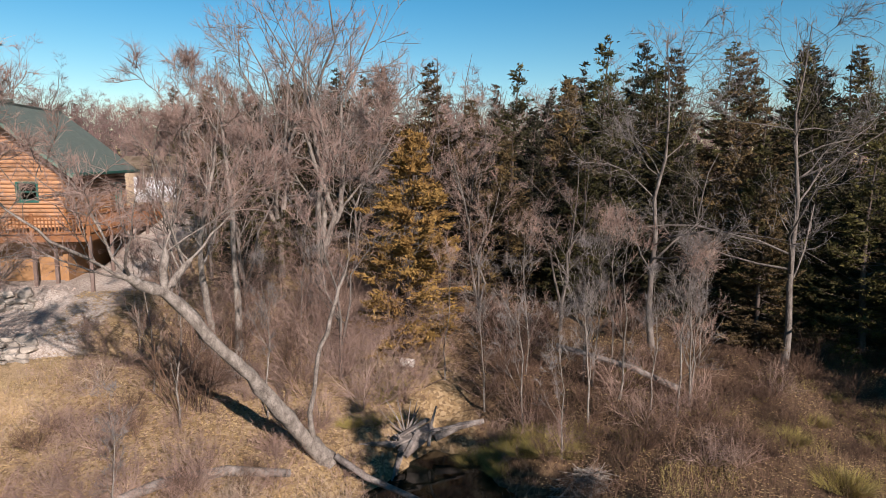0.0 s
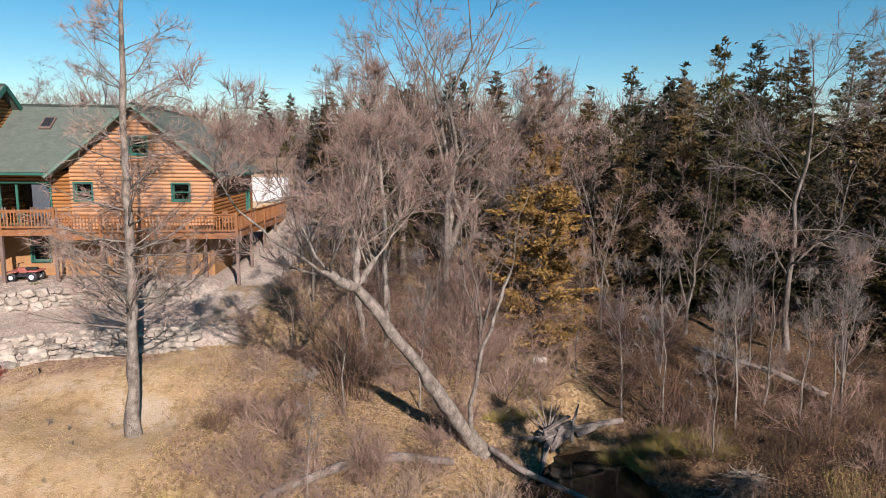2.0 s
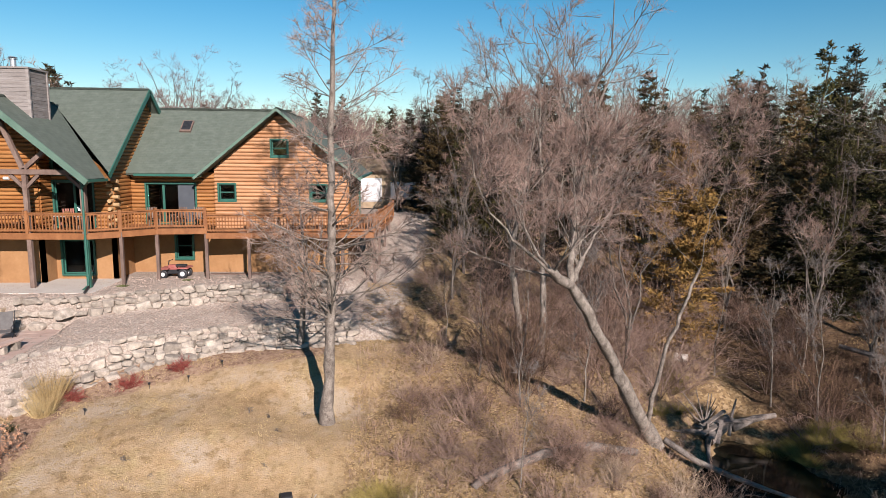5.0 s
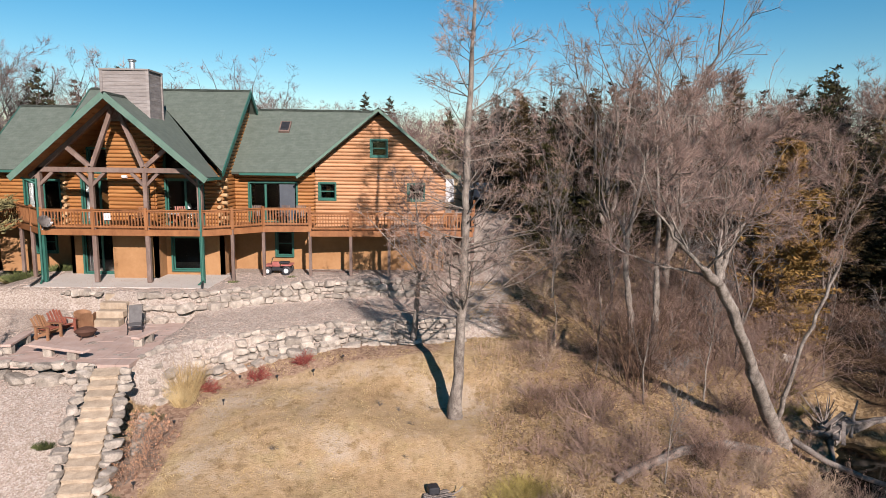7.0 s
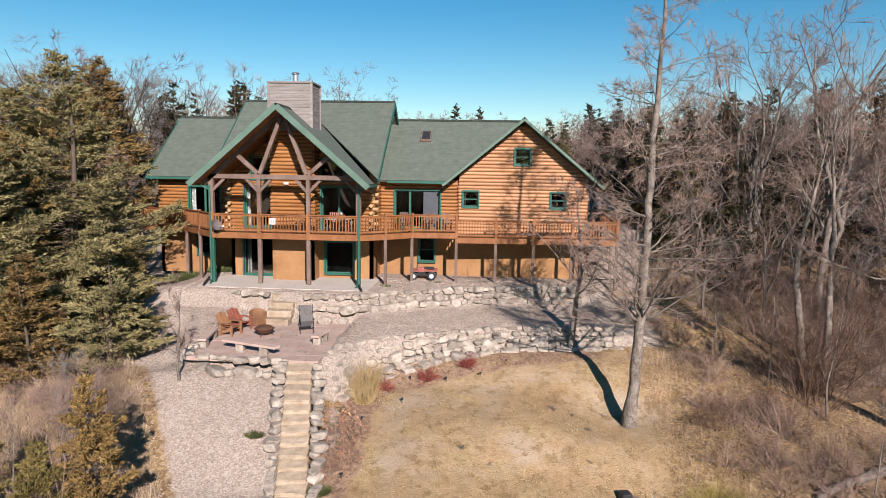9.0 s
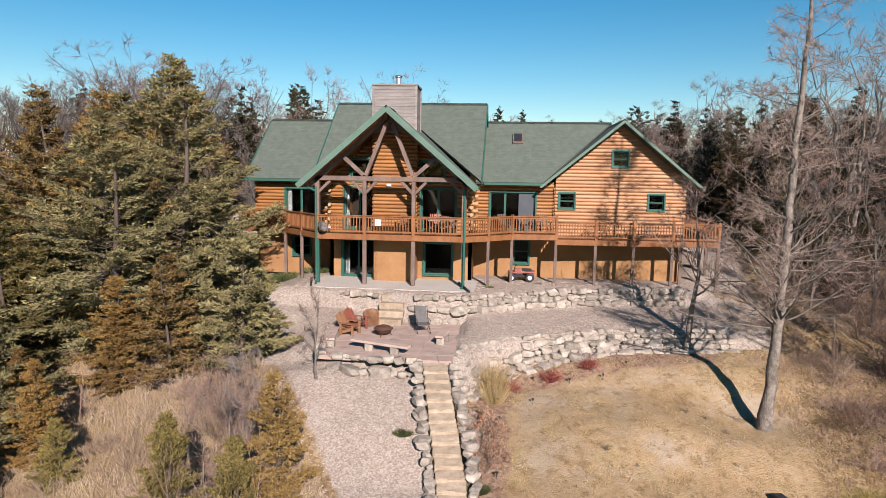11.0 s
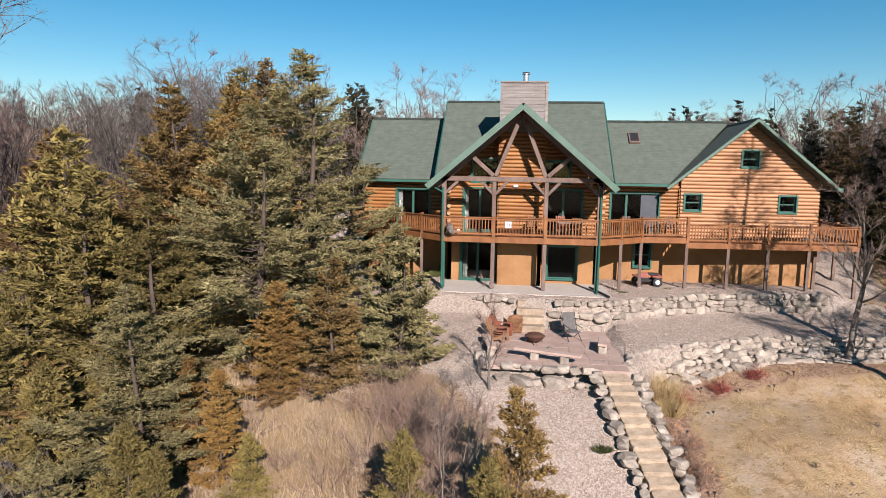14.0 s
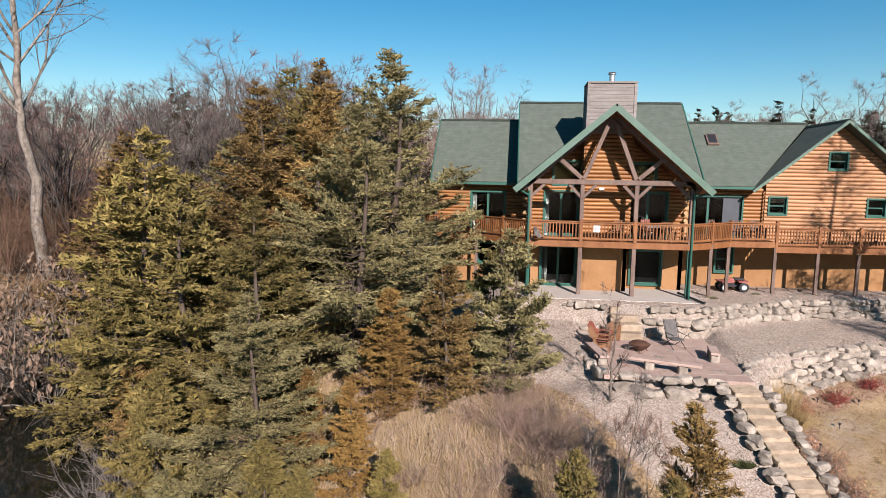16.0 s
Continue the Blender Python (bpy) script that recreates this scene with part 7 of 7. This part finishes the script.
def leafy_shrub(seed, h, leaves, size=0.09, material=None):
    """A shrub that keeps its curled dead leaves."""
    rng = np.random.default_rng(seed)
    stems = 16
    az = rng.uniform(0, 6.283, stems)
    d = unit(np.stack([np.cos(az) * 0.7, np.sin(az) * 0.7, np.ones(stems)], 1) + rng.normal(0, 0.2, (stems, 3)))
    pts = [np.zeros((stems, 3))]
    for _ in range(4):
        d = unit(d + rng.normal(0, 0.16, d.shape) - np.array([0, 0, 0.06]))
        pts.append(pts[-1] + d * (h * rng.uniform(0.2, 0.3, stems))[:, None])
    S = np.stack(pts, 1)
    RS = 0.3 * h * np.linspace(0.03, 0.008, 5)[None] * rng.uniform(0.6, 1.2, (stems, 1))
    P2, R2 = children(rng, S, RS, 8, 0.25, 1.0, 48, 0.45, 0.0, 3, 0.2, 0.4, 0.6)
    t = rng.uniform(0.2, 1.05, leaves)[:, None]
    i = rng.integers(0, len(P2), leaves)
    C = P2[i, 0] * (1 - t) + P2[i, -1] * t + rng.normal(0, 0.02 * h, (leaves, 3))
    D = unit(rng.normal(0, 0.6, (leaves, 3)) - np.array([0, 0, 0.8]))
    s, u = frames_of(D)
    L = size * rng.uniform(0.65, 1.35, leaves)[:, None]
    V = np.stack([C, C + D * L + s * L * 0.45 + u * L * 0.15, C + D * L * 2, C + D * L - s * L * 0.45 + u * L * 0.15], 1).reshape(-1, 3)
    b = np.arange(leaves)[:, None] * 4
    a = raw_mesh("stem_tangle", *joined([tubes(S, RS, 4), tubes(P2, np.maximum(R2, 0.006), 3)]), True)
    c = raw_mesh("foliage", V, np.concatenate([b + [0, 1, 2], b + [0, 2, 3]], 0))
    a.materials.append(M_BARKPALE)
    c.materials.append(material or M_TANLEAF)
    return a, c


for x_, y_, s_ in ((-48.0, 19.2, 1.1), (-47.4, 18.6, 1.0), (-45.4, 16.2, 1.0), (-46.6, 16.4, 1.1), (-44.6, 15.2, 0.9), (-47.6, 17.4, 1.0)):
    bush(SHR[2], x_, y_, "pale grey leafless brush by the river", "shrub", "brush", s_, rnd.uniform(0, 360))


LEAFY = [leafy_shrub(130 + i, 3.4, 1100) for i in range(2)]
for x_, y_, s_, k_ in ((-54.6, 24.2, 1.7, 0), (-56.4, 25.2, 1.9, 1), (-58.2, 26.8, 1.9, 0), (-60.4, 28.6, 1.9, 1), (-54.0, 26.4, 1.6, 0)):
    ob = new("leafy_shrub")
    ob.matrix_basis = pose(x_, y_, max(hz(x_, y_), -5.5) - 0.05, 0, 0, rnd.uniform(0, 360)) @ Matrix.Scale(s_, 4)
    place("stem_tangle", LEAFY[k_][0], None, ob)
    place("foliage", LEAFY[k_][1], None, ob)
    tagged(ob, "shrub on the river bank with tan dead leaves", "shrub", "leafy shrubs")
# woods on the west bank
for i in range(46):
    x_, y_ = rnd.uniform(-84, -48), rnd.uniform(36, 64)
    plant(BANK[i % 3], x_, y_, "bare tree on the far river bank", "tree", "bare trees", min(rnd.uniform(0.75, 1.1), (skyline(x_, y_) - hz(x_, y_)) / 15.2), rnd.uniform(0, 360))
# dark-twigged brush only, its colour standing in for the bank's shade
for i in range(28):
    x_, y_ = rnd.uniform(-68, -49), rnd.uniform(28, 42)
    if hz(x_, y_) > -5.0:
        bush(SHR[rnd.choice((4, 5))], x_, y_, "leafless brush on the river bank", "shrub", "brush", rnd.uniform(0.9, 1.5), rnd.uniform(0, 360))
RIVERTREE = bare_tree("river_bank_tree", 17, 17, 0.26, clear=0.3, limbs=12, n2=7, n3=6, n4=5, spread=45, up=0.1, lim_len=0.36, bark=M_BARKPALE, twigs=M_TWIGGREY, cheap=True)
plant(RIVERTREE, -61.6, 33.0, "tall pale bare tree on the river bank", "tree", "bare trees", 1.35)
PATIOTREE = bare_tree("patio_sapling", 18, 3.6, 0.055, clear=0.2, limbs=9, n2=4, n3=3, n4=3, spread=48, up=0.12, lim_len=0.42, twig=0.3)
plant(PATIOTREE, -30.15, 20.5, "small bare dark-stemmed tree below the patio", "tree", "bare trees")

# ---- planting round the steps and walls ----
REDB = shrub("red_twig_bush", 95, 0.62, 26, 4, 5, 0.75, 0.009, M_REDBUSH, 0.006, 0.2)
for x_, y_, s_ in ((-21.0, 23.85, 1.0), (-19.3, 24.75, 1.0), (-22.75, 22.9, 0.9)):
    bush(REDB, x_, y_, "low bush of bare red twigs", "shrub", "red bushes", s_, rnd.uniform(0, 360))


def tuft(name, seed, h, n, spread, material, r=0.008, soft=0.35):
    rng = np.random.default_rng(seed)
    az = rng.uniform(0, 6.283, n)
    rad = rng.uniform(0, 1, n) ** 0.6 * spread
    P = np.stack([np.cos(az) * rad, np.sin(az) * rad, 0 * az], 1)
    D = unit(np.stack([np.cos(az) * rad / spread * soft * 2, np.sin(az) * rad / spread * soft * 2, 1 + 0 * az], 1) + rng.normal(0, soft * 0.5, (n, 3)))
    me = raw_mesh(name, *spikes(P, D, h * rng.uniform(0.5, 1.1, n), np.full(n, r)))
    me.materials.append(material)
    return me


ORN = tuft("ornamental_grass", 96, 1.5, 420, 0.42, M_STRAW, 0.011, 0.3)
bush(ORN, -23.55, 22.9, "tall clump of straw-coloured ornamental grass", "grass", "", 1.0)
bush(ORN, -23.3, 21.9, "straw-coloured ornamental grass by the steps", "grass", "", 0.75, 60)
LOWB = leafy_shrub(140, 0.95, 900, 0.03, M_RUSSET)
LOWG = tuft("evergreen_shrub", 98, 0.45, 700, 0.45, M_SHRUB, 0.02, 0.6)
for x_, y_, s_ in ((-23.9, 20.3, 0.9), (-23.5, 19.4, 1.0), (-23.75, 18.5, 1.0), (-23.5, 17.4, 0.8), (-23.1, 18.3, 0.8)):
    ob = new("russet_shrub")
    ob.matrix_basis = pose(x_, y_, hz(x_, y_) - 0.05, 0, 0, rnd.uniform(0, 360)) @ Matrix.Scale(s_, 4)
    place("stem_tangle", LOWB[0], None, ob)
    place("foliage", LOWB[1], None, ob)
    tagged(ob, "low shrub with dry russet leaves beside the steps", "shrub", "shrubs by the steps")
for x_, y_, s_ in ((-24.1, 20.9, 0.7), (-23.7, 16.6, 0.7), (-35.6, 32.2, 1.5), (-34.2, 33.6, 1.3), (-23.9, 30.4, 0.45), (-21.3, 32.0, 0.4), (-26.35, 18.3, 0.6)):
    bush(LOWG, x_, y_, "small green evergreen shrub", "shrub", "evergreen shrubs", s_, rnd.uniform(0, 360), 0.8)
YG = tuft("yellow_grass", 99, 0.75, 950, 0.65, M_YELLOWGRASS, 0.007, 0.75)
for x_, y_, s_ in ((6.2, 22.0, 1.0), (6.9, 21.4, 1.1), (7.7, 21.0, 1.0), (5.4, 22.6, 0.9), (6.8, 22.4, 0.9), (8.5, 20.6, 0.9), (7.4, 22.0, 1.0), (8.1, 21.6, 0.9), (6.0, 21.3, 0.7), (9.2, 21.2, 0.8), (1.9, 25.6, 0.8), (2.5, 26.4, 0.8), (-10.7, 18.7, 1.0), (-11.3, 18.2, 0.9), (-10.1, 18.1, 0.9), (-11.0, 17.5, 0.8), (0.6, 23.6, 0.6), (1.4, 23.9, 0.6), (2.2, 24.4, 0.5), (15.5, 18.5, 0.9), (17.5, 19.4, 0.6), (18.8, 17.8, 0.8), (14.2, 20.6, 0.5), (20.2, 19.0, 0.6), (16.4, 21.2, 0.5), (19.6, 20.8, 0.5)):
    bush(YG, x_, y_, "tussock of yellow-green grass", "grass", "grass tussocks", s_, rnd.uniform(0, 360))


def brush_pile(seed, n, spread, h):
    """A heap of cut, bleached branches lying across one another."""
    rng = np.random.default_rng(seed)
    a, rad = rng.uniform(0, 6.283, n), rng.uniform(0, 1, n) ** 0.7
    P = np.stack([np.cos(a) * rad * spread, np.sin(a) * rad * spread * 0.6, h * (1 - rad ** 2) * rng.uniform(0.1, 1, n)], 1)
    D = unit(np.stack([rng.normal(0.6, 0.9, n), rng.normal(-0.2, 0.7, n), rng.normal(0, 0.22, n)], 1))
    L = rng.uniform(0.5, 1.5, n)
    S = np.stack([P - D * L[:, None] * 0.5, P + rng.normal(0, 0.05, (n, 3)), P + D * L[:, None] * 0.5], 1)
    me = raw_mesh("brush_pile", *tubes(S, rng.uniform(0.008, 0.022, (n, 1)) * np.array([[1.2, 1.0, 0.4]]), 4))
    me.materials.append(M_BARKPALE)
    return me


tagged(bush(brush_pile(104, 210, 1.3, 0.55), 8.6, 18.9, "", "", "", 1.0, 20), "heap of bleached cut branches on the creek bank", "brush pile", kind="stuff")
bush(YG, 15.4, 15.8, "tussock of yellow-green grass", "grass", "grass tussocks", 1.0, 50)
WEED = shrub("dead_weed", 101, 0.28, 9, 3, 3, 0.6, 0.007, M_BARK, 0.006, 0.12)
for i in range(7):
    x_, y_ = rnd.uniform(-20, -13.5), rnd.uniform(17, 24.5)
    if y_ < lower_wall(x_) - 1:
        bush(WEED, x_, y_, "small dead weed on the lawn", "weed", "dead weeds", rnd.uniform(0.5, 1.0), rnd.uniform(0, 360))


# ---- litter and grass that nobody could count ----
def scatter(n, seed, x0, x1, y0, y1, keep):
    rng = np.random.default_rng(seed)
    x, y = rng.uniform(x0, x1, n * 3), rng.uniform(y0, y1, n * 3)
    ok = keep(x, y)
    return x[ok][:n], y[ok][:n], rng


def stuff(name, V, Fs, material, label, category):
    me = raw_mesh(name, V, Fs)
    me.materials.append(material)
    return tagged(new(name, me), label, category, kind="stuff")


def litter(n, seed, area, keep, size, name, material, label):
    x, y, rng = scatter(n, seed, *area, keep)
    n = len(x)
    P = np.stack([x, y, height(x, y) + 0.02], 1)
    D = unit(np.stack([rng.normal(0, 1, n), rng.normal(0, 1, n), rng.normal(0.0, 0.12, n)], 1))
    s, u = frames_of(D)
    L = size * rng.uniform(0.6, 1.3, n)[:, None]
    V = np.stack([P - D * L, P + s * L * 0.5 + u * L * 0.12, P + D * L, P - s * L * 0.5 + u * L * 0.12], 1).reshape(-1, 3)
    b = np.arange(n)[:, None] * 4
    stuff(name, V, np.concatenate([b + [0, 1, 2], b + [0, 2, 3]], 0), material, label, "leaves")


def on_lawn(x, y):
    return (y < lower_wall(x) - 0.5) & (x > -23)


def on_slope(x, y):
    return np.abs(x - creek(y)) > 2.0


litter(3500, 309, (-23, -8, 13.5, 27), on_lawn, 0.05, "lawn_leaves", M_LEAVES, "brown leaves blown over the lawn")
litter(8000, 301, (-23, -8, 13.5, 27), on_lawn, 0.04, "lawn_straw", M_STRAW, "fallen leaves scattered over the lawn")
litter(24000, 302, (-12, 7, 14, 33), lambda x, y: (x < creek(y) - 2.2) | ((y > 26) & (np.abs(x - creek(y)) > 1)), 0.075, "ravine_leaves", M_LEAVES, "deep litter of brown leaves in the ravine")


litter(22000, 308, (7, 27, 13.5, 29), lambda x, y: x > creek(y) + 3, 0.05, "wood_litter", M_LEAVES, "scattered brown leaves under the east woods")


def grass(n, seed, area, keep, h, name, material, label, r=0.006):
    x, y, rng = scatter(n, seed, *area, keep)
    n = len(x)
    P = np.stack([x, y, height(x, y) - 0.01], 1)
    D = unit(np.stack([rng.normal(0, 0.45, n), rng.normal(0, 0.45, n), np.ones(n)], 1))
    stuff(name, *spikes(P, D, h * rng.uniform(0.4, 1.2, n), np.full(n, r)), material, label, "grass")


grass(22000, 303, (-23.5, -9, 13, 26), on_lawn, 0.06, "lawn_grass", M_LAWNGRASS, "short dry lawn grass", 0.007)
grass(9000, 313, (-23.5, -9, 13, 26), lambda x, y: on_lawn(x, y) & (np.sin(x * 2.1 + 1.7 * np.sin(y * 1.3)) + np.sin(y * 2.7 - x * 0.8) + np.sin(x * 5.3) * 0.6 > 0.7), 0.09, "lawn_clumps", M_STRAW, "straw-yellow clumps of lawn grass", 0.008)
grass(5000, 314, (-23.5, -9, 13, 27), lambda x, y: on_lawn(x, y) & (np.sin(x * 1.7 - y * 1.1) + np.sin(y * 3.1 + x * 1.4) > 0.9), 0.07, "lawn_weeds", M_BRUSH, "patches of brown weeds in the lawn", 0.008)
grass(12000, 307, (-44, -28, 11.5, 24), lambda x, y: x < -32.2 + 0.72 * (21 - y), 0.6, "slope_stalks", M_DRYBRUSH, "dead red-brown stalks on the west slope", 0.008)
grass(11000, 304, (-44, -28, 11.5, 24), lambda x, y: x < -32.2 + 0.72 * (21 - y), 0.5, "slope_grass", M_STRAW, "tall dead grass on the west slope", 0.008)
grass(9000, 305, (-12, 7, 14, 27), on_slope, 0.4, "bank_grass", M_BRUSH, "dead grass on the creek banks", 0.008)

grass(24000, 311, (7, 27, 13, 27), lambda x, y: x > creek(y) + 3.2, 0.5, "wood_weeds", M_WEED, "low dead brown weeds under the east woods", 0.008)
grass(7000, 312, (10, 28, 13, 25), lambda x, y: (x > creek(y) + 3.5) & (np.sin(x * 1.3 + y * 0.7) + np.sin(y * 1.9 - x * 0.5) > 0.5), 0.35, "wood_grass", M_YELLOWGRASS, "patches of olive-yellow grass under the east woods", 0.007)


def pebbles(n, seed, area, keep):
    x, y, rng = scatter(n, seed, *area, keep)
    n = len(x)
    base = np.array([(1, 0, 0), (0, 1, 0), (-1, 0, 0), (0, -1, 0), (0, 0, 0.8), (0, 0, -0.6)], float)
    a = rng.uniform(0, 6.283, n)
    S = rng.uniform(0.018, 0.045, (n, 1, 1)) * rng.uniform(0.7, 1.3, (n, 1, 3))
    V = base[None] * S
    c, s = np.cos(a)[:, None], np.sin(a)[:, None]
    V = np.stack([V[..., 0] * c - V[..., 1] * s, V[..., 0] * s + V[..., 1] * c, V[..., 2]], -1)
    V = V + np.stack([x, y, height(x, y) + 0.015], 1)[:, None]
    f = np.array([(0, 1, 4), (1, 2, 4), (2, 3, 4), (3, 0, 4)])
    stuff("gravel_stones", V.reshape(-1, 3), (np.arange(n)[:, None, None] * 6 + f[None]).reshape(-1, 3), M_PEBBLE, "loose pale gravel stones", "gravel")


pebbles(16000, 306, (-34, -11, 12.5, 33), lambda x, y: ((x < -25.6) & (y < 21) & (x > -32.5)) | ((y > lower_wall(x) + 0.6) & (x < -12) & ((x > -24.9) | (y > 27.6) | (x < -30.6))))


def far_wood(n, seed, label):
    """A distant belt of leafless wood, as bare boughs over the far ground."""
    rng = np.random.default_rng(seed)
    k = 90
    m = n // k
    a = rng.uniform(-1.05, 0.95, m)
    d = rng.uniform(74, 170, m)
    x, y = -17 + d * np.sin(a), d * np.cos(a)
    foot = np.stack([x, y, height(x, y) - 0.3], 1)
    hh = np.array([min(skyline(u_, v_) - w_, 13.0) for u_, v_, w_ in zip(x, y, foot[:, 2])]) * rng.uniform(0.6, 0.98, m)
    u = rng.uniform(0.1, 1.0, (m, k))
    off = rng.normal(0, 1, (m, k, 3)) * np.array([2.0, 2.0, 0.6]) * np.sin(u * 2.6 + 0.2)[..., None]
    P = foot[:, None] + off + np.stack([0 * u, 0 * u, u * hh[:, None]], -1) * 0.86
    D = unit(off * 0.35 + rng.normal(0, 0.6, (m, k, 3)) + np.array([0, 0, 0.9]))
    P, D = P.reshape(-1, 3), D.reshape(-1, 3)
    stuff("far_wood", *slivers(P, D, rng.uniform(0.4, 1.3, len(P)), np.full(len(P), 0.06), rng), M_TWIGFAR, label, "woods")


far_wood(225000, 310, "hazy brown belt of distant leafless woods")

# unseen cedars added beside the camera's way to shade the ravine and east woods
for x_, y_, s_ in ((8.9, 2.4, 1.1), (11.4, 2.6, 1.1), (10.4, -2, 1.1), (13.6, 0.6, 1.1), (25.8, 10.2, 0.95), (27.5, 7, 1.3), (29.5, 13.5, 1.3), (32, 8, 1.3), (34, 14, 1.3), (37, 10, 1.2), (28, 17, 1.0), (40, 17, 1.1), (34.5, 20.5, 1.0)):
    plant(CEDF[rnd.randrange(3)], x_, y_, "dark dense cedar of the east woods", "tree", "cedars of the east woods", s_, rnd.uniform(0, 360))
